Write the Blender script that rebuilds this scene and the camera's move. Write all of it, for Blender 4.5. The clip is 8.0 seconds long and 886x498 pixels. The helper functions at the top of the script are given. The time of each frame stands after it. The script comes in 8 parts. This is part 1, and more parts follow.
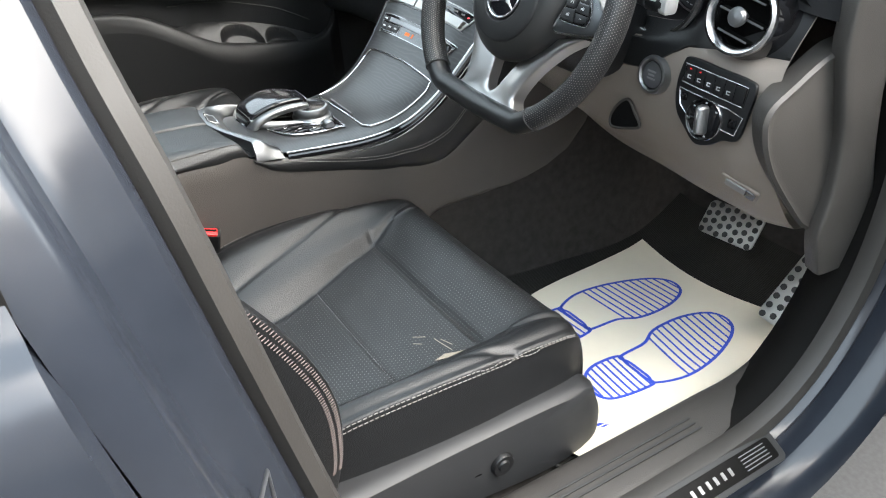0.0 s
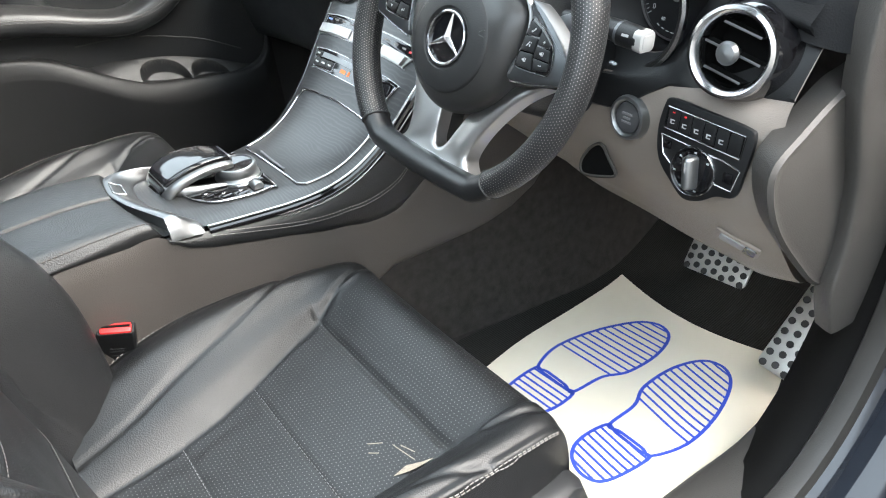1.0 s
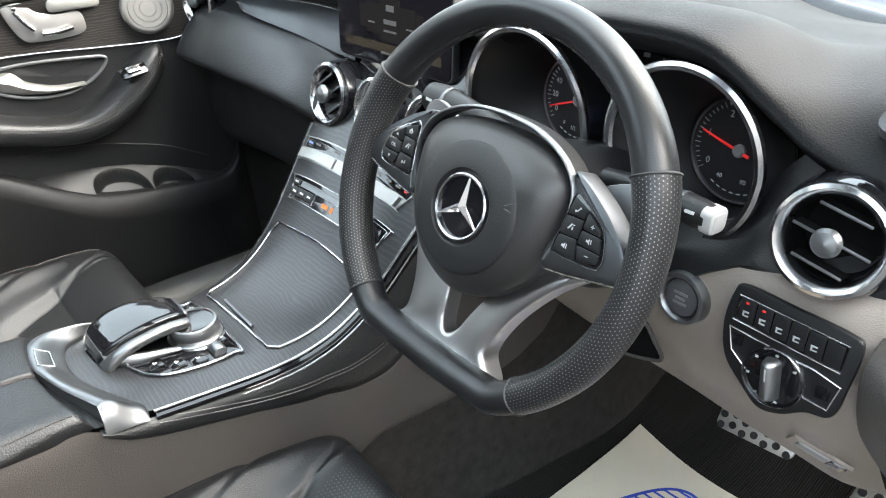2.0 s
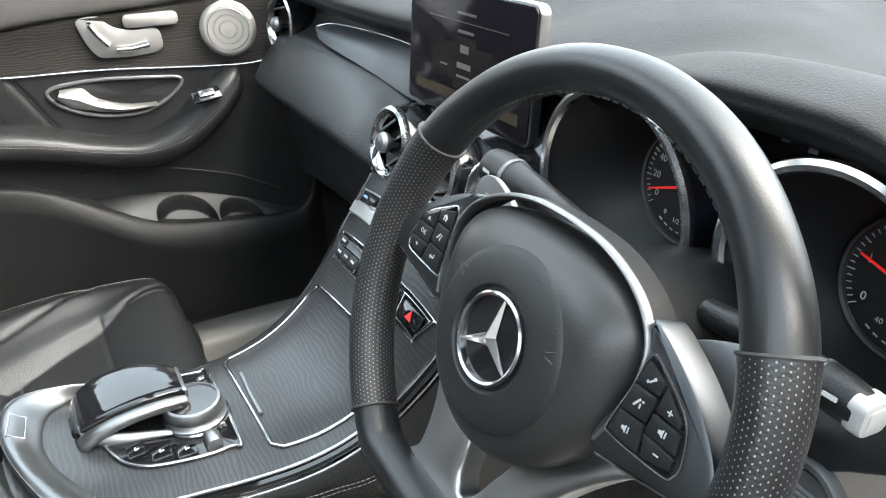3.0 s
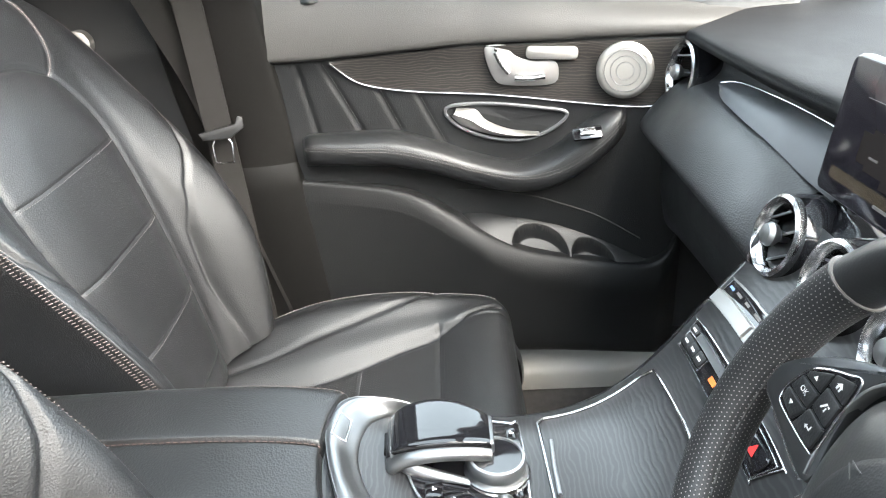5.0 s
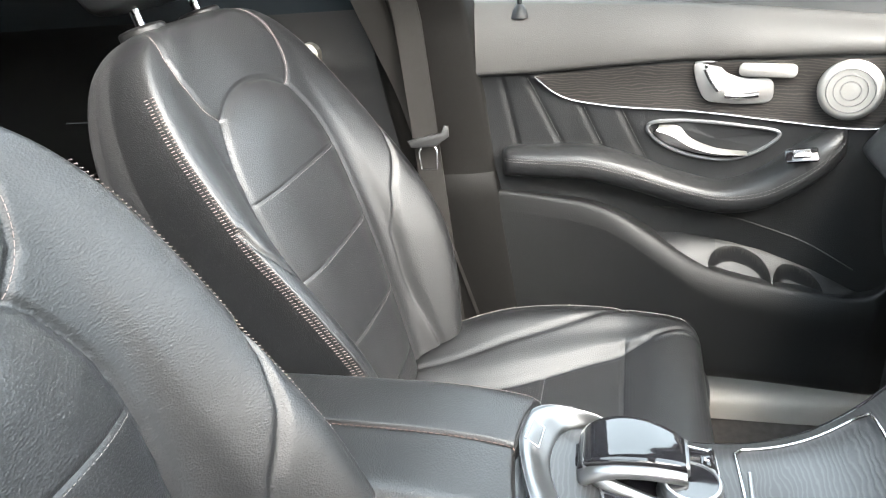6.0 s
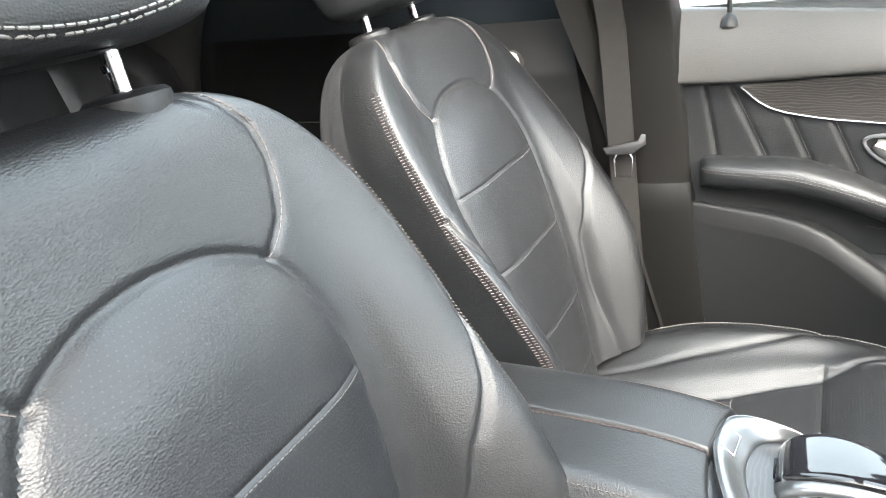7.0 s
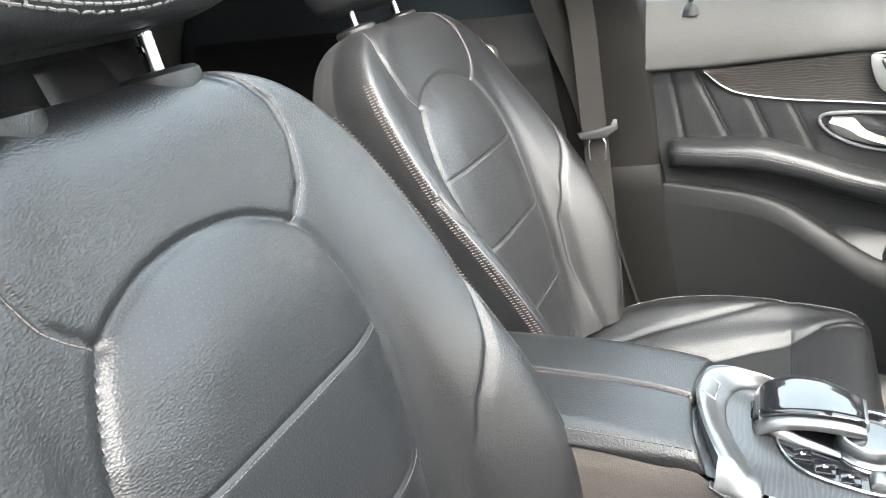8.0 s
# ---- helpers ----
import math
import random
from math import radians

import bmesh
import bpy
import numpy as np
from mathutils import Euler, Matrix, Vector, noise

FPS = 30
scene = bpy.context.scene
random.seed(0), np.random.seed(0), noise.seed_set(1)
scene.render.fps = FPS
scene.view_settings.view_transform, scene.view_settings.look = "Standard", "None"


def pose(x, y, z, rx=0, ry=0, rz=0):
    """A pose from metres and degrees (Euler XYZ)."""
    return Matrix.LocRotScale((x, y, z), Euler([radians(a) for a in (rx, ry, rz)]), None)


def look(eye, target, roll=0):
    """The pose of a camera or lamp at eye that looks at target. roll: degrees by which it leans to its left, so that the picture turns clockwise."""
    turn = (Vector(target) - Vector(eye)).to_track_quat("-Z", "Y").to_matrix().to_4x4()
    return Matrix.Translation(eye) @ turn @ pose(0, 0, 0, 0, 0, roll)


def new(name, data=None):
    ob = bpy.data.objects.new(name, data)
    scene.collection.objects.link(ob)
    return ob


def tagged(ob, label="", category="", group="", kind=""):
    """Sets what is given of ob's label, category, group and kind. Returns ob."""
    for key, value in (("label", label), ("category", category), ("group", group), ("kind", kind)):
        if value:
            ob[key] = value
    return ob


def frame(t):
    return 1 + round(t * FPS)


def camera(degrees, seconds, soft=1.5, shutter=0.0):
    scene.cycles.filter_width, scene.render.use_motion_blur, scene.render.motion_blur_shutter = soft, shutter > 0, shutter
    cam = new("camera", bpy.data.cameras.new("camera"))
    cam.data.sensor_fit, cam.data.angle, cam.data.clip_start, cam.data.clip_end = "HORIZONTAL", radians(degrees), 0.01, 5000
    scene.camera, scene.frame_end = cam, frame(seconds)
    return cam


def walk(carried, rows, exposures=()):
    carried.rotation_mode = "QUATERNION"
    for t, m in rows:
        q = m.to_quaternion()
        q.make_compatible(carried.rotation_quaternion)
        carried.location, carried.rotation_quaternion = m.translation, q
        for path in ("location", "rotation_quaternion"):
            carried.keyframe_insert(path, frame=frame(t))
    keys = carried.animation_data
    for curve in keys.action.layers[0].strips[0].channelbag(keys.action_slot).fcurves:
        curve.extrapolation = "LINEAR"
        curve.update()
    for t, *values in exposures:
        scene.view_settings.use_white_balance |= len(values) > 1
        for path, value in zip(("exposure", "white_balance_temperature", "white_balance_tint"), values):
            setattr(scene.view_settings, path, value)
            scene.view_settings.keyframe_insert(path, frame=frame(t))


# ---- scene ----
cam = camera(61.3, 8.0, soft=1.1)
PATH = [
    (0, (1.17, -0.744, 1.423), (-0.213, 0.135, 0.275), -2.9),
    (0.5, (1.113, -0.636, 1.408), (-0.226, 0.237, 0.207), -5.0),
    (1, (1.02, -0.605, 1.419), (-0.31, 0.326, 0.252), -5.4),
    (1.5, (0.886, -0.565, 1.441), (-0.43, 0.483, 0.359), -4.1),
    (1.7, (0.853, -0.541, 1.438), (-0.471, 0.526, 0.386), -3.7),
    (2.8, (0.732, -0.343, 1.405), (-0.777, 0.548, 0.442), -2.5),
    (3, (0.697, -0.323, 1.397), (-0.855, 0.504, 0.443), -2.3),
    (3.5, (0.611, -0.305, 1.385), (-1.034, 0.343, 0.45), -1.7),
    (4, (0.576, -0.294, 1.4), (-1.153, 0.115, 0.482), -1.9),
    (4.5, (0.596, -0.297, 1.412), (-1.181, -0.107, 0.514), -1.6),
    (6, (0.639, -0.345, 1.437), (-1.112, -0.82, 0.594), -3.9),
    (6.5, (0.666, -0.365, 1.439), (-1.03, -1.052, 0.632), -4.8),
    (7, (0.695, -0.371, 1.432), (-0.921, -1.261, 0.66), -5.6),
    (7.5, (0.74, -0.362, 1.424), (-0.817, -1.365, 0.667), -6.2),
    (8, (0.777, -0.373, 1.419), (-0.884, -1.187, 0.658), -6.6),
]
walk(cam, [(t, look(eye, target, roll)) for t, eye, target, roll in PATH], exposures=[(0.0, 3.25), (0.5, 3.5), (1.0, 3.65), (1.5, 3.58), (3.0, 3.45), (4.5, 3.85), (6.0, 4.25), (6.5, 4.3), (7.5, 4.35), (8.0, 4.28)])

# ---- world and light ----
world = bpy.data.worlds.new("world")
scene.world = world
world.use_nodes = True
wn = world.node_tree
sky = wn.nodes.new("ShaderNodeTexSky")
sky.sky_type, sky.sun_disc = "NISHITA", False
sky.sun_elevation, sky.sun_rotation = radians(43), radians(42)
wn.nodes["Background"].inputs["Strength"].default_value = 0.15
hue = wn.nodes.new("ShaderNodeHueSaturation")
hue.inputs["Saturation"].default_value = 0.35
wn.links.new(sky.outputs[0], hue.inputs["Color"])
cloud = wn.nodes.new("ShaderNodeMix")
cloud.data_type = "RGBA"
cloud.inputs[0].default_value = 0.6
cloud.inputs[7].default_value = (3.75, 4.45, 4.85, 1)
wn.links.new(hue.outputs[0], cloud.inputs[6])
wn.links.new(cloud.outputs[2], wn.nodes["Background"].inputs["Color"])
sun = new("sun", bpy.data.lights.new("sun", "SUN"))
sun.data.energy, sun.data.angle, sun.data.color = 1.5, radians(62), (1.0, 0.91, 0.81)
sun.matrix_world = look((2.2, 2.4, 3.0), (0, 0, 0))


# ---- materials ----
def mat(name, color, rough=0.5, metal=0.0, bump=0.0, scale=200.0, grain=0.0, gscale=60.0, kind="noise", spec=0.5, coat=0.0, detail=3.0, emit=0.0):
    m = bpy.data.materials.new(name)
    m.use_nodes = True
    n, l = m.node_tree.nodes, m.node_tree.links
    b = n["Principled BSDF"]
    b.inputs["Roughness"].default_value, b.inputs["Metallic"].default_value = rough, metal
    b.inputs["Specular IOR Level"].default_value, b.inputs["Coat Weight"].default_value = spec, coat
    b.inputs["Base Color"].default_value = (*color, 1)
    co = n.new("ShaderNodeTexCoord")
    if grain:
        t = n.new("ShaderNodeTexNoise")
        t.inputs["Scale"].default_value, t.inputs["Detail"].default_value = gscale, 4
        r = n.new("ShaderNodeMix")
        r.data_type = "RGBA"
        r.inputs[6].default_value = (*[c * (1 - grain) for c in color], 1)
        r.inputs[7].default_value = (*[min(1, c * (1 + grain)) for c in color], 1)
        l.new(co.outputs["Object"], t.inputs["Vector"])
        l.new(t.outputs["Fac"], r.inputs[0])
        l.new(r.outputs[2], b.inputs["Base Color"])
        rr = n.new("ShaderNodeMapRange")
        rr.inputs["To Min"].default_value, rr.inputs["To Max"].default_value = max(0.02, rough - 0.12), min(1, rough + 0.12)
        l.new(t.outputs["Fac"], rr.inputs["Value"])
        l.new(rr.outputs[0], b.inputs["Roughness"])
    if bump:
        if kind == "hide":
            mp = n.new("ShaderNodeMapping")
            mp.inputs["Scale"].default_value = (0.70, 1.0, 1.10)
            wob = n.new("ShaderNodeTexNoise")
            wob.inputs["Scale"].default_value, wob.inputs["Detail"].default_value = 90, 2
            mv = n.new("ShaderNodeMix")
            mv.data_type = "VECTOR"
            mv.inputs[0].default_value = 0.0007
            l.new(co.outputs["Object"], mv.inputs[4])
            l.new(co.outputs["Object"], wob.inputs["Vector"])
            l.new(wob.outputs["Color"], mv.inputs[5])
            l.new(mv.outputs[1], mp.inputs["Vector"])
            t = n.new("ShaderNodeTexVoronoi")
            t.feature = "F1"
            t.inputs["Scale"].default_value = scale
            out = t.outputs["Distance"]
        elif kind == "cells":
            t = n.new("ShaderNodeTexVoronoi")
            t.feature = "F1"
            t.inputs["Scale"].default_value = scale
            out = t.outputs["Distance"]
        else:
            t = n.new("ShaderNodeTexNoise")
            t.inputs["Scale"].default_value, t.inputs["Detail"].default_value = scale, detail
            out = t.outputs["Fac"]
        u = n.new("ShaderNodeBump")
        u.inputs["Strength"].default_value, u.inputs["Distance"].default_value = bump, 0.0008
        l.new(mp.outputs[0] if kind == "hide" else co.outputs["Object"], t.inputs["Vector"])
        l.new(out, u.inputs["Height"])
        l.new(u.outputs[0], b.inputs["Normal"])
    if emit:
        b.inputs["Emission Color"].default_value, b.inputs["Emission Strength"].default_value = (*color, 1), emit
    return m


LEATHER = mat("black_leather", (0.010, 0.0103, 0.011), 0.40, bump=0.4, scale=560, kind="hide", grain=0.2, gscale=14, spec=0.48)
LEATHER_SIDE = mat("black_leather_side", (0.008, 0.0083, 0.0088), 0.40, bump=0.4, scale=480, kind="hide", grain=0.2, gscale=20, spec=0.5)
PLASTIC = mat("black_soft_plastic", (0.008, 0.0083, 0.009), 0.45, bump=0.2, scale=600, kind="cells", grain=0.15, gscale=12, spec=0.35)
PLASTIC_GREY = mat("grey_pillar_plastic", (0.034, 0.033, 0.031), 0.58, bump=0.35, scale=800, kind="cells", grain=0.12, gscale=10)
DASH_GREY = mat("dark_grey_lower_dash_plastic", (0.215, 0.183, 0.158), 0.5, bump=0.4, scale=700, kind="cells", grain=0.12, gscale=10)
DOOR_GREY = mat("dark_grey_door_plastic", (0.010, 0.0102, 0.0105), 0.46, bump=0.4, scale=700, kind="cells", grain=0.12, gscale=10, spec=0.22)
RIM_LEATHER = mat("smooth_rim_leather", (0.008, 0.0083, 0.009), 0.40, bump=0.08, scale=600, kind="cells", grain=0.2, gscale=25, spec=0.5)
STEEL = mat("brushed_pedal_steel", (0.62, 0.60, 0.57), 0.42, metal=0.85, bump=0.08, scale=500, grain=0.12, gscale=50)
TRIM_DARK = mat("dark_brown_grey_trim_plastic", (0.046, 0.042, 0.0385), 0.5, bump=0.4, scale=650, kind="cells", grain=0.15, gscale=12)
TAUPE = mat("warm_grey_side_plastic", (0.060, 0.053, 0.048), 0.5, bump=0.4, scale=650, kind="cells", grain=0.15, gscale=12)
TRAY_GREY = mat("dark_tray_plastic", (0.012, 0.0118, 0.0115), 0.48, bump=0.3, scale=800, kind="cells", grain=0.12, gscale=10)
TOP_PAD = mat("soft_dash_top", (0.010, 0.0103, 0.011), 0.62, bump=0.35, scale=500, kind="cells", grain=0.12, gscale=9, spec=0.13)
EDGE_SILVER = mat("satin_edge_silver", (0.26, 0.262, 0.265), 0.45, metal=1.0, grain=0.04, gscale=40)
SPOKE_SILVER = mat("satin_spoke_silver", (0.12, 0.124, 0.13), 0.40, metal=1.0, grain=0.05, gscale=40)
DOOR_SHOULDER = mat("grey_upper_door_plastic", (0.034, 0.033, 0.0315), 0.55, bump=0.3, scale=800, kind="cells", grain=0.1, gscale=10)
AIRBAG = mat("satin_airbag_plastic", (0.020, 0.0195, 0.019), 0.40, bump=0.10, scale=600, kind="cells", grain=0.12, gscale=15, spec=0.6)
AIRBAG_DISC = mat("grained_airbag_centre", (0.013, 0.0132, 0.0138), 0.5, bump=0.13, scale=620, kind="cells", grain=0.12, gscale=20, spec=0.4)
# lighter copy of the spoke silver, with the sky's reflection put into the colour
ARM_SILVER = mat("sky_lit_spoke_silver", (0.46, 0.455, 0.45), 0.38, metal=1.0, grain=0.05, gscale=40)
# sheenless near-black that puts the shade inside openings into the colour
VOID = mat("opening_shade_black", (0.004, 0.004, 0.004), 0.9, spec=0.1)
FRAME_GREY = mat("grey_vent_frame", (0.05, 0.05, 0.052), 0.45, bump=0.2, scale=700, grain=0.1, gscale=30)
SEAT_PLASTIC = mat("seat_base_plastic", (0.022, 0.0225, 0.024), 0.48, bump=0.3, scale=900, kind="cells", grain=0.1, gscale=20)
GLOSS = mat("piano_black", (0.006, 0.006, 0.007), 0.06, spec=0.6)
CHROME = mat("satin_chrome", (0.50, 0.50, 0.51), 0.22, metal=1.0, grain=0.04, gscale=30)
BAND_SILVER = mat("satin_band_silver", (0.205, 0.208, 0.212), 0.36, metal=1.0, grain=0.04, gscale=30)
SATIN = mat("pale_satin_metal", (0.36, 0.355, 0.345), 0.40, metal=0.9, grain=0.05, gscale=40)
SILVER = mat("brushed_aluminium", (0.27, 0.274, 0.28), 0.42, metal=1.0, bump=0.05, scale=600, grain=0.05, gscale=90)
THREAD = mat("pale_grey_thread", (0.185, 0.172, 0.165), 0.8)
CARPET = mat("black_carpet", (0.034, 0.031, 0.029), 0.95, bump=1.0, scale=700, detail=6, grain=0.6, gscale=60, spec=0.15)
PAINT = mat("dark_blue_grey_paint", (0.020, 0.0235, 0.031), 0.22, metal=0.0, grain=0.12, gscale=30)
SEAL_DARK = mat("black_lower_pillar_trim", (0.004, 0.0038, 0.0036), 0.55, bump=0.25, scale=500, grain=0.2, gscale=25, spec=0.12)
SEAL_GREY = mat("brown_grey_seal_trim", (0.0048, 0.0044, 0.0041), 0.6, bump=0.25, scale=500, grain=0.2, gscale=25, spec=0.14)
RUBBER = mat("black_rubber", (0.03, 0.03, 0.03), 0.7, bump=0.2, scale=400, grain=0.2, gscale=30)
PAPER = mat("cream_paper", (0.74, 0.66, 0.53), 0.8, bump=0.15, scale=300, grain=0.04, gscale=20)
INK = mat("blue_ink", (0.03, 0.07, 0.50), 0.7)
RED = mat("red_plastic", (0.6, 0.02, 0.02), 0.4)
SCREEN = mat("dark_screen_glass", (0.008, 0.007, 0.009), 0.12, spec=0.12)
WHITE = mat("white_marking", (0.42, 0.42, 0.42), 0.6)
HEAD = mat("grey_headliner_fabric", (0.25, 0.25, 0.25), 0.9, bump=0.3, scale=900, grain=0.1, gscale=200)
ASPHALT = mat("asphalt", (0.05, 0.05, 0.05), 0.9, bump=0.8, scale=180, grain=0.4, gscale=90)


# ---- fit of the cabin to the camera's view ----
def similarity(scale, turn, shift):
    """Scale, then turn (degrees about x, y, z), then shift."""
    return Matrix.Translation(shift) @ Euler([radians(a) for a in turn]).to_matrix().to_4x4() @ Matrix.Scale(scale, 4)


# scale, turn and shift chosen so each side matches the camera's view
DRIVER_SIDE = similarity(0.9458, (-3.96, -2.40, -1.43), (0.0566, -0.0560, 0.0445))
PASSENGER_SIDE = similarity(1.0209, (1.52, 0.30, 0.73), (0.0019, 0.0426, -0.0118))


VIEW_PLACED = set()


def fit_to_view(points):
    """Warp drawn points to fit the camera's view: each side has its own fitted similarity, and they blend across the
    tunnel.
    """
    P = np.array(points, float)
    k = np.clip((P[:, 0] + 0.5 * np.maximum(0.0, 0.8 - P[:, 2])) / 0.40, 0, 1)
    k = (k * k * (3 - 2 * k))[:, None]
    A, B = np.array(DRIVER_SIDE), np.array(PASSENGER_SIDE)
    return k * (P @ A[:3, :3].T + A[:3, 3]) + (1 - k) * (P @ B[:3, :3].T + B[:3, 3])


def fit_mesh_to_view(me, parent):
    """Apply the view fit to a mesh whose thing has no place of its own."""
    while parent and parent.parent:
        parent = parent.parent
    if parent and parent.name not in VIEW_PLACED and parent.matrix_world == Matrix():
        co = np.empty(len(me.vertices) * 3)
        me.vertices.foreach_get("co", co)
        me.vertices.foreach_set("co", fit_to_view(co.reshape(-1, 3)).ravel())


# ---- mesh tools ----
def mesh_ob(name, bm, material, parent=None, label="", smooth=True):
    me = bpy.data.meshes.new(name)
    bmesh.ops.recalc_face_normals(bm, faces=bm.faces) if bm.faces else None
    bm.to_mesh(me)
    bm.free()
    fit_mesh_to_view(me, parent)
    for p in me.polygons:
        p.use_smooth = smooth
    me.materials.append(material)
    ob = new(name, me)
    if smooth:
        me.set_sharp_from_angle(angle=radians(38))
    if parent:
        ob.parent = parent
    if label:
        ob["label"] = label
    return ob


def part(name, bm, material, parent, label="", smooth=True):
    return mesh_ob(name, bm, material, parent, label, smooth)


def thing(name, label, category, m=None, kind="", group=""):
    ob = new(name)
    ob.empty_display_size = 0.05
    if m is not None:
        ob.matrix_world = m
    return tagged(ob, label, category, group, kind)


def cr(p, t):
    """Catmull-Rom through the points p at t in 0..1."""
    n = len(p) - 1
    x = min(max(t, 0.0), 1.0) * n
    i = min(int(x), n - 1)
    f = x - i
    a, b, c, d = p[max(i - 1, 0)], p[i], p[i + 1], p[min(i + 2, n)]
    return 0.5 * (2 * b + (c - a) * f + (2 * a - 5 * b + 4 * c - d) * f * f + (3 * b - 3 * c + d - a) * f ** 3)


def curve(pts, n, closed=False):
    p = [np.array(q, float) for q in pts]
    if closed:
        m = len(p)
        ext = p + p[:1]
        out = []
        for k in range(n):
            x = k / n * m
            i = int(x)
            f = x - i
            a, b, c, d = p[(i - 1) % m], p[i % m], p[(i + 1) % m], p[(i + 2) % m]
            out.append(0.5 * (2 * b + (c - a) * f + (2 * a - 5 * b + 4 * c - d) * f * f + (3 * b - 3 * c + d - a) * f ** 3))
        return out
    return [cr(p, k / (n - 1)) for k in range(n)]


def sheet(bm, rows, close_u=False, close_v=False, cap=False):
    """Quads between rows of points."""
    vs = [[bm.verts.new(tuple(p)) for p in r] for r in rows]
    nr, nc = len(vs), len(vs[0])
    for i in range(nr if close_v else nr - 1):
        for j in range(nc if close_u else nc - 1):
            a, b = vs[i], vs[(i + 1) % nr]
            try:
                bm.faces.new((a[j], a[(j + 1) % nc], b[(j + 1) % nc], b[j]))
            except ValueError:
                pass
    if cap:
        bm.faces.new(vs[0])
        bm.faces.new(vs[-1][::-1])
    return vs


def patch(ctrl, nu, nv):
    """Rows of points on a smooth surface through the control rows."""
    rows = [curve(r, nu) for r in ctrl]
    cols = [curve([r[j] for r in rows], nv) for j in range(nu)]
    return [[cols[j][i] for j in range(nu)] for i in range(nv)]


def box(bm, c, s, bev=0.0, m=None, seg=2):
    r = bmesh.ops.create_cube(bm, size=1.0, matrix=(m or Matrix()) @ Matrix.Translation(c) @ Matrix.Diagonal((*s, 1)))
    if bev:
        es = list({e for v in r["verts"] for e in v.link_edges})
        bmesh.ops.bevel(bm, geom=es, offset=bev, segments=seg, affect="EDGES", profile=0.6)
    return bm


def prism(bm, outline, depth, m=None, bev=0.0):
    """A plate: the outline in x, y, from z = 0 up to depth; bev rounds its upper rim."""
    m = m or Matrix()
    n = len(outline)
    pts = [np.array(p, float) for p in outline]
    c = sum(pts) / n
    area = sum(pts[i][0] * pts[(i + 1) % n][1] - pts[(i + 1) % n][0] * pts[i][1] for i in range(n))
    if area < 0:
        pts = pts[::-1]

    def inset(d):
        out = []
        for i in range(n):
            e0 = pts[i] - pts[i - 1]
            e1 = pts[(i + 1) % n] - pts[i]
            n0 = np.array((-e0[1], e0[0])) / (np.linalg.norm(e0) + 1e-9)
            n1 = np.array((-e1[1], e1[0])) / (np.linalg.norm(e1) + 1e-9)
            k = n0 + n1
            k = k / max(np.dot(k, k) / 2, 0.3)
            out.append(pts[i] + d * k)
        return out
    levels = [(0, 0), (0, depth)] if not bev else [(0, 0), (0, depth - bev), (bev * 0.3, depth - bev * 0.3), (bev, depth)]
    rows = [[m @ Vector((p[0], p[1], z)) for p in inset(d)] for d, z in levels]
    sheet(bm, rows, close_u=True, cap=True)
    return bm


def tube(bm, pts, r, n=10, closed=False, cap=True, flat=1.0):
    """A tube along the points; r: a radius, or one for each point."""
    P = [Vector(p) for p in pts]
    k = len(P)
    rows = []
    side = None
    for i in range(k):
        a, b = (P[i - 1], P[(i + 1) % k]) if closed else (P[max(i - 1, 0)], P[min(i + 1, k - 1)])
        t = (b - a).normalized()
        if side is None:
            side = t.cross(Vector((0.13, 0.2, 1))).normalized()
        side = (side - side.dot(t) * t).normalized()
        up = t.cross(side)
        rad = r[i] if isinstance(r, (list, tuple)) else r
        rows.append([P[i] + rad * (math.cos(2 * math.pi * j / n) * side + flat * math.sin(2 * math.pi * j / n) * up) for j in range(n)])
    sheet(bm, rows, close_u=True, close_v=closed, cap=cap and not closed)
    return bm


def lathe(bm, profile, n=48, m=None):
    """Turn (radius, height) points round z."""
    m = m or Matrix()
    rows = [[m @ Vector((r * math.cos(2 * math.pi * j / n), r * math.sin(2 * math.pi * j / n), z)) for j in range(n)] for r, z in profile]
    sheet(bm, rows, close_u=True)
    return bm


def rounded(w, h, r, n=5):
    """The outline of a rounded rectangle."""
    out = []
    for cx, cy, a0 in ((w / 2 - r, h / 2 - r, 0), (-w / 2 + r, h / 2 - r, 90), (-w / 2 + r, -h / 2 + r, 180), (w / 2 - r, -h / 2 + r, 270)):
        for k in range(n + 1):
            a = radians(a0 + 90 * k / n)
            out.append((cx + r * math.cos(a), cy + r * math.sin(a)))
    return out


def facing(p, normal, up=(0, 0, 1)):
    """A pose at p whose z looks along the normal and whose y is as near to up as it can be."""
    z = Vector(normal).normalized()
    x = Vector(up).cross(z).normalized()
    y = z.cross(x)
    return Matrix.Translation(p) @ Matrix((x, y, z)).transposed().to_4x4()


def grooved(rows, lines, axes, depth, width, normal):
    """Press seams into rows of points: lines are polylines in the two axes named."""
    segs = []
    for ln in lines:
        for a, b in zip(ln[:-1], ln[1:]):
            segs.append((np.array(a, float), np.array(b, float)))
    A = np.array([s[0] for s in segs])
    B = np.array([s[1] for s in segs])
    D = B - A
    L = (D * D).sum(1) + 1e-12
    out = []
    for r in rows:
        R = np.array(r, float)
        Q = R[:, list(axes)]
        t = np.clip(((Q[:, None, :] - A) * D).sum(2) / L, 0, 1)
        d = np.sqrt((((A + t[..., None] * D) - Q[:, None, :]) ** 2).sum(2)).min(1)
        out.append(R - np.exp(-(d / width) ** 2)[:, None] * depth * np.array(normal, float))
    return out


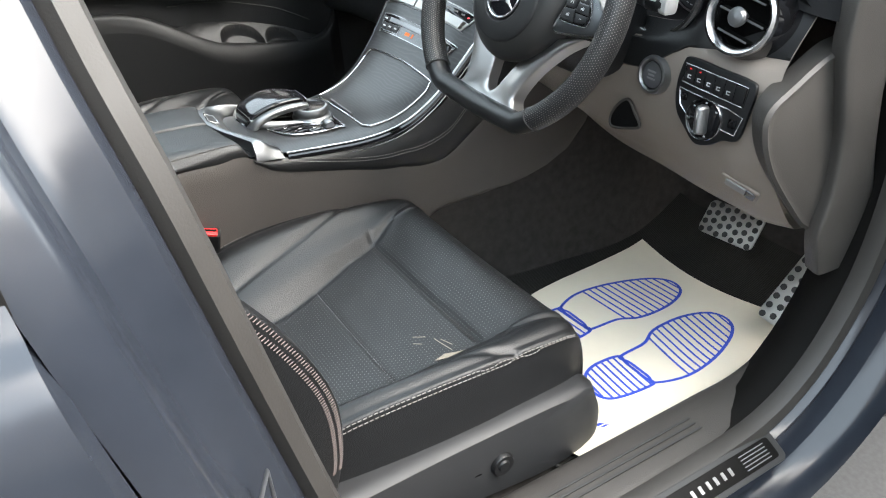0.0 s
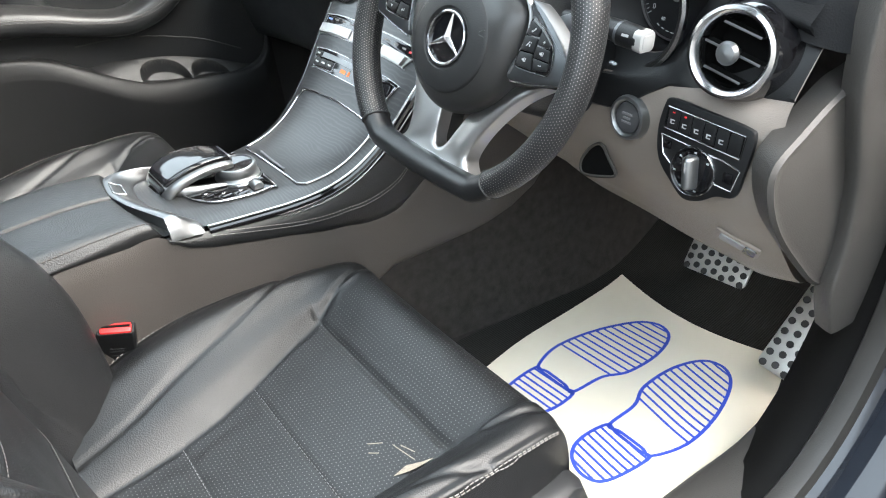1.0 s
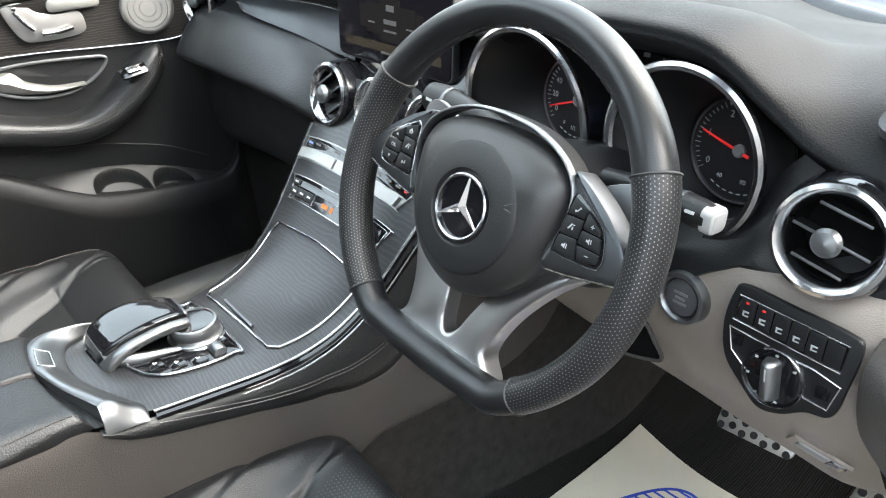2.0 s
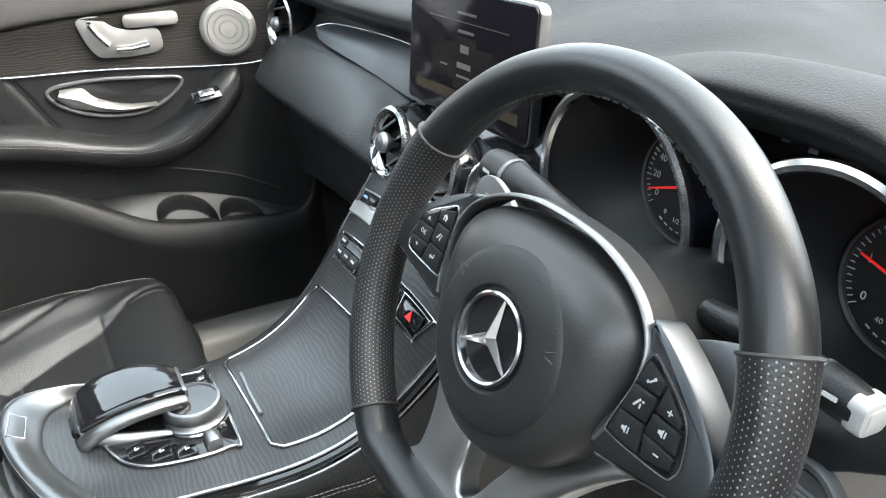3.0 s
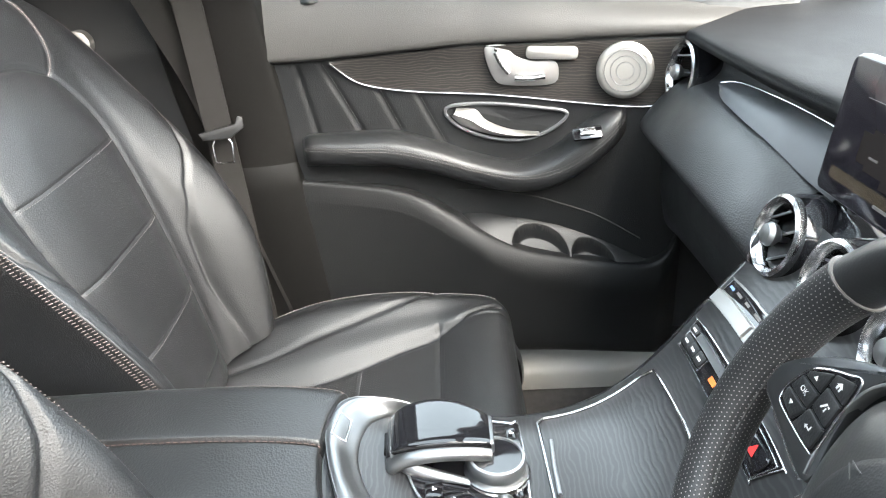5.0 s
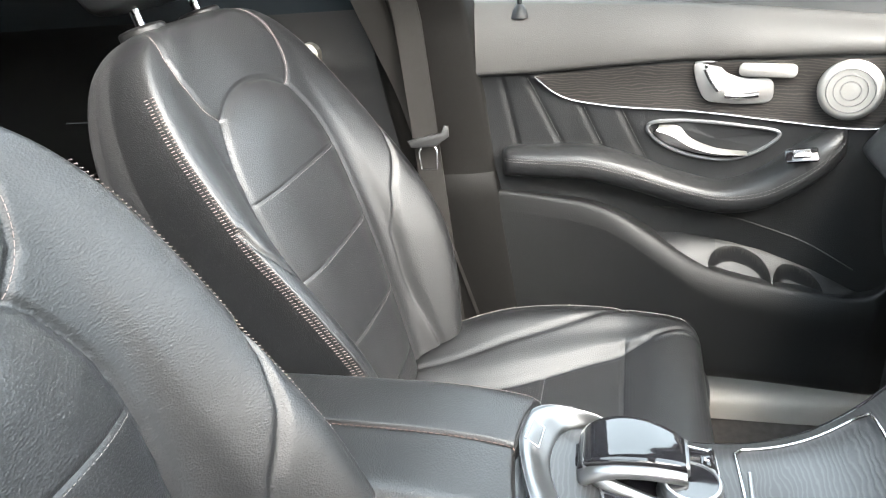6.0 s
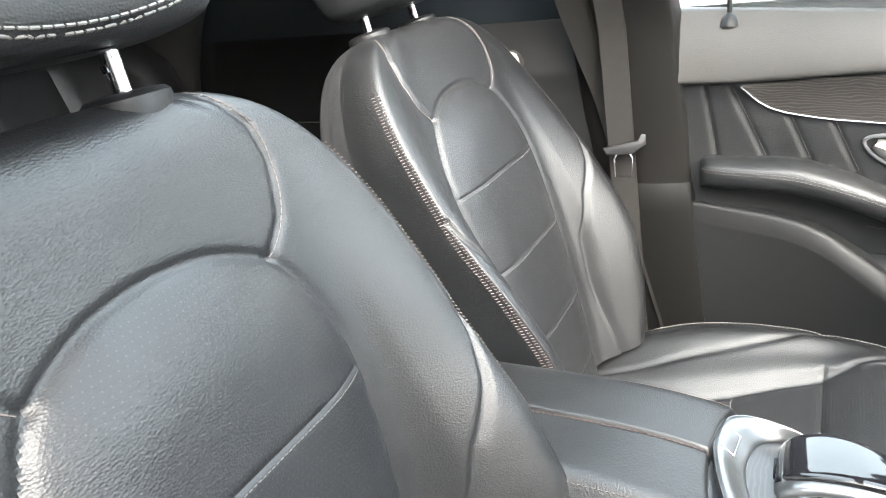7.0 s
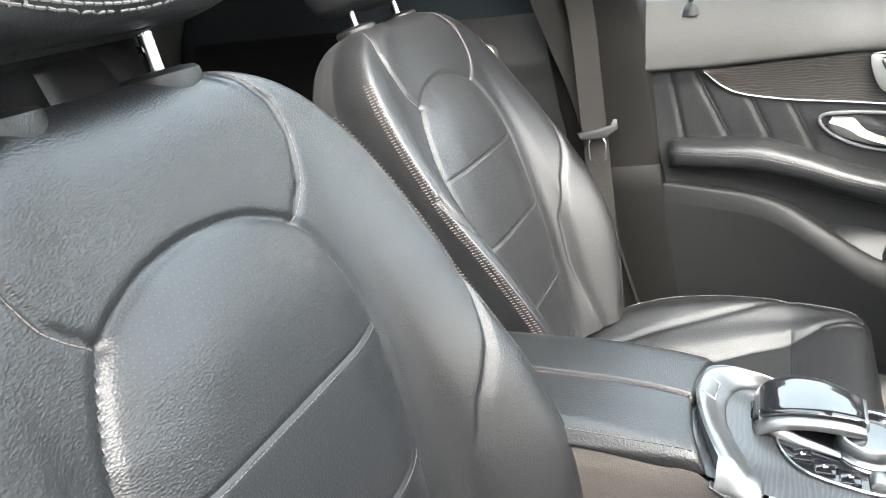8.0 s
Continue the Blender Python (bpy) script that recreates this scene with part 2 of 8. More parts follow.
def stitches(bm, pts, length=0.0045, gap=0.0025, r=0.0007, lift=0.0006, up=(0, 0, 1)):
    """A row of short threads along the points."""
    P = [Vector(p) for p in pts]
    u = Vector(up).normalized() * lift
    dist, start = 0.0, 0.0
    seg = [(P[i], P[i + 1]) for i in range(len(P) - 1)]
    lens = [max((b - a).length, 1e-9) for a, b in seg]
    total = sum(lens)

    def at(s):
        for (a, b), ln in zip(seg, lens):
            if s <= ln:
                return a.lerp(b, s / ln)
            s -= ln
        return P[-1].copy()
    s = 0.0
    while s + length < total:
        a, b = at(s) + u, at(s + length) + u
        t = (b - a).normalized()
        x = t.cross(Vector(up)).normalized() * r
        y = t.cross(x).normalized() * r
        q = [bm.verts.new(a + d) for d in (x, y, -x, -y)] + [bm.verts.new(b + d) for d in (x, y, -x, -y)]
        for i in range(4):
            bm.faces.new((q[i], q[(i + 1) % 4], q[4 + (i + 1) % 4], q[4 + i]))
        bm.faces.new(q[:4])
        bm.faces.new(q[4:][::-1])
        s += length + gap
    return bm


def node_mat(name, rough=0.5, metal=0.0, spec=0.5):
    m = bpy.data.materials.new(name)
    m.use_nodes = True
    b = m.node_tree.nodes["Principled BSDF"]
    b.inputs["Roughness"].default_value, b.inputs["Metallic"].default_value = rough, metal
    b.inputs["Specular IOR Level"].default_value = spec
    return m, m.node_tree.nodes, m.node_tree.links, b


def perforated(name, axes, pitch=0.0062, uv=False, color=(0.008, 0.0084, 0.0092), hole=(0.055, 0.055, 0.057)):
    """Leather with staggered rows of small pale holes, laid out over two of the object's axes."""
    m, n, l, b = node_mat(name, 0.41, spec=0.48)
    co = n.new("ShaderNodeTexCoord")
    sep = n.new("ShaderNodeSeparateXYZ")
    l.new(co.outputs["UV" if uv else "Object"], sep.inputs[0])

    def math_node(op, a, bb=None):
        k = n.new("ShaderNodeMath")
        k.operation = op
        for i, v in enumerate((a, bb)):
            if v is None:
                continue
            if isinstance(v, (int, float)):
                k.inputs[i].default_value = v
            else:
                l.new(v, k.inputs[i])
        return k.outputs[0]
    u = math_node("DIVIDE", sep.outputs[axes[0]], pitch)
    v = math_node("DIVIDE", sep.outputs[axes[1]], pitch * 0.8)
    row = math_node("FLOOR", v)
    half = math_node("MULTIPLY", math_node("FLOORED_MODULO", row, 2.0), 0.5)
    fu = math_node("SUBTRACT", math_node("FRACT", math_node("ADD", u, half)), 0.5)
    fv = math_node("SUBTRACT", math_node("FRACT", v), 0.5)
    d = math_node("SQRT", math_node("ADD", math_node("MULTIPLY", fu, fu), math_node("MULTIPLY", fv, fv)))
    mask = math_node("LESS_THAN", d, 0.15 if uv else 0.12)
    if not uv:
        at = n.new("ShaderNodeAttribute")
        at.attribute_name = "perforation"
        mask = math_node("MULTIPLY", mask, math_node("GREATER_THAN", at.outputs["Fac"], 0.5))
    mix = n.new("ShaderNodeMix")
    mix.data_type = "RGBA"
    mix.inputs[6].default_value, mix.inputs[7].default_value = (*color, 1), (*hole, 1)
    l.new(mask, mix.inputs[0])
    l.new(mix.outputs[2], b.inputs["Base Color"])
    wob = n.new("ShaderNodeTexNoise")
    wob.inputs["Scale"].default_value, wob.inputs["Detail"].default_value = 70, 2
    mv = n.new("ShaderNodeMix")
    mv.data_type = "VECTOR"
    mv.inputs[0].default_value = 0.0007
    l.new(co.outputs["Object"], mv.inputs[4])
    l.new(co.outputs["Object"], wob.inputs["Vector"])
    l.new(wob.outputs["Color"], mv.inputs[5])
    mp = n.new("ShaderNodeMapping")
    mp.inputs["Scale"].default_value = (0.70, 1.0, 1.10)
    l.new(mv.outputs[1], mp.inputs["Vector"])
    t = n.new("ShaderNodeTexVoronoi")
    t.feature = "F1"
    t.inputs["Scale"].default_value = 520 if uv else 560
    l.new(mp.outputs[0], t.inputs["Vector"])
    # broad unevenness of the stretched hide
    sag = n.new("ShaderNodeTexNoise")
    sag.inputs["Scale"].default_value, sag.inputs["Detail"].default_value = 26, 3
    l.new(co.outputs["Object"], sag.inputs["Vector"])
    rr = n.new("ShaderNodeMapRange")
    rr.inputs["To Min"].default_value, rr.inputs["To Max"].default_value = 0.34, 0.50
    l.new(sag.outputs["Fac"], rr.inputs["Value"])
    l.new(rr.outputs[0], b.inputs["Roughness"])
    h = math_node("SUBTRACT", t.outputs["Distance"], math_node("MULTIPLY", mask, 0.5))
    u = n.new("ShaderNodeBump")
    u.inputs["Strength"].default_value, u.inputs["Distance"].default_value = 0.25 if uv else 0.40, 0.0008
    l.new(h, u.inputs["Height"])
    l.new(u.outputs[0], b.inputs["Normal"])
    return m


def ash_wood(name, axis, scale=40.0, line=(0.019, 0.019, 0.020), base=(0.013, 0.0135, 0.0145), rough=0.30):
    """Dark open-pore ash with wavering pale grain lines across the axis named."""
    m, n, l, b = node_mat(name, rough)
    co = n.new("ShaderNodeTexCoord")
    mp = n.new("ShaderNodeMapping")
    mp.inputs["Scale"].default_value = [1.0 if i == axis else 0.45 for i in range(3)]
    w = n.new("ShaderNodeTexWave")
    w.wave_type, w.bands_direction = "BANDS", "XYZ"[axis]
    w.inputs["Scale"].default_value, w.inputs["Distortion"].default_value = scale, 12.0
    w.inputs["Detail"].default_value, w.inputs["Detail Scale"].default_value = 4.0, 0.6
    r = n.new("ShaderNodeValToRGB")
    r.color_ramp.elements[0].position, r.color_ramp.elements[0].color = 0.55, (*base, 1)
    r.color_ramp.elements[1].position, r.color_ramp.elements[1].color = 0.97, (*line, 1)
    l.new(co.outputs["Object"], mp.inputs["Vector"])
    l.new(mp.outputs[0], w.inputs["Vector"])
    l.new(w.outputs["Fac"], r.inputs[0])
    l.new(r.outputs[0], b.inputs["Base Color"])
    u = n.new("ShaderNodeBump")
    u.inputs["Strength"].default_value, u.inputs["Distance"].default_value = 0.10, 0.0006
    l.new(w.outputs["Fac"], u.inputs["Height"])
    l.new(u.outputs[0], b.inputs["Normal"])
    return m


def ribbed(name, axis, pitch, color, rough=0.9):
    m, n, l, b = node_mat(name, rough, spec=0.2)
    b.inputs["Base Color"].default_value = (*color, 1)
    co = n.new("ShaderNodeTexCoord")
    w = n.new("ShaderNodeTexWave")
    w.wave_type, w.bands_direction = "BANDS", "XYZ"[axis]
    w.inputs["Scale"].default_value, w.inputs["Distortion"].default_value = 0.314 / pitch, 0.6
    r = n.new("ShaderNodeValToRGB")
    r.color_ramp.elements[0].color, r.color_ramp.elements[1].color = (*[c * 0.5 for c in color], 1), (*[c * 1.8 for c in color], 1)
    u = n.new("ShaderNodeBump")
    u.inputs["Strength"].default_value, u.inputs["Distance"].default_value = 0.8, 0.0015
    l.new(co.outputs["Object"], w.inputs["Vector"])
    l.new(w.outputs["Fac"], r.inputs[0])
    l.new(r.outputs[0], b.inputs["Base Color"])
    l.new(w.outputs["Fac"], u.inputs["Height"])
    l.new(u.outputs[0], b.inputs["Normal"])
    return m


PERF = perforated("perforated_black_leather", (0, 1), hole=(0.13, 0.128, 0.125))
PERF_BACK = perforated("perforated_backrest_leather", (0, 2), 0.0060, hole=(0.022, 0.022, 0.024))
PERF_RIM = perforated("perforated_rim_leather", (0, 1), 0.0036, uv=True, hole=(0.18, 0.17, 0.165))
WOOD = ash_wood("dark_ash_console", 1, 62, line=(0.022, 0.0222, 0.023), base=(0.010, 0.0105, 0.0115), rough=0.31)
WOOD_DOOR = ash_wood("dark_ash_door", 2, 62, line=(0.036, 0.031, 0.028), base=(0.009, 0.0084, 0.0078), rough=0.45)
MAT_CLOTH = ribbed("ribbed_black_mat", 0, 0.004, (0.016, 0.015, 0.014))
TRIM_SATIN = mat("black_satin_trim", (0.035, 0.037, 0.041), 0.38, metal=0.5, grain=0.05, gscale=40)
GREY_TRIM = mat("dark_satin_trim", (0.13, 0.133, 0.14), 0.42, metal=0.6, grain=0.05, gscale=40)
GLASS = bpy.data.materials.new("tinted_glass")
GLASS.use_nodes = True
gb = GLASS.node_tree.nodes["Principled BSDF"]
gb.inputs["Base Color"].default_value, gb.inputs["Roughness"].default_value = (0.9, 0.95, 0.93, 1), 0.0
gb.inputs["Transmission Weight"].default_value, gb.inputs["IOR"].default_value = 1.0, 1.02
# paler copy of the sill plastic, with the light on it put into the colour
LIT_SILL = mat("lit_sill_plastic", (0.17, 0.16, 0.145), 0.5, bump=0.3, scale=650, kind="cells", grain=0.15, gscale=12)
SEAL_RUBBER = mat("grey_seal_rubber", (0.030, 0.0275, 0.025), 0.55, bump=0.25, scale=500, grain=0.2, gscale=25)
RED_PAINT = mat("bright_red_paint", (0.55, 0.012, 0.02), 0.2, coat=1.0)
WHITE_WALL = mat("pale_rendered_wall", (0.75, 0.75, 0.73), 0.9, bump=0.3, scale=30, grain=0.06, gscale=2)
TYRE = mat("tyre_rubber", (0.02, 0.02, 0.02), 0.85)
DARK_GLASS = mat("dark_car_glass", (0.02, 0.025, 0.03), 0.05)
NEEDLE = mat("red_needle", (0.75, 0.02, 0.02), 0.5, emit=0.03)
DIAL = mat("black_dial_face", (0.008, 0.008, 0.009), 0.45)
GLOW = mat("lit_screen_marks", (0.075, 0.07, 0.068), 0.5, emit=0.03)
GLOW_BLUE = mat("lit_blue_marks", (0.10, 0.16, 0.34), 0.5, emit=0.05)
AMBER = mat("amber_lamp_mark", (0.60, 0.12, 0.02), 0.5, emit=0.03)
DOOR_THREAD = mat("dull_grey_thread", (0.085, 0.08, 0.078), 0.8)
CLOTH_BELT = mat("grey_belt_webbing", (0.011, 0.010, 0.0092), 0.8, bump=0.5, scale=900, grain=0.2, gscale=40, spec=0.3)
SCUFF = mat("worn_leather_scuff", (0.24, 0.21, 0.17), 0.85, bump=0.8, scale=500, grain=0.5, gscale=300)
GREY_PLASTIC2 = mat("mid_grey_gloss_plastic", (0.20, 0.20, 0.205), 0.35, grain=0.05, gscale=60)
MESH_SILVER = mat("perforated_speaker_grille", (0.34, 0.335, 0.32), 0.5, metal=1.0, bump=0.4, scale=700, kind="cells")


def text(word, size, m, material, parent, name="lettering", extrude=0.0002):
    """Raised letters in the built-in font, turned into a mesh."""
    cu = bpy.data.curves.new(name, "FONT")
    cu.body, cu.size, cu.extrude, cu.align_x, cu.align_y = word, size, extrude, "CENTER", "CENTER"
    cu.resolution_u = 2
    tmp = bpy.data.objects.new(name, cu)
    me = bpy.data.meshes.new_from_object(tmp)
    bpy.data.objects.remove(tmp)
    me.transform(m)
    fit_mesh_to_view(me, parent)
    me.materials.clear()
    me.materials.append(material)
    ob = new(name, me)
    ob.parent = parent
    return ob


def flat_quad(bm, m, w, h, x=0.0, y=0.0, z=0.0003):
    prism(bm, [(x - w / 2, y - h / 2), (x + w / 2, y - h / 2), (x + w / 2, y + h / 2), (x - w / 2, y + h / 2)], z, m)
    return bm


# ---- ground and surroundings ----
bm = bmesh.new()
sheet(bm, [[(x, y, 0) for x in (-400, -20, 0, 20, 400)] for y in (-400, -20, 0, 20, 400)])
tagged(mesh_ob("ground", bm, ASPHALT), "dark grey asphalt car park surface", "ground", kind="structure")
bm = bmesh.new()
box(bm, (-11, -3, 2.5), (0.3, 40, 5))
tagged(mesh_ob("wall_west", bm, WHITE_WALL, smooth=False), "pale rendered building wall beyond the parked cars", "wall", kind="structure")


# unseen wall, added to cut sky reflections and bounce warm light
bm = bmesh.new()
box(bm, (7.5, 0, 2.75), (0.3, 60, 5.5))
tagged(mesh_ob("wall_east", bm, mat("buff_fill_wall", (0.48, 0.43, 0.385), 0.9, bump=0.4, scale=20, grain=0.25, gscale=1.5), smooth=False), "unseen plain buff wall added for darker reflections and warm fill light", "wall", kind="structure")
# unseen wall, added so the car's paint mirrors something dark
bm = bmesh.new()
box(bm, (0, -14.5, 2.6), (14.5, 0.3, 5.2))
tagged(mesh_ob("wall_south", bm, mat("dark_reflection_wall", (0.11, 0.085, 0.07), 0.9, bump=0.4, scale=20, grain=0.25, gscale=1.5), smooth=False), "unseen plain dark wall added to darken the paint's reflections", "wall", kind="structure")


def parked_car():
    """A red car standing beside the passenger side, nose to the front."""
    car = thing("parked_car", "bright red hatchback parked alongside on the asphalt", "car", Matrix.Translation((-2.75, -0.48, 0)))
    ctrl = []
    for y, zt, w in ((-2.1, 0.75, 0.72), (-1.9, 0.98, 0.84), (-0.9, 1.03, 0.88), (0.2, 1.05, 0.88), (0.5, 1.09, 0.86), (1.1, 1.02, 0.86), (1.65, 0.90, 0.80), (1.85, 0.68, 0.70)):
        half = [(w * 0.95, y, 0.28), (w, y, 0.55), (w * 0.98, y, zt - 0.16), (w * 0.86, y, zt - 0.03), (w * 0.5, y, zt)]
        ctrl.append([(-a, b, c) for a, b, c in half] + [(0, y, zt + 0.01)] + half[::-1])
    bm = bmesh.new()
    sheet(bm, patch(ctrl, 40, 50), cap=True)
    part("body", bm, RED_PAINT, car)
    ctrl = []
    for y, zt, w in ((-1.75, 1.0, 0.76), (-1.45, 1.36, 0.62), (-0.6, 1.47, 0.60), (-0.15, 1.42, 0.61), (0.5, 1.05, 0.76)):
        half = [(w + 0.04, y, min(zt, 0.98)), (w, y, zt - 0.03), (w * 0.8, y, zt)]
        ctrl.append([(-a, b, c) for a, b, c in half] + half[::-1])
    bm = bmesh.new()
    sheet(bm, patch(ctrl, 24, 30), cap=True)
    # pale base colour stands in for the bright sky in these windows
    part("cabin_glass", bm, mat("painted_sky_glass", (0.30, 0.32, 0.32), 0.08), car)
    bm = bmesh.new()
    box(bm, (0, -0.95, 1.455), (1.14, 1.1, 0.05), 0.02)
    part("roof", bm, RED_PAINT, car)
    for s in (-1, 1):
        bm = bmesh.new()
        tube(bm, [(s * 0.77, 0.52, 1.04), (s * 0.68, 0.18, 1.24), (s * 0.60, -0.15, 1.43)], 0.03, 8)
        part("pillar", bm, GREY_TRIM, car)
        bm = bmesh.new()
        box(bm, (s * 0.66, -2.0, 0.86), (0.22, 0.12, 0.16), 0.03)
        part("tail_lamp", bm, RED, car, "red tail lamp")
        for y in (-1.3, 1.25):
            bm = bmesh.new()
            lathe(bm, [(0.0, 0.1), (0.19, 0.1), (0.2, 0.085), (0.3, 0.1), (0.315, 0.08), (0.315, -0.08), (0.0, -0.1)], 32, Matrix.Translation((s * 0.78, y, 0.315)) @ Matrix.Rotation(radians(90 * s), 4, "Y"))
            part("wheel", bm, TYRE, car)
    return car


parked_car()


# ---- body shell ----
def opening(n=90):
    """The door opening's rim: y, z and the side's x there, round from the sill's rear end."""
    pts = [(-0.50, 0.503, 0.785), (-0.30, 0.500, 0.785), (-0.08, 0.500, 0.785), (0.08, 0.515, 0.785), (0.18, 0.575, 0.785), (0.245, 0.68, 0.785), (0.272, 0.80, 0.785),
           (0.275, 0.95, 0.78), (0.25, 1.12, 0.765), (0.12, 1.28, 0.72), (-0.10, 1.44, 0.65), (-0.35, 1.53, 0.60), (-0.60, 1.545, 0.585), (-0.74, 1.50, 0.60),
           (-0.755, 1.36, 0.675), (-0.738, 1.24, 0.735), (-0.712, 1.13, 0.775), (-0.675, 0.97, 0.785), (-0.634, 0.803, 0.785), (-0.585, 0.62, 0.785), (-0.555, 0.53, 0.785)]
    return curve(pts, n, closed=True)


def rim_rows(section, side):
    """The opening's rim swept with a section of (x added, distance away from the opening)."""
    P = opening()
    k = len(P)
    rows = []
    for i in range(k):
        y, z, x = P[i]
        t = P[(i + 1) % k] - P[i - 1]
        nrm = np.array((t[1], -t[0]))
        nrm = nrm / np.linalg.norm(nrm)
        rows.append([(side * (x + dx), y + nrm[0] * d, z + nrm[1] * d) for dx, d in section])
    return rows


SEAL = [(-0.018, 0.006), (-0.012, -0.010), (0.002, -0.014), (0.016, -0.010), (0.022, 0.004), (0.012, 0.014), (-0.01, 0.014)]
JAMB = [(0.0, 0.012), (0.020, 0.014), (0.030, 0.020), (0.036, 0.045), (0.048, 0.058), (0.075, 0.062), (0.088, 0.072), (0.100, 0.100)]
TRIM = [(-0.10, 0.045), (-0.075, 0.02), (-0.045, 0.008), (-0.016, 0.004), (-0.004, 0.008)]
for side, word in ((1, "open"), (-1, "closed")):
    shell = thing("door_frame", "painted door opening with rubber seal round the " + word + " doorway", "door frame", kind="structure")
    bm = bmesh.new()
    sheet(bm, rim_rows(SEAL, side), close_u=True, close_v=True)
    part("rubber_seal", bm, SEAL_RUBBER, shell, "grey rubber door seal")
    bm = bmesh.new()
    sheet(bm, rim_rows(JAMB, side), close_v=True)
    part("painted_jamb", bm, PAINT, shell, "dark blue-grey painted metal")
    bm = bmesh.new()
    sheet(bm, rim_rows(TRIM, side), close_v=True)
    part("inner_trim", bm, SEAL_GREY, shell, "dark grey plastic trim")

# sill covers, scuff plate
for s in (1, -1):
    sill = thing("sill_trim", "black plastic sill cover along the doorway", "sill trim", kind="structure")
    bm = bmesh.new()
    sec = [(0.66, 0.46), (0.672, 0.492), (0.69, 0.503), (0.72, 0.506), (0.765, 0.503), (0.778, 0.495)]
    ctrl = [[(s * (x + dx), y, z + dz) for x, z in sec] for y, dx, dz in ((-1.5, 0, 0), (-0.6, 0, 0), (-0.2, 0, 0), (0.05, 0, 0.0), (0.17, 0.010, 0.02), (0.26, 0.020, 0.09), (0.31, 0.020, 0.22), (0.335, 0.010, 0.45))]
    sheet(bm, patch(ctrl, 24, 60))
    # passenger's cover is coloured paler to stand in for light falling on it
    part("cover", bm, TRIM_DARK if s > 0 else LIT_SILL, sill)
    if s > 0:
        for k in range(3):
            bm = bmesh.new()
            box(bm, (0.716 + 0.012 * k, -0.22, 0.5075), (0.004, 0.46, 0.003), 0.001)
            part("tread_rib", bm, RUBBER, sill)
        m = facing((0.822, -0.04, 0.498), (0.45, 0.0, 0.9), (0, 1, 0))
        bm = bmesh.new()
        prism(bm, rounded(0.050, 0.26, 0.012), 0.003, m, 0.001)
        part("scuff_plate", bm, RUBBER, sill, "black scuff plate")
        bm = bmesh.new()
        prism(bm, rounded(0.034, 0.235, 0.006), 0.0042, m, 0.0008)
        part("metal_insert", bm, SEAL_GREY, sill, "brushed metal insert")
        bm = bmesh.new()
        for k in range(5):
            flat_quad(bm, m, 0.0016, 0.055, -0.011 + 0.0055 * k, 0.075, 0.0048)
        for k in range(6):
            flat_quad(bm, m, 0.012, 0.006, 0.0, 0.02 - 0.016 * k, 0.0048)
        part("marking", bm, SILVER, sill, "pale bars on the plate")

# floor
floor = thing("floor", "black carpeted car floor rising to the footwells", "floor", kind="structure")
for s in (1, -1):
    ctrl = []
    for y, z in ((-1.35, 0.455), (-0.9, 0.455), (-0.4, 0.455), (0.1, 0.455), (0.35, 0.455), (0.48, 0.47), (0.58, 0.53), (0.68, 0.68), (0.74, 0.95)):
        wt = float(np.interp(y, (-0.5, -0.1, 0.1, 0.3), (0.080, 0.105, 0.145, 0.165)))
        ctrl.append([(s * (wt - 0.02), y, 0.80), (s * wt, y, max(z, 0.72)), (s * (wt + 0.006), y, max(z, 0.58)), (s * (wt + 0.02), y, z + 0.03), (s * (wt + 0.05), y, z), (s * 0.4, y, z), (s * 0.66, y, z), (s * 0.70, y, z + 0.035)])
    bm = bmesh.new()
    sheet(bm, patch(ctrl, 30, 50))
    part("carpet", bm, CARPET, floor)

# roof, windscreen header, pillars, rear end
roof = thing("roof", "grey fabric headliner above the cabin", "roof", kind="structure")
ctrl = [[(x, y, z - 0.10 * abs(x / 0.6) ** 3) for x in (-0.6, -0.4, -0.2, 0, 0.2, 0.4, 0.6)] for y, z in ((-0.12, 1.60), (-0.5, 1.63), (-1.1, 1.63), (-1.7, 1.58), (-2.1, 1.50))]
rows = patch(ctrl, 25, 25)
for z, skin in ((0.0, HEAD), (0.04, PAINT)):
    bm = bmesh.new()
    vs = [[bm.verts.new((p[0], p[1], p[2] + z)) for p in r] for r in rows]
    for i in range(24):
        for k in range(24):
            y, x = (rows[i][k][1] + rows[i + 1][k][1]) / 2, (rows[i][k][0] + rows[i][k + 1][0]) / 2
            # opening added in the unseen roof so that skylight brightens the cabin
            if not (-0.85 < y < -0.22 and abs(x) < 0.42):
                bm.faces.new((vs[i][k], vs[i][k + 1], vs[i + 1][k + 1], vs[i + 1][k]))
    part("headliner" if skin is HEAD else "roof_skin", bm, skin, roof, "" if skin is HEAD else "dark blue-grey painted roof")
bm = bmesh.new()
sheet(bm, patch([[(x, y, z + 0.035) for x in (-0.44, 0, 0.44)] for y, z in ((-0.18, 1.605), (-0.5, 1.625), (-0.90, 1.63))], 8, 8))
pane = part("glass_roof", bm, GLASS, roof, "clear glass over the roof opening added to let skylight in")
pane.visible_shadow = False
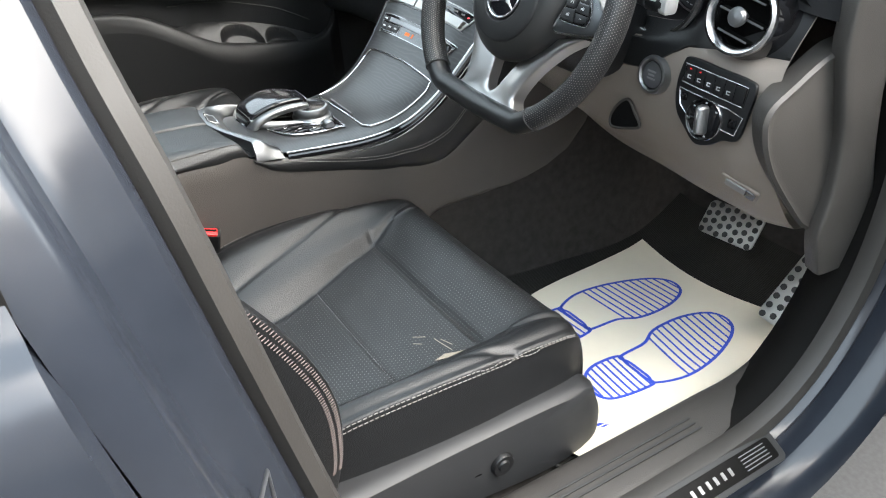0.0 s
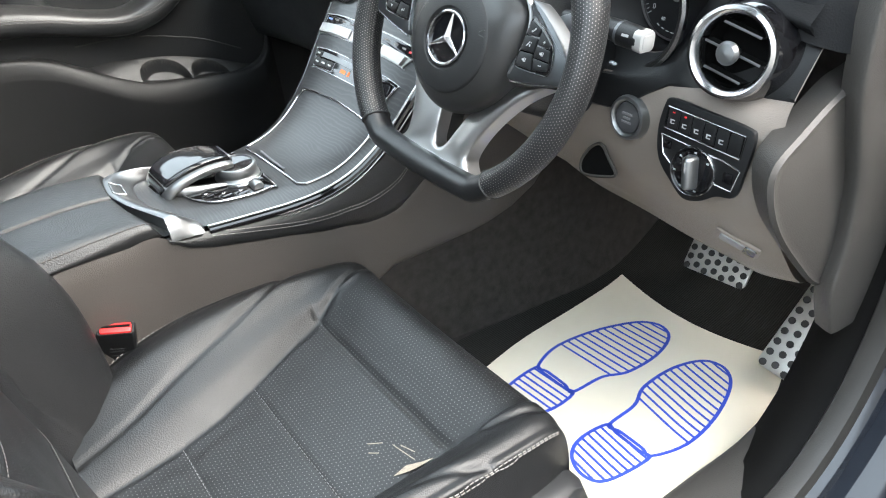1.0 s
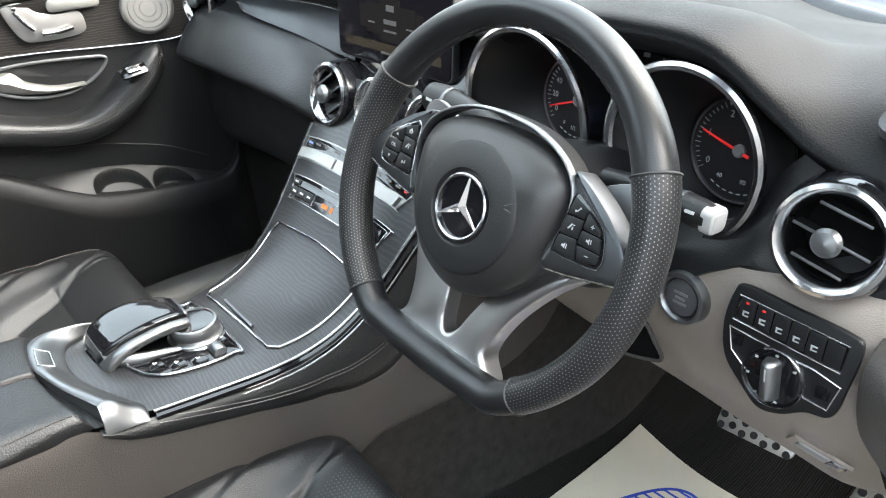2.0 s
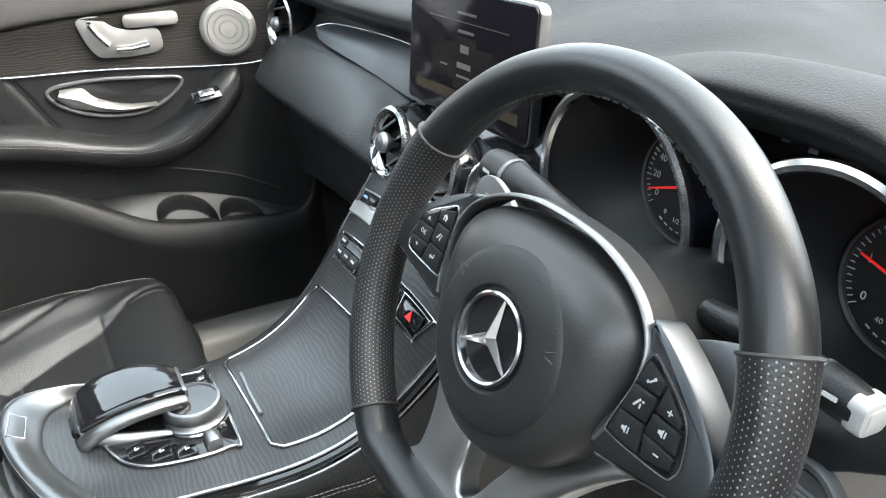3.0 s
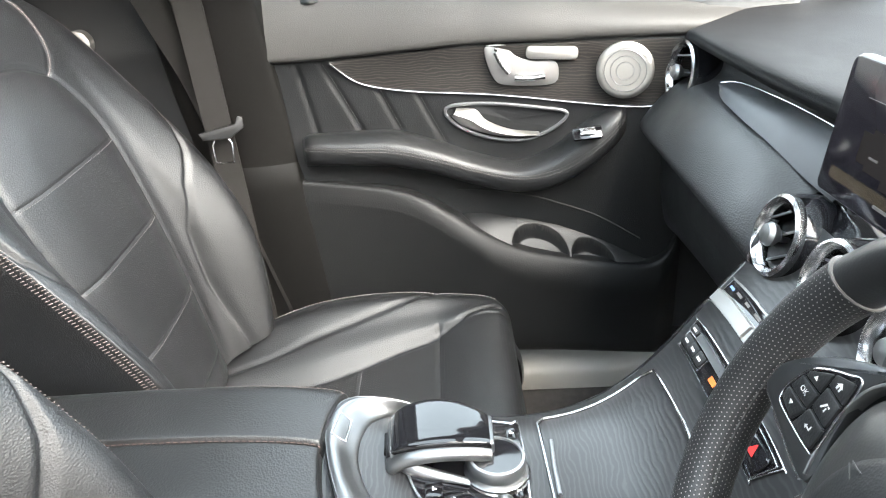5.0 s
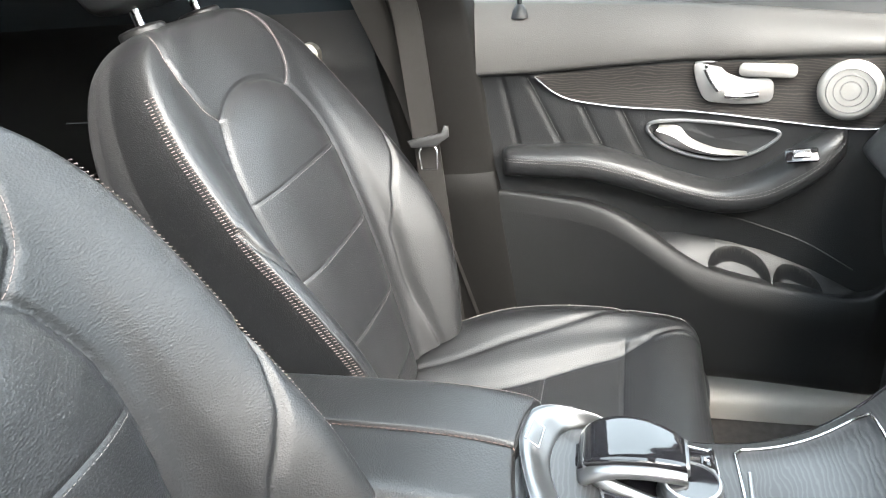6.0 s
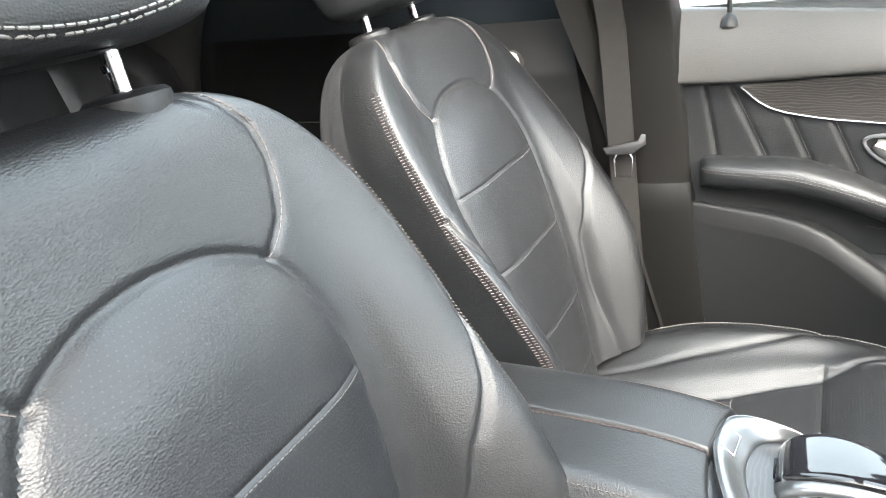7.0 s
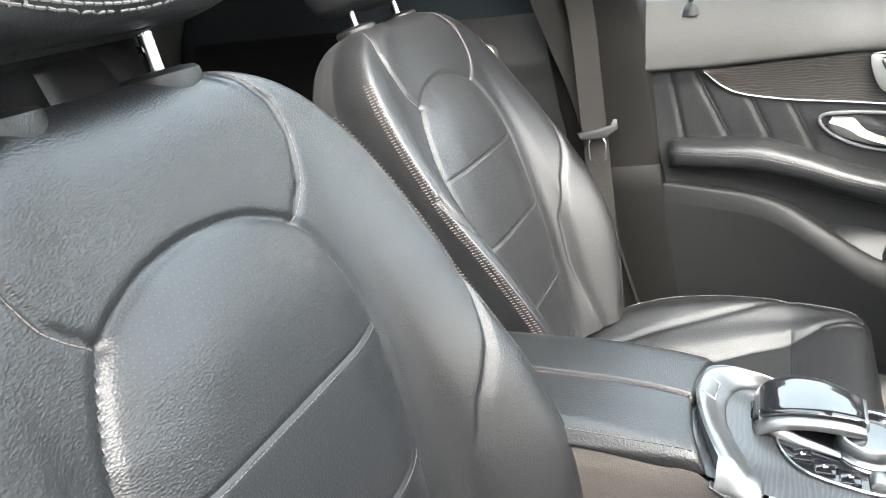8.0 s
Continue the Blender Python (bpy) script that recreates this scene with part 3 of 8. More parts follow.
for s in (1, -1):
    pil = thing("roof_pillar", "dark trimmed roof pillar beside the windscreen", "pillar", kind="structure")
    bm = bmesh.new()
    tube(bm, curve([(s * 0.74, 0.52, 1.16), (s * 0.70, 0.25, 1.32), (s * 0.64, 0.0, 1.47), (s * 0.58, -0.25, 1.56), (s * 0.56, -0.8, 1.585), (s * 0.56, -1.6, 1.55), (s * 0.6, -2.0, 1.42), (s * 0.68, -2.25, 1.15)], 40), 0.045, 10)
    part("rail", bm, PLASTIC_GREY, pil)
    bm = bmesh.new()
    tube(bm, curve([(s * 0.60, -1.55, 1.54), (s * 0.66, -1.72, 1.38), (s * 0.72, -1.85, 1.2), (s * 0.74, -1.9, 0.9)], 16), 0.08, 10)
    part("rear_post", bm, PLASTIC_GREY, pil)
back = thing("tailgate", "closed tailgate with dark trim behind the rear bench", "tailgate", kind="structure")
bm = bmesh.new()
box(bm, (0, -2.3, 0.85), (1.5, 0.06, 0.7), 0.02)
part("panel", bm, PLASTIC, back)
bm = bmesh.new()
sheet(bm, patch([[(x, y, z) for x in (-0.66, 0.0, 0.66)] for y, z in ((-2.29, 1.18), (-2.22, 1.36), (-2.06, 1.56))], 10, 10))
part("rear_window", bm, DARK_GLASS, back, "dark rear window")
for s in (1, -1):
    bm = bmesh.new()
    sheet(bm, patch([[(s * x, y, z) for y in (-1.55, -1.9, -2.32)] for x, z in ((0.75, 0.5), (0.76, 1.2), (0.68, 1.42), (0.58, 1.57))], 10, 20))
    part("side_lining", bm, PLASTIC, back, "dark lining of the load bay")
screen_frame = thing("windscreen_surround", "black windscreen lower surround in front of the dashboard", "windscreen surround", kind="structure")
bm = bmesh.new()
ctrl = [[(x, y + 0.10 * (1 - (x / 0.75) ** 2), z) for x in (-0.76, -0.5, -0.2, 0, 0.2, 0.5, 0.76)] for y, z in ((0.50, 1.13), (0.53, 1.19), (0.56, 1.205), (0.62, 1.18), (0.70, 1.12), (0.74, 0.9))]
sheet(bm, patch(ctrl, 24, 16))
part("cowl", bm, GLOSS, screen_frame)
bm = bmesh.new()
ctrl = [[(x, y + 0.09 * (1 - (x / 0.75) ** 2), z) for x in (-0.80, -0.5, -0.2, 0, 0.2, 0.5, 0.80)] for y, z in ((0.70, 1.12), (0.95, 1.16), (1.4, 1.10), (1.75, 0.98), (1.9, 0.7))]
sheet(bm, patch(ctrl, 24, 16))
part("bonnet", bm, PAINT, screen_frame, "dark blue-grey bonnet")
bm = bmesh.new()
ctrl = [[(x * k, y + 0.10 * (1 - (x / 0.75) ** 2), z + 0.02 * (1 - (x / 0.75) ** 2)) for x in (-0.74, -0.4, 0, 0.4, 0.74)] for y, z, k in ((0.56, 1.20, 1.0), (0.25, 1.40, 0.92), (-0.13, 1.585, 0.8))]
sheet(bm, patch(ctrl, 20, 16))
glass = part("windscreen", bm, GLASS, screen_frame, "clear windscreen glass")
glass.visible_shadow = False
BODY_SEC = [(0.800, 0.40), (0.87, 0.46), (0.915, 0.60), (0.93, 0.80), (0.935, 0.98), (0.925, 1.07), (0.905, 1.105), (0.875, 1.115)]


def body_side(side, y0, y1):
    """A stretch of the car's painted flank."""
    bm = bmesh.new()
    sheet(bm, patch([[(side * (x - 0.10 * max(0.0, y - 1.2) ** 1.5 - 0.08 * max(0.0, -1.9 - y)), y, z) for x, z in BODY_SEC] for y in np.linspace(y0, y1, 6)], 24, 16))
    return bm


for s in (1, -1):
    part("front_wing", body_side(s, 0.36, 1.88), PAINT, screen_frame, "dark blue-grey front wing")
    part("rear_quarter", body_side(s, -1.64, -2.32), PAINT, back, "dark blue-grey rear quarter panel")


# ---- rear door on the driver's side, seen from outside ----
rear = thing("rear_door", "dark blue-grey painted rear door, closed", "car door")
sec = [(0.800, 0.46), (0.87, 0.48), (0.915, 0.60), (0.93, 0.80), (0.935, 0.98), (0.925, 1.07), (0.905, 1.108), (0.884, 1.122), (0.868, 1.142)]
ctrl = []
for dy in (0.02, 0.004, -0.0, -0.25, -0.6, -0.95):
    ctrl.append([(x - (0.045 if dy > 0.01 else 0.006 if dy > 0.001 else 0), -0.70 - 0.115 * (z - 0.5) / 0.6 * 1.1 + dy, z) for x, z in sec])
bm = bmesh.new()
sheet(bm, patch(ctrl, 40, 40))
part("skin", bm, PAINT, rear)
bm = bmesh.new()
tube(bm, [(0.893, -0.90, 1.118), (0.893, -1.2, 1.128), (0.88, -1.7, 1.148)], 0.004, 8)
part("belt_moulding", bm, CHROME, rear, "chrome window moulding")
sec = [(0.874, 1.130), (0.85, 1.20), (0.80, 1.32), (0.73, 1.43), (0.655, 1.51)]
bm = bmesh.new()
sheet(bm, patch([[(x, -0.812 - 0.10 * (z - 1.118) + dy, z) for x, z in sec] for dy in (0.0, -0.2, -0.40)], 20, 8))
part("pillar_cover", bm, SEAL_GREY, rear, "dark satin pillar cover")
bm = bmesh.new()
sheet(bm, patch([[(x - 0.008, -1.20 - 0.10 * (z - 1.118) + dy, z) for x, z in sec] for dy in (0.0, -0.2, -0.40)], 20, 8))
part("window", bm, DARK_GLASS, rear, "dark tinted glass")
bm = bmesh.new()
sheet(bm, patch([[(x - 0.05, -0.80 + dy, z) for x, z in ((0.80, 0.46), (0.85, 0.8), (0.86, 1.06))] for dy in (-0.02, -0.5, -0.85)], 8, 8))
part("inner_panel", bm, PLASTIC, rear)
bm = bmesh.new()
m = facing((0.835, -0.695, 0.885), (0.85, 0.5, 0.05), (-0.25, 0.2, 1))
tri = [(0.0, 0.028), (0.014, -0.016), (-0.014, -0.016)]
tube(bm, [m @ Vector((a * 0.8, b * 0.8, 0.001)) for a, b in tri], 0.0022, 8, closed=True)
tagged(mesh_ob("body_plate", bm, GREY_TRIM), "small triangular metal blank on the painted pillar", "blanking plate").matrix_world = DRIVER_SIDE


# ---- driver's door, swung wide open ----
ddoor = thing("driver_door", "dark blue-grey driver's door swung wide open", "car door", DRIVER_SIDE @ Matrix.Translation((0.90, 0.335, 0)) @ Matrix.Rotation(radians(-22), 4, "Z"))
bm = bmesh.new()
ctrl = [[(x, y + 0.02 * math.sin(math.pi * x), z) for x in (0.0, 0.03, 0.5, 1.0, 1.06)] for y, z in ((0.06, 0.42), (0.09, 0.60), (0.10, 0.85), (0.08, 1.05), (0.05, 1.10))]
sheet(bm, patch(ctrl, 24, 20))
part("skin", bm, PAINT, ddoor)
bm = bmesh.new()
ctrl = [[(x, y, z) for x in (0.0, 0.03, 0.5, 1.0, 1.06)] for y, z in ((0.06, 0.42), (0.0, 0.46), (-0.03, 0.62), (-0.02, 0.80), (-0.05, 0.90), (-0.04, 0.96), (-0.01, 1.0), (0.0, 1.08), (0.05, 1.10))]
sheet(bm, patch(ctrl, 24, 30))
part("lining", bm, PLASTIC, ddoor, "black door lining")
bm = bmesh.new()
tube(bm, curve([(0.02, 0.05, 1.10), (0.35, 0.0, 1.36), (0.62, -0.05, 1.48), (0.92, -0.07, 1.50), (1.02, -0.02, 1.35), (1.05, 0.05, 1.10)], 40), 0.022, 8)
part("window_frame", bm, GLOSS, ddoor)
for x in (0.0, 1.05):
    bm = bmesh.new()
    sheet(bm, patch([[(x, y, z) for y in (0.0, 0.05, 0.09)] for z in (0.44, 0.75, 1.08)], 6, 10))
    part("edge_panel", bm, PAINT, ddoor)


# ---- dashboard ----
dash = thing("dashboard", "black soft-touch dashboard with grey lower panels and round chrome vents", "dashboard", kind="structure")
XS = (-0.665, -0.60, -0.48, -0.34, -0.22, -0.14, 0.0, 0.13, 0.19, 0.26, 0.34, 0.42, 0.49, 0.545, 0.585, 0.63, 0.69)
LIPZ = (1.160, 1.176, 1.185, 1.188, 1.190, 1.190, 1.190, 1.193, 1.214, 1.244, 1.260, 1.262, 1.253, 1.213, 1.180, 1.165, 1.150)
LIPY = (0.085, 0.070, 0.060, 0.060, 0.065, 0.075, 0.085, 0.085, 0.07, 0.058, 0.055, 0.055, 0.06, 0.075, 0.09, 0.095, 0.10)
ctrl = []
for x, z, y in zip(XS, LIPZ, LIPY):
    top = 1.205 if x < 0.1 else 1.222
    ctrl.append([(x, 0.17, z - 0.032), (x, y + 0.035, z - 0.030), (x, y + 0.006, z - 0.014), (x, y, z - 0.004), (x, y + 0.014, z + 0.008), (x, 0.17, max(z + 0.008, top - 0.008) if x < 0.56 else top - 0.012), (x, 0.30, top), (x, 0.45, 1.212), (x, 0.60, 1.195)])
bm = bmesh.new()
sheet(bm, patch(ctrl, 60, 130))
part("top_pad", bm, TOP_PAD, dash)
# fascia behind the middle vents
bm = bmesh.new()
sheet(bm, patch([[(x, y + 0.02 * (x / 0.16) ** 2, z) for x in (-0.20, -0.10, 0.0, 0.08, 0.142)] for y, z in ((0.050, 0.985), (0.045, 1.02), (0.050, 1.06), (0.065, 1.10), (0.085, 1.13), (0.12, 1.172))], 24, 24))
part("centre_fascia", bm, GLOSS, dash, "gloss black centre fascia")

# passenger side face
ctrl = []
for x, dz, dy in ((-0.655, -0.012, 0.018), (-0.60, -0.004, 0.008), (-0.45, 0.008, -0.002), (-0.30, 0.012, -0.004), (-0.20, 0.010, -0.002), (-0.135, -0.002, 0.006)):
    ctrl.append([(x, 0.20, 0.80 + dz), (x, 0.09, 0.82 + dz), (x, 0.062, 0.90 + dz), (x, 0.058, 0.975 + dz), (x, 0.05, 1.008 + dz), (x, 0.015 + dy, 1.014 + dz), (x, 0.0 + dy, 1.024 + dz), (x, 0.004 + dy, 1.040 + dz), (x, 0.035 + dy, 1.078 + dz), (x, 0.064 + dy, 1.100 + dz), (x, 0.092 + dy, 1.110 + dz), (x, 0.114, 1.126 + dz), (x, 0.120, 1.150 + dz), (x, 0.12, 1.172)])
bm = bmesh.new()
rows = patch(ctrl, 90, 50)
rows = grooved(rows, [[(-0.62, 0.965), (-0.15, 0.985)]], (0, 2), 0.004, 0.004, (0, -1, 0))
sheet(bm, rows)
part("passenger_face", bm, LEATHER_SIDE, dash)
bm = bmesh.new()
ctrl = []
for x, y0, z0, y1, z1 in ((-0.455, 0.078, 1.127, 0.080, 1.129), (-0.42, 0.067, 1.121, 0.092, 1.137), (-0.34, 0.063, 1.118, 0.096, 1.144), (-0.24, 0.064, 1.114, 0.100, 1.149), (-0.15, 0.068, 1.104, 0.104, 1.149), (-0.10, 0.072, 1.10, 0.106, 1.148)):
    ctrl.append([(x, y0 - 0.004, z0 + 0.002), (x, (y0 + y1) / 2 - 0.008, (z0 + z1) / 2 + 0.003), (x, y1 - 0.004, z1 + 0.004)])
rows = patch(ctrl, 8, 30)
sheet(bm, rows)
part("trim_panel", bm, TRIM_SATIN, dash, "dark satin trim strip")
bm = bmesh.new()
tube(bm, [r[-1] + np.array((0, -0.001, 0.001)) for r in rows], 0.0009, 6)
part("trim_edge", bm, CHROME, dash, "thin chrome edge")
bm = bmesh.new()
box(bm, (-0.175, 0.028, 0.985), (0.03, 0.012, 0.010), 0.003, Matrix())
part("glovebox_latch", bm, GLOSS, dash)

# driver side lower panels
ctrl = []
for x, zt, yt, zb in ((0.135, 1.02, 0.09, 0.84), (0.20, 1.05, 0.10, 0.825), (0.30, 1.062, 0.11, 0.815), (0.42, 1.068, 0.11, 0.81), (0.52, 1.085, 0.10, 0.80), (0.56, 1.15, 0.115, 0.797), (0.60, 1.18, 0.130, 0.795), (0.65, 1.175, 0.138, 0.793), (0.695, 1.16, 0.14, 0.793)):
    e = 0.018 if x > 0.68 else 0.0
    back = 0.016 if 0.57 < x < 0.68 else 0.0
    ctrl.append([(x, yt + e, zt), (x, 0.078 + e + back, min(zt - 0.02, 1.075)), (x, 0.064 + e + back * 0.4, 1.045), (x, 0.062 + e, 1.0), (x, 0.066 + e, 0.95), (x, 0.080 + e, 0.91), (x, 0.11 + e, 0.87), (x, 0.15 + e, zb + 0.025), (x, 0.175 + e, zb), (x, 0.20 + e, zb - 0.012), (x, 0.32, zb - 0.02), (x, 0.50, zb)])
bm = bmesh.new()
rows = patch(ctrl, 80, 70)
sheet(bm, rows)
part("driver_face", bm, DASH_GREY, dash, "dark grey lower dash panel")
# black grained upper piece above the crease between the column and the end vent
bm = bmesh.new()
up_rows = []
for r in rows[::1]:
    P = np.array(r, float)
    crease = float(np.interp(P[0][0], (0.13, 0.44, 0.485, 0.52, 0.55, 0.60, 0.65, 0.70), (1.00, 1.00, 1.005, 1.035, 1.052, 1.056, 1.060, 1.064)))
    zs = np.linspace(P[0][2], crease, 16)
    order = P[:, 2].argsort()
    up_rows.append([(P[0][0], float(np.interp(z, P[order, 2], P[order, 1])) - (0.003 if k < 15 else -0.002), z) for k, z in enumerate(zs)])
sheet(bm, up_rows)
part("upper_face", bm, PLASTIC, dash, "black grained upper dash face")
# rounded end cap facing the doorway
ctrl = []
cap_out = [(0.127, 1.071), (0.075, 1.045), (0.030, 1.017), (0.032, 0.978), (0.065, 0.922), (0.129, 0.853), (0.183, 0.804), (0.24, 0.785), (0.32, 0.79), (0.345, 0.92), (0.34, 1.04), (0.31, 1.085), (0.22, 1.09), (0.166, 1.078)]
ring = curve(cap_out, 90, closed=True)
cen = sum(ring) / len(ring)
levels = [(1.04, 0.684, 0.030), (1.02, 0.700, 0.016), (1.008, 0.713, 0.005), (1.0, 0.719, 0.0), (0.965, 0.7235, 0.0), (0.93, 0.7215, 0.0), (0.88, 0.7225, 0.0), (0.6, 0.724, 0.0), (0.02, 0.724, 0.0)]
bm = bmesh.new()
sheet(bm, [[(x, cen[0] + k * (p[0] - cen[0]) + dy, cen[1] + k * (p[1] - cen[1])) for p in ring] for k, x, dy in levels], close_u=True)
part("end_cap", bm, TRIM_DARK, dash, "black grained end cap")
# upright trim between the end cap and the door seal
bm = bmesh.new()
ctrl = []
for z, y0, y1 in ((1.19, 0.125, 0.205), (1.079, 0.129, 0.213), (0.954, 0.176, 0.245), (0.863, 0.190, 0.280), (0.795, 0.185, 0.305), (0.72, 0.215, 0.33)):
    ctrl.append([(0.715, y0 + 0.012, z), (0.738, y0 + 0.004, z), (0.745, y0 + 0.012, z), (0.748, (y0 + y1) / 2, z), (0.752, y1 - 0.01, z), (0.750, y1 + 0.004, z), (0.735, y1 + 0.02, z)])
sheet(bm, patch(ctrl, 24, 30))
part("upright_trim", bm, TRIM_DARK, dash, "dark plastic trim beside the door seal")
# corner piece above the end cap and side demister
bm = bmesh.new()
ctrl = [[(0.66, 0.105, 1.13), (0.70, 0.118, 1.12), (0.735, 0.16, 1.11), (0.76, 0.26, 1.10)], [(0.66, 0.115, 1.18), (0.695, 0.128, 1.175), (0.73, 0.17, 1.165), (0.755, 0.27, 1.16)], [(0.655, 0.15, 1.215), (0.68, 0.17, 1.215), (0.71, 0.21, 1.21), (0.735, 0.30, 1.20)], [(0.65, 0.33, 1.222), (0.68, 0.34, 1.22), (0.70, 0.36, 1.215), (0.71, 0.40, 1.21)]]
sheet(bm, patch(ctrl, 20, 20))
part("corner_pad", bm, TOP_PAD, dash)


def grille(parent, m, w, h, n, name="side_demister"):
    bm = bmesh.new()
    outer, inner = rounded(w, h, h * 0.28), rounded(w - 0.014, h - 0.014, h * 0.2)
    o = [m @ Vector((p[0], p[1], 0.004)) for p in outer]
    i = [m @ Vector((p[0], p[1], 0.003)) for p in inner]
    d = [m @ Vector((p[0], p[1], -0.012)) for p in inner]
    b = [m @ Vector((p[0], p[1], -0.006)) for p in outer]
    sheet(bm, [b, o, i, d], close_u=True)
    g = part(name, bm, FRAME_GREY, parent, "oval grey-edged demister vent")
    # flat black plate stands in for the shaded depth behind the slats
    bm = bmesh.new()
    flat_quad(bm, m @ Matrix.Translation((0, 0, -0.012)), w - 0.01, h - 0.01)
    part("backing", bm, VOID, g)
    for k in range(n):
        bm = bmesh.new()
        y = (k + 0.5) / n * (h - 0.016) - (h - 0.016) / 2
        box(bm, (0, y, -0.003), (w - 0.014, 0.002, 0.008), 0.0005, m)
        part("slat", bm, PLASTIC, g)
    return g


grille(dash, facing((0.642, 0.134, 1.209), (0.05, -0.50, 0.86), (0.12, 0.8, 0.5)), 0.037, 0.058, 7)


def vent(parent, p, nrm, r, spin, depth=0.05):
    """A round turbine vent: chrome ring, gloss black housing, blades and a knob."""
    m = facing(p, nrm)
    bm = bmesh.new()
    lathe(bm, [(r - 0.0125, -0.014), (r - 0.0115, -0.006), (r - 0.0085, 0.002), (r - 0.004, 0.0055), (r, 0.003), (r + 0.001, -0.003), (r - 0.001, -0.008)], 56, m)
    v = part("air_vent", bm, CHROME, parent, "round vent with satin chrome ring")
    bm = bmesh.new()
    lathe(bm, [(r, -0.003), (r + 0.003, -0.012), (r + 0.007, -0.03), (r + 0.009, -depth)], 48, m)
    part("housing", bm, GLOSS, v, "gloss black housing")
    bm = bmesh.new()
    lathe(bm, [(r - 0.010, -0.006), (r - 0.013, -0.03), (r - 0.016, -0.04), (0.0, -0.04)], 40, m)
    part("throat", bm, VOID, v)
    for k in range(3):
        bm = bmesh.new()
        y = (k - 1) * r * 0.52
        w = 2 * math.sqrt(max((r - 0.015) ** 2 - y * y, 1e-6))
        box(bm, (0, y, -0.012), (w, 0.0022, 0.018), 0.0006, m @ Matrix.Rotation(radians(spin), 4, "Z"))
        part("blade", bm, VOID, v)
        bm = bmesh.new()
        box(bm, (0, y, -0.0022), (w, 0.0026, 0.002), 0.0006, m @ Matrix.Rotation(radians(spin), 4, "Z"))
        part("blade_edge", bm, SILVER, v)
    bm = bmesh.new()
    lathe(bm, [(0.0055, -0.012), (0.0065, -0.002), (0.0115, 0.003), (0.0130, 0.009), (0.010, 0.014), (0.0, 0.016)], 24, m)
    part("knob", bm, SILVER, v)
    return v


vent(dash, (0.630, 0.060, 1.113), (0.12, -1, 0.16), 0.0495, -14, 0.07)
vent(dash, (-0.616, 0.068, 1.111), (0.10, -1, 0.16), 0.052, 12)
for x, z, sp in ((-0.110, 1.063, 35), (0.003, 1.066, 20), (0.116, 1.074, -25)):
    vent(dash, (x, 0.022, z), (0.0, -1, 0.30), 0.044, sp, 0.06)

# start button
m = facing((0.502, 0.056, 1.003), (-0.05, -1, 0.06))
bm = bmesh.new()
lathe(bm, [(0.021, -0.004), (0.0215, 0.003), (0.024, 0.006), (0.0275, 0.005), (0.029, 0.0), (0.029, -0.01)], 48, m)
btn = part("start_button", bm, SILVER, dash, "round start button with silver surround")
bm = bmesh.new()
lathe(bm, [(0.0, 0.003), (0.015, 0.0035), (0.0195, 0.0025), (0.021, -0.004)], 40, m)
part("button_face", bm, GREY_TRIM, btn)
bm = bmesh.new()
for k, w in ((0, 0.017), (1, 0.012), (2, 0.016)):
    flat_quad(bm, m, w, 0.0026, 0, 0.0055 - 0.0055 * k, 0.0042)
part("button_marks", bm, GREY_PLASTIC2, btn)

# light switch panel
m = facing((0.617, 0.055, 0.992), (0.06, -1, 0.10))
out = curve([(-0.058, 0.046), (-0.048, 0.055), (0.0, 0.051), (0.050, 0.046), (0.061, 0.036), (0.058, -0.005), (0.052, -0.036), (0.030, -0.043), (0.010, -0.056), (-0.012, -0.060), (-0.032, -0.045), (-0.054, -0.022), (-0.062, 0.012)], 60, closed=True)
bm = bmesh.new()
prism(bm, out, 0.006, m, 0.002)
panel = part("light_switch_panel", bm, PLASTIC, dash, "black switch panel with chrome edging")
bm = bmesh.new()
prism(bm, [(-0.050, 0.046), (0.052, 0.037), (0.050, 0.010), (-0.052, 0.020)], 0.008, m, 0.001)
part("switch_row", bm, GLOSS, panel)
bm = bmesh.new()
tube(bm, [m @ Vector((*p, 0.0085)) for p in ((-0.050, 0.046), (0.052, 0.037), (0.050, 0.010), (-0.052, 0.020))], 0.0009, 6, closed=True)
part("switch_row_edge", bm, CHROME, panel)
for k in range(6):
    f = (k + 0.5) / 6
    c = (-0.049 + 0.098 * f, 0.0335 - 0.0095 * f)
    bm = bmesh.new()
    box(bm, (c[0], c[1], 0.0085), (0.0148, 0.0235, 0.003), 0.001, m @ Matrix.Rotation(radians(-1), 4, "Z"))
    sw = part("switch", bm, PLASTIC, panel)
    if k < 5:
        bm = bmesh.new()
        flat_quad(bm, m, 0.006, 0.0015, c[0], c[1] - 0.001, 0.0103)
        flat_quad(bm, m, 0.0015, 0.005, c[0] - 0.002, c[1] - 0.003, 0.0103)
        flat_quad(bm, m, 0.004, 0.0012, c[0] + 0.001, c[1] - 0.005, 0.0103)
        part("symbol", bm, WHITE, sw)
    if k < 2:
        bm = bmesh.new()
        flat_quad(bm, m, 0.003, 0.0018, c[0], c[1] + 0.008, 0.0103)
        part("lamp_mark", bm, NEEDLE, sw)
bm = bmesh.new()
low = [(-0.054, 0.011), (-0.030, 0.008), (0.030, 0.002), (0.053, -0.004), (0.047, -0.030), (0.024, -0.028), (-0.030, -0.026), (-0.048, -0.012)]
tube(bm, [m @ Vector((*p, 0.0066)) for p in low], 0.0011, 6, closed=True)
part("lower_edge", bm, CHROME, panel)
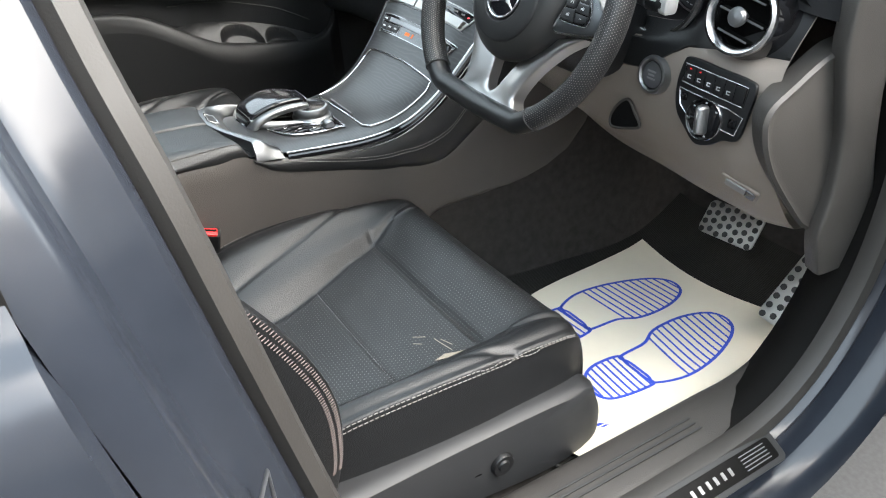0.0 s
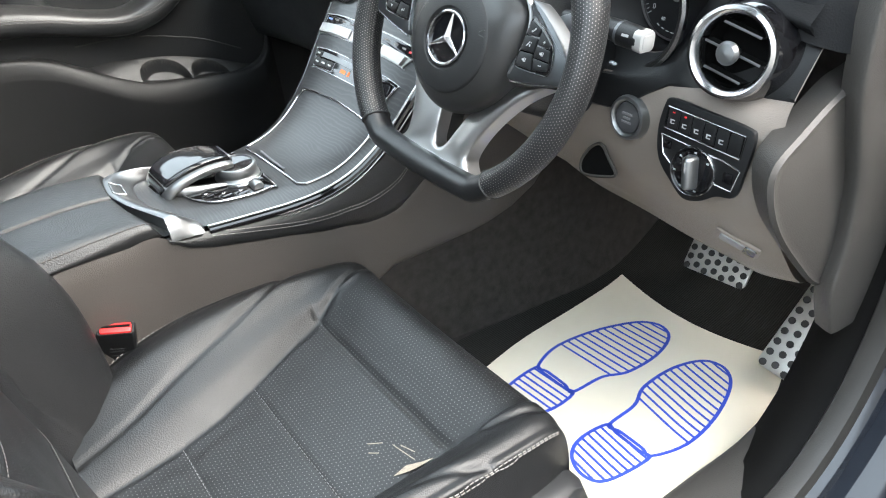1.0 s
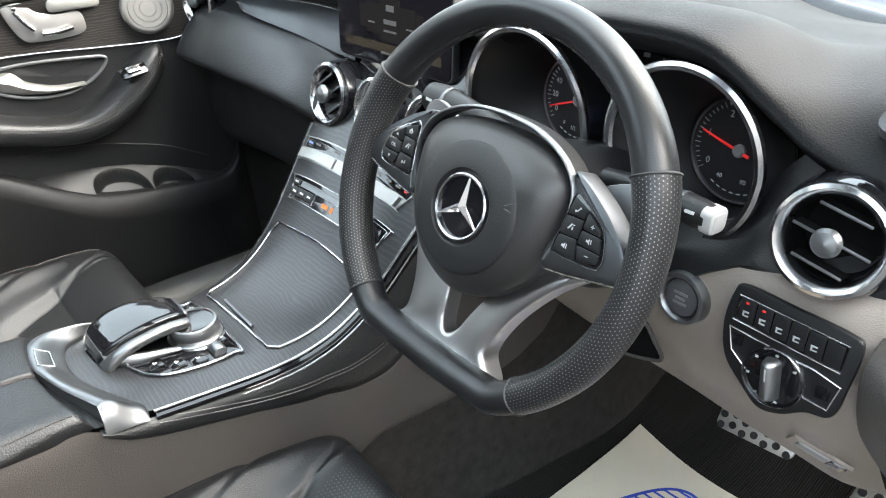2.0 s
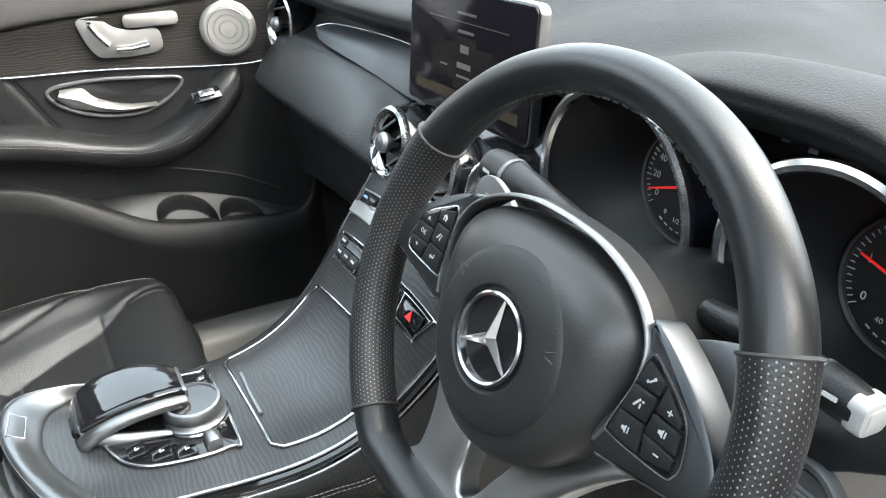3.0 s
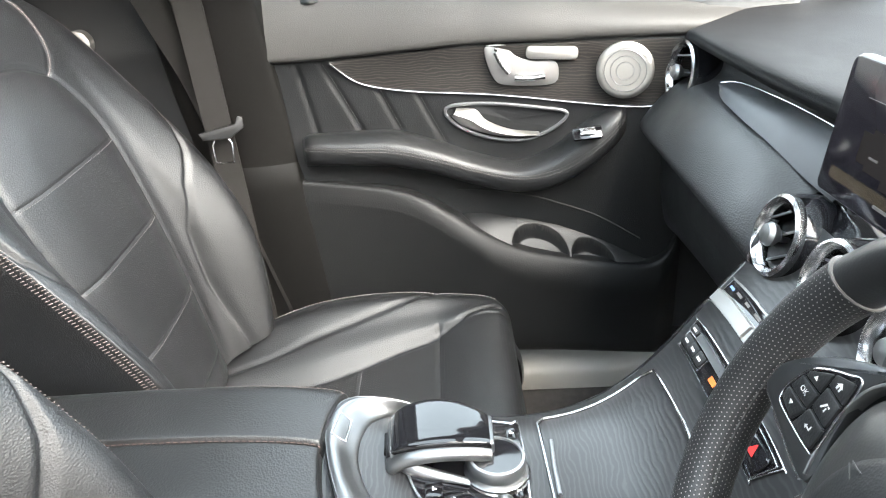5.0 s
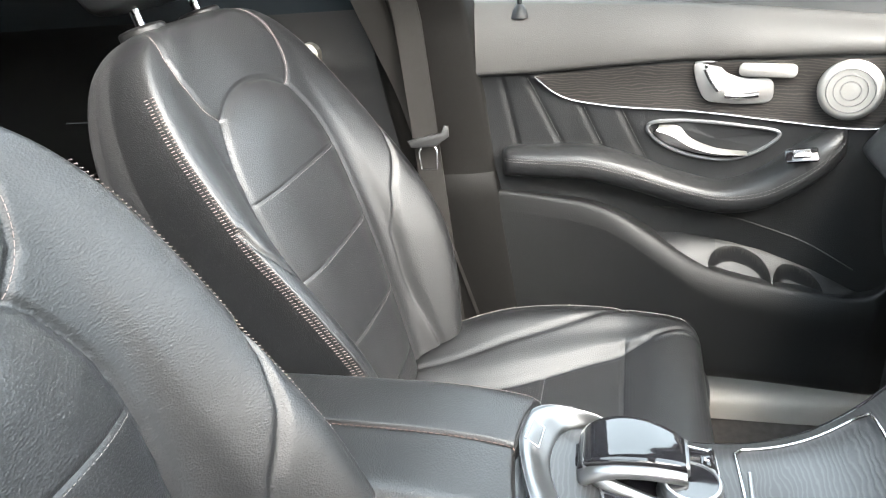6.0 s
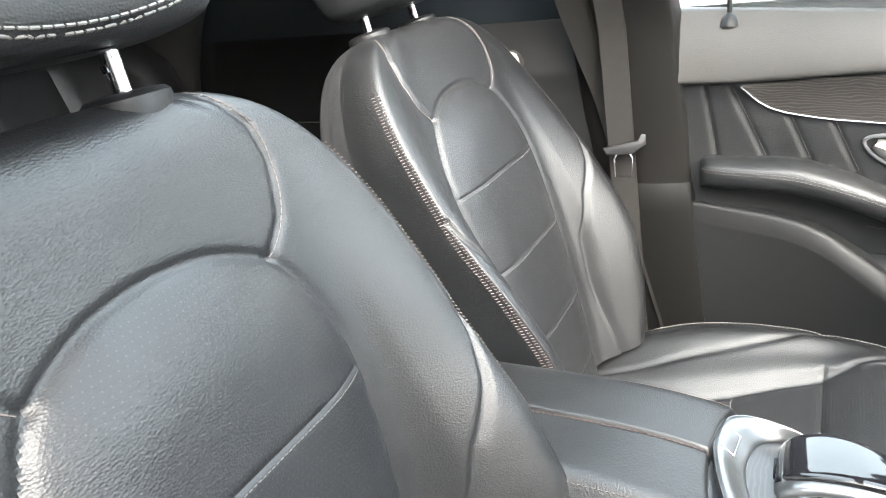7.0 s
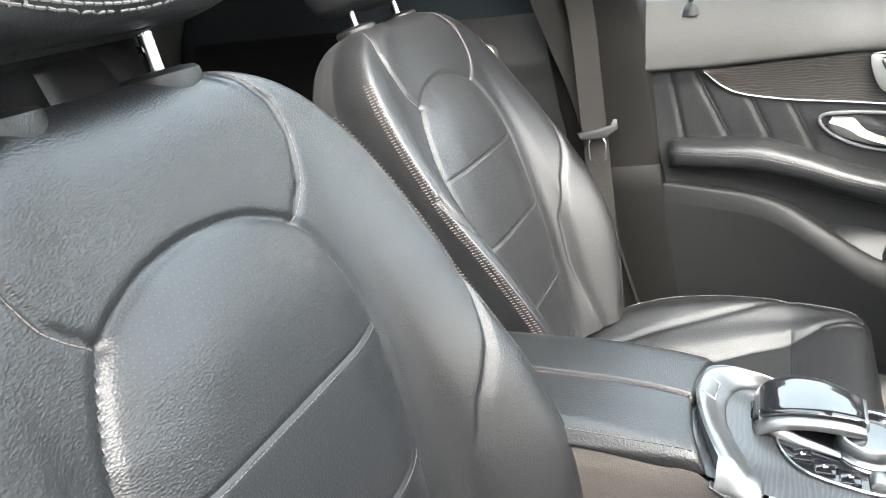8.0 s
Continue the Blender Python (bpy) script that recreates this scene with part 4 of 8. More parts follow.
for x, y, w, h in ((-0.044, 0.0, 0.010, 0.010), (0.040, -0.016, 0.012, 0.012)):
    bm = bmesh.new()
    box(bm, (x, y, 0.0066), (w, h, 0.002), 0.0008, m)
    part("side_key", bm, GLOSS, panel)
bm = bmesh.new()
km = m @ Matrix.Translation((-0.004, -0.022, 0.006))
lathe(bm, [(0.0305, -0.004), (0.0305, 0.002), (0.029, 0.0045), (0.0275, 0.002), (0.0275, -0.002)], 48, km)
part("dial_ring", bm, CHROME, panel)
bm = bmesh.new()
lathe(bm, [(0.0, 0.003), (0.024, 0.003), (0.0275, 0.001)], 40, km)
dial = part("rotary_dial", bm, GLOSS, panel, "rotary light switch")
bm = bmesh.new()
km2 = km @ Matrix.Rotation(radians(8), 4, "Z")
ctrl = []
for z, w, h in ((0.002, 0.0085, 0.021), (0.010, 0.0075, 0.0205), (0.0165, 0.005, 0.019), (0.0185, 0.002, 0.017)):
    ctrl.append([km2 @ Vector((p[0], p[1], z)) for p in rounded(2 * w, 2 * h, min(w, 0.006) * 0.95)])
sheet(bm, ctrl, close_u=True, cap=True)
part("grip", bm, SILVER, dial, "silver grip")
bm = bmesh.new()
flat_quad(bm, km2, 0.0016, 0.012, 0.0, 0.008, 0.0188)
for k in range(6):
    a = radians(40 + 50 * k)
    flat_quad(bm, km, 0.003, 0.002, 0.0235 * math.cos(a), 0.0235 * math.sin(a), 0.0034)
part("dial_marks", bm, WHITE, dial)

# bonnet release below the switch panel
m = facing((0.642, 0.121, 0.858), (0.05, -0.78, -0.62))
bm = bmesh.new()
prism(bm, rounded(0.062, 0.034, 0.004), 0.004, m @ Matrix.Rotation(radians(-24), 4, "Z"), 0.001)
rel = part("release_bezel", bm, DASH_GREY, dash)
bm = bmesh.new()
prism(bm, rounded(0.034, 0.021, 0.004), 0.006, m @ Matrix.Rotation(radians(-24), 4, "Z") @ Matrix.Translation((-0.006, 0, 0)), 0.002)
part("release_lever", bm, GREY_PLASTIC2, rel, "pale grey release lever")
bm = bmesh.new()
prism(bm, rounded(0.016, 0.024, 0.003), 0.006, m @ Matrix.Rotation(radians(-24), 4, "Z") @ Matrix.Translation((0.019, 0, 0)), 0.001)
part("release_slot", bm, GLOSS, rel)

# knee panel under the column
bm = bmesh.new()
ctrl = [[(0.20, 0.10, 1.02), (0.30, 0.085, 1.03), (0.40, 0.085, 1.03), (0.455, 0.080, 1.0), (0.465, 0.086, 0.96)], [(0.20, 0.10, 0.96), (0.30, 0.085, 0.955), (0.40, 0.08, 0.95), (0.452, 0.088, 0.945), (0.46, 0.092, 0.932)], [(0.20, 0.12, 0.905), (0.30, 0.10, 0.90), (0.40, 0.09, 0.905), (0.45, 0.095, 0.912), (0.455, 0.098, 0.915)]]
sheet(bm, patch(ctrl, 24, 16))
part("column_panel", bm, PLASTIC, dash)

# black plate painted for the shaded opening under the column, with its grey rim
slot = curve([(0.419, 0.912), (0.435, 0.938), (0.454, 0.949), (0.470, 0.932), (0.483, 0.915), (0.470, 0.906), (0.426, 0.895)], 40, closed=True)
bm = bmesh.new()
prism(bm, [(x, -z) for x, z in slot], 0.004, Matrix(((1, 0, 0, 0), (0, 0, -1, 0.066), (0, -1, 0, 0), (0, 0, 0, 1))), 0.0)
gap_part = part("column_slot", bm, VOID, dash, "black plate standing in for the shaded opening under the column")
bm = bmesh.new()
tube(bm, [(x, 0.0625, z) for x, z in slot], 0.0024, 6, closed=True)
part("slot_rim", bm, TRIM_DARK, gap_part)

# instrument cluster
cl = thing("instrument_cluster", "twin round black dials with red needles and chrome rims", "instrument cluster")
# placed straight from the camera's view, so left out of the warp
VIEW_PLACED.add(cl.name)
bm = bmesh.new()
ctrl = [[(x, 0.168, z) for x in (0.15, 0.25, 0.35, 0.44, 0.525)] for z in (1.00, 1.09, 1.19)]
sheet(bm, patch(ctrl, 8, 6))
part("backplate", bm, GLOSS, cl)
for cx, rim_c, dial_c, needle, words in ((0, (0.247, 1.119), (0.270, 1.124), 200, (("0", 207), ("20", 180), ("40", 153), ("60", 126), ("80", 98), ("100", 72), ("120", 45), ("140", 8), ("160", -25))),
                                         (1, (0.452, 1.133), (0.476, 1.123), 164, (("0", 210), ("1", 165), ("2", 115), ("3", 62), ("4", 15)))):
    ax, az = dial_c
    rx, rz = rim_c
    n = 72
    rows = []
    for k, (y, f, rad) in enumerate(((0.160, 0, 0.052), (0.145, 0.1, 0.058), (0.11, 0.6, 0.084 - 0.008 * cx), (0.082, 1, 0.098 - 0.013 * cx))):
        c = (ax + f * (rx - ax), az + f * (rz - az))
        rows.append([(c[0] + rad * ((0.94 + 0.03 * cx) if f > 0.5 else 1) * math.cos(2 * math.pi * j / n), y, c[1] + rad * math.sin(2 * math.pi * j / n)) for j in range(n)])
    bm = bmesh.new()
    sheet(bm, rows, close_u=True)
    g = part("dial_tube", bm, DIAL, cl, "deep black dial surround")
    bm = bmesh.new()
    tube(bm, [Vector(p) + Vector((0, -0.001, 0)) for p in rows[-1]], 0.0055, 8, closed=True)
    part("rim", bm, CHROME, g, "chrome rim")
    m = facing((ax, 0.150, az), (0.0, -1, 0.12))
    bm = bmesh.new()
    lathe(bm, [(0.0, 0.0), (0.050, 0.0), (0.0525, 0.003), (0.055, 0.0)], 64, m)
    part("face", bm, DIAL, g)
    bm = bmesh.new()
    lathe(bm, [(0.0512, 0.0016), (0.0525, 0.0042), (0.0540, 0.0016)], 72, m)
    part("bezel", bm, SILVER, g)
    bm = bmesh.new()
    for k in range(41):
        a = radians(215 - k * 250 / 40)
        flat_quad(bm, m @ Matrix.Rotation(a, 4, "Z"), 0.006 if k % 5 == 0 else 0.0035, 0.0007, 0.0465, 0, 0.0009)
    for k in range(7):
        a = radians(-60 - 10 * k)
        flat_quad(bm, m @ Matrix.Rotation(a, 4, "Z"), 0.001, 0.004, 0.044, 0, 0.0009)
    part("scale", bm, WHITE, g)
    for w, a in words:
        text(w, 0.0095, m @ Matrix.Translation((0.0365 * math.cos(radians(a)), 0.0365 * math.sin(radians(a)), 0.0009)), WHITE, g, "numeral")
    for w, x in ((("0", -0.018), ("1/2", -0.004), ("1", 0.012)) if cx == 0 else (("40", -0.016), ("80", 0.010))):
        text(w, 0.0065, m @ Matrix.Translation((x, -0.030 - (0.004 if w == "1/2" else 0), 0.0009)), WHITE, g, "numeral")
    bm = bmesh.new()
    nm = m @ Matrix.Rotation(radians(needle), 4, "Z")
    prism(bm, [(-0.012, -0.0014), (0.043, -0.0006), (0.043, 0.0006), (-0.012, 0.0014)], 0.0016, nm @ Matrix.Translation((0, 0, 0.003)))
    part("needle", bm, NEEDLE, g, "red needle")
    bm = bmesh.new()
    lathe(bm, [(0.0065, 0.0), (0.0065, 0.004), (0.004, 0.006), (0.0, 0.006)], 24, m)
    part("needle_hub", bm, GREY_PLASTIC2, g)
bm = bmesh.new()
m = facing((0.372, 0.154, 1.128), (0, -1, 0.12))
flat_quad(bm, m, 0.055, 0.09, 0, 0, 0.003)
mid = part("centre_display", bm, SCREEN, cl)
for w, x, y, s in (("11:59", 0.0, -0.034, 0.009), ("C", -0.016, 0.034, 0.009), ("P", 0.012, 0.022, 0.008)):
    text(w, s, m @ Matrix.Translation((x, y, 0.0032)), WHITE, mid, "numeral")
bm = bmesh.new()
flat_quad(bm, m, 0.045, 0.018, 0, 0.002, 0.0034)
part("lit_field", bm, GLOW_BLUE, mid)

# small lamps along the top of the cluster
for k, (x, z) in enumerate(((0.351, 1.191), (0.375, 1.189), (0.386, 1.185), (0.410, 1.188))):
    bm = bmesh.new()
    flat_quad(bm, facing((x, 0.160, z), (0.1, -1, 0.2)), 0.0075, 0.0045, 0, 0, 0.0006)
    part("warning_lamp", bm, AMBER if k == 3 else WHITE, cl)

# central display
m = Matrix()
disp = thing("display_screen", "free-standing dark tablet display with silver frame on the dashboard", "display screen", Matrix.Translation((-0.006, 0.0895, 1.1914)) @ Matrix.Rotation(radians(3.4), 4, "Z") @ Matrix.Rotation(radians(84.2), 4, "X"))
bm = bmesh.new()
prism(bm, rounded(0.238, 0.141, 0.011), 0.012, m @ Matrix.Translation((0, 0, -0.012)), 0.003)
part("frame", bm, BAND_SILVER, disp, "silver frame")
bm = bmesh.new()
prism(bm, rounded(0.233, 0.136, 0.009), 0.002, m, 0.0008)
part("glass", bm, SCREEN, disp)
for x, y, w, h in ((0, 0.026, 0.030, 0.003), (0, 0.045, 0.035, 0.0025), (0.0, -0.052, 0.04, 0.003), (0, 0.036, 0.15, 0.0006)):
    bm = bmesh.new()
    flat_quad(bm, m, w, h, x, y, 0.0026)
    part("screen_line", bm, GLOW, disp)
TILE = mat("screen_tile", (0.012, 0.010, 0.0095), 0.25, spec=0.12, emit=0.03)
for x, w, h, z in ((-0.055, 0.022, 0.030, 0.0022), (0.055, 0.022, 0.030, 0.0022), (-0.036, 0.030, 0.040, 0.0024), (0.036, 0.030, 0.040, 0.0024), (0, 0.042, 0.056, 0.0026)):
    bm = bmesh.new()
    flat_quad(bm, m, w, h, x, -0.008, z)
    part("screen_tile", bm, TILE, disp)
for x, y, w, h in ((0, 0.008, 0.016, 0.008), (0, -0.010, 0.026, 0.006), (0, -0.022, 0.026, 0.0025), (-0.04, -0.014, 0.014, 0.002), (0.04, -0.014, 0.014, 0.002)):
    bm = bmesh.new()
    flat_quad(bm, m, w, h, x, y, 0.003)
    part("tile_mark", bm, GLOW, disp)
GOLD = mat("screen_lower_glow", (0.026, 0.020, 0.014), 0.2, emit=0.05)
bm = bmesh.new()
flat_quad(bm, m, 0.20, 0.012, 0, -0.045, 0.0021)
part("screen_band", bm, GOLD, disp)
bm = bmesh.new()
box(bm, (0.0, -0.074, -0.030), (0.15, 0.05, 0.05), 0.012)
part("stand", bm, GLOSS, disp)


# ---- steering wheel ----
WM = Matrix.Translation((0.3695, -0.0955, 1.1172)) @ Matrix.Rotation(radians(3.0), 4, "Z") @ Matrix.Rotation(radians(65.0), 4, "X") @ Matrix.Rotation(radians(-3.2), 4, "Z")
wheel = thing("steering_wheel", "black flat-bottomed leather steering wheel with silver spokes", "steering wheel", WM)
RIM = 0.1726


def rim_point(a):
    """The rim's middle line, flattened at the bottom."""
    x, y = RIM * math.cos(a), RIM * math.sin(a)
    low = -0.150
    if y < low:
        y = low - (low - y) * 0.15
    return Vector((x, y, 0.0))


def rim_part(a0, a1, r, name, material, label):
    bm = bmesh.new()
    n = max(8, int(abs(a1 - a0) / 2.5))
    pts = [rim_point(radians(a0 + (a1 - a0) * k / n)) for k in range(n + 1)]
    rows = []
    for i, p in enumerate(pts):
        t = (pts[min(i + 1, n)] - pts[max(i - 1, 0)]).normalized()
        o = t.cross(Vector((0, 0, 1)))
        a = a0 + (a1 - a0) * i / n
        fat = r * (1 + 0.10 * math.exp(-((a - 30) / 14) ** 2) + 0.10 * math.exp(-((a - 150) / 14) ** 2))
        rows.append([p + fat * (0.92 * math.cos(q) * o + 1.12 * math.sin(q) * Vector((0, 0, 1))) for q in np.linspace(0, 2 * math.pi, 20, endpoint=False)])
    sheet(bm, rows, close_u=True, cap=True)
    ob = part(name, bm, material, wheel, label)
    uv = ob.data.uv_layers.new(name="grain")
    for poly in ob.data.polygons:
        for li in poly.loop_indices:
            i, j = divmod(ob.data.loops[li].vertex_index, 20)
            if j == 0 and any(ob.data.loops[q].vertex_index % 20 > 15 for q in poly.loop_indices):
                j = 20
            uv.data[li].uv = (i * RIM * radians(abs(a1 - a0)) / n, j * 2 * math.pi * r / 20)
    for q in (rows[0], rows[-1]):
        c = sum((Vector(p) for p in q), Vector()) / len(q)
        bm = bmesh.new()
        tube(bm, [c + (Vector(p) - c) * 1.012 for p in q], 0.0011, 6, closed=True)
        part("rim_seam", bm, RUBBER, wheel)


rim_part(28, 152, 0.0165, "rim_top", RIM_LEATHER, "smooth black leather")
rim_part(152, 231, 0.0175, "rim_grip", PERF_RIM, "perforated black leather")
rim_part(231, 309, 0.0165, "rim_bottom", RIM_LEATHER, "smooth black leather")
rim_part(-51, 28, 0.0175, "rim_grip", PERF_RIM, "perforated black leather")
# sewn inner edge of the upper rim
for a0, a1 in ((34, 146), (156, 227), (-47, 24)):
    line = []
    for k in range(70):
        p = rim_point(radians(a0 + (a1 - a0) * k / 69))
        line.append(p * (1 - 0.0158 / p.length) + Vector((0, 0, 0.004)))
    bm = bmesh.new()
    stitches(bm, line, 0.0055, 0.0025, 0.0007, 0.0, up=(0, 0, 1))
    part("stitching", bm, RUBBER, wheel, "black baseball stitch")
# airbag cover: a satin dome with a round grained centre
half = [(0.040, 0.072), (0.070, 0.062), (0.087, 0.044), (0.089, 0.014), (0.082, -0.020), (0.067, -0.050), (0.038, -0.075)]
out = [(0.0, 0.075)] + half + [(0.0, -0.086)] + [(-x, y) for x, y in half[::-1]]
ring = curve(out, 96, closed=True)
bm = bmesh.new()
sheet(bm, [[(p[0] * k, p[1] * k, z) for p in ring] for k, z in ((0.97, -0.035), (1.0, -0.016), (0.995, -0.006), (0.965, 0.002), (0.90, 0.0095), (0.80, 0.0160), (0.68, 0.0200), (0.5, 0.0212), (0.0, 0.0215))], close_u=True)
cover = part("airbag_cover", bm, AIRBAG, wheel, "satin black airbag cover")
bm = bmesh.new()
lathe(bm, [(0.0600, 0.0165), (0.0598, 0.0196), (0.0585, 0.0212), (0.054, 0.0228), (0.046, 0.0246), (0.038, 0.0258), (0.0348, 0.0258), (0.0335, 0.0245), (0.0325, 0.0222), (0.0, 0.0222)], 72, Matrix.Translation((0, -0.004, 0)))
part("centre_disc", bm, AIRBAG_DISC, cover, "round grained black centre")
# faint embossed horn marks beside the badge
for x, y, turn in ((0.049, 0.014, 12), (-0.048, 0.022, -20)):
    hm = Matrix.Translation((x, y, 0.0236)) @ Matrix.Rotation(radians(turn), 4, "Z")
    bm = bmesh.new()
    tube(bm, [hm @ Vector(p) for p in ((-0.004, 0.0012, 0), (0.0, 0.0022, 0.0002), (0.004, 0.0036, 0))], 0.0004, 5)
    tube(bm, [hm @ Vector(p) for p in ((-0.004, -0.0012, 0), (0.0, -0.0022, 0.0002), (0.004, -0.0036, 0))], 0.0004, 5)
    part("horn_mark", bm, AIRBAG, cover)
m = Matrix.Translation((0.0, -0.004, 0.0225))
bm = bmesh.new()
lathe(bm, [(0.0, 0.0), (0.0265, 0.0), (0.0275, 0.0012)], 48, m)
badge = part("badge", bm, GLOSS, wheel, "round chrome badge on black")
bm = bmesh.new()
lathe(bm, [(0.0268, 0.0), (0.0272, 0.003), (0.0288, 0.004), (0.0303, 0.003), (0.0306, 0.0)], 56, m)
part("badge_ring", bm, CHROME, badge)
for k in range(3):
    a = radians(90 + 120 * k)
    R = m @ Matrix.Rotation(a, 4, "Z")
    bm = bmesh.new()
    v = [R @ Vector(p) for p in ((0.0, 0.0046, 0.0005), (0.0272, 0.0008, 0.001), (0.0272, -0.0008, 0.001), (0.0, -0.0046, 0.0005), (0.0, 0.0, 0.0055), (0.0272, 0.0, 0.0022))]
    vs = [bm.verts.new(p) for p in v]
    for f in ((0, 1, 5, 4), (4, 5, 2, 3), (1, 2, 5), (0, 4, 3), (0, 3, 2, 1)):
        bm.faces.new([vs[i] for i in f])
    part("badge_blade", bm, CHROME, badge, smooth=False)
text("AIRBAG", 0.0085, Matrix.Translation((0, -0.060, 0.0190)) @ Matrix.Rotation(radians(14), 4, "X"), SEAL_RUBBER, cover, "lettering", 0.0003)


def key_symbol(kind, parent, m):
    """A pale printed sign on a key."""
    if kind == "OK":
        text("OK", 0.0052, m, WHITE, parent, "symbol", 0.0001)
        return
    bm = bmesh.new()
    shapes = {"up": [[(-0.0018, -0.0012), (0.0018, -0.0012), (0.0, 0.0016)]], "down": [[(-0.0018, 0.0012), (0.0, -0.0016), (0.0018, 0.0012)]],
              "home": [[(-0.0030, 0.0), (0.0030, 0.0), (0.0, 0.0028)], [(-0.0021, -0.0024), (-0.0005, -0.0024), (-0.0005, 0.0), (-0.0021, 0.0)], [(0.0008, -0.0024), (0.0021, -0.0024), (0.0021, 0.0), (0.0008, 0.0)]],
              "back": [[(-0.0030, -0.0002), (-0.0010, -0.0020), (-0.0010, 0.0016)], [(-0.0010, -0.0006), (0.0026, -0.0006), (0.0026, 0.0003), (-0.0010, 0.0003)], [(0.0017, 0.0003), (0.0026, 0.0003), (0.0026, 0.0026), (0.0017, 0.0026)]],
              "voice": [[(-0.0032, -0.0022), (-0.0020, -0.0026), (0.0012, 0.0020), (0.0, 0.0026)], [(0.0010, -0.0026), (0.0020, -0.0026), (0.0020, 0.0002), (0.0010, 0.0002)], [(0.0018, 0.0012), (0.0034, 0.0012), (0.0034, 0.0021), (0.0018, 0.0021)]],
              "phone": [[(-0.0030, -0.0014), (-0.0018, -0.0026), (-0.0008, -0.0014), (-0.0020, -0.0004)], [(-0.0014, -0.0014), (-0.0004, -0.0018), (0.0022, 0.0010), (0.0014, 0.0018)], [(0.0006, 0.0016), (0.0018, 0.0004), (0.0030, 0.0014), (0.0018, 0.0026)]],
              "plus": [[(-0.0018, -0.0004), (0.0018, -0.0004), (0.0018, 0.0004), (-0.0018, 0.0004)], [(-0.0004, 0.0005), (0.0004, 0.0005), (0.0004, 0.0018), (-0.0004, 0.0018)], [(-0.0004, -0.0018), (0.0004, -0.0018), (0.0004, -0.0005), (-0.0004, -0.0005)]],
              "minus": [[(-0.0018, -0.0004), (0.0018, -0.0004), (0.0018, 0.0004), (-0.0018, 0.0004)]],
              "speaker": [[(-0.0028, -0.0010), (-0.0014, -0.0010), (-0.0014, 0.0010), (-0.0028, 0.0010)], [(-0.0013, -0.0010), (0.0004, -0.0024), (0.0004, 0.0024), (-0.0013, 0.0010)], [(0.0014, -0.0018), (0.0022, -0.0018), (0.0022, 0.0018), (0.0014, 0.0018)]]}
    for outline in shapes[kind]:
        prism(bm, outline, 0.0002, m)
    part("symbol", bm, WHITE, parent)


# spokes: satin wings that reach from the airbag to the rim, with inset keys
KEY_SIGNS = {-1: ("home", "voice", "back", "up", "OK", "down"), 1: ("phone", "voice", "speaker", "plus", "speaker", "minus")}
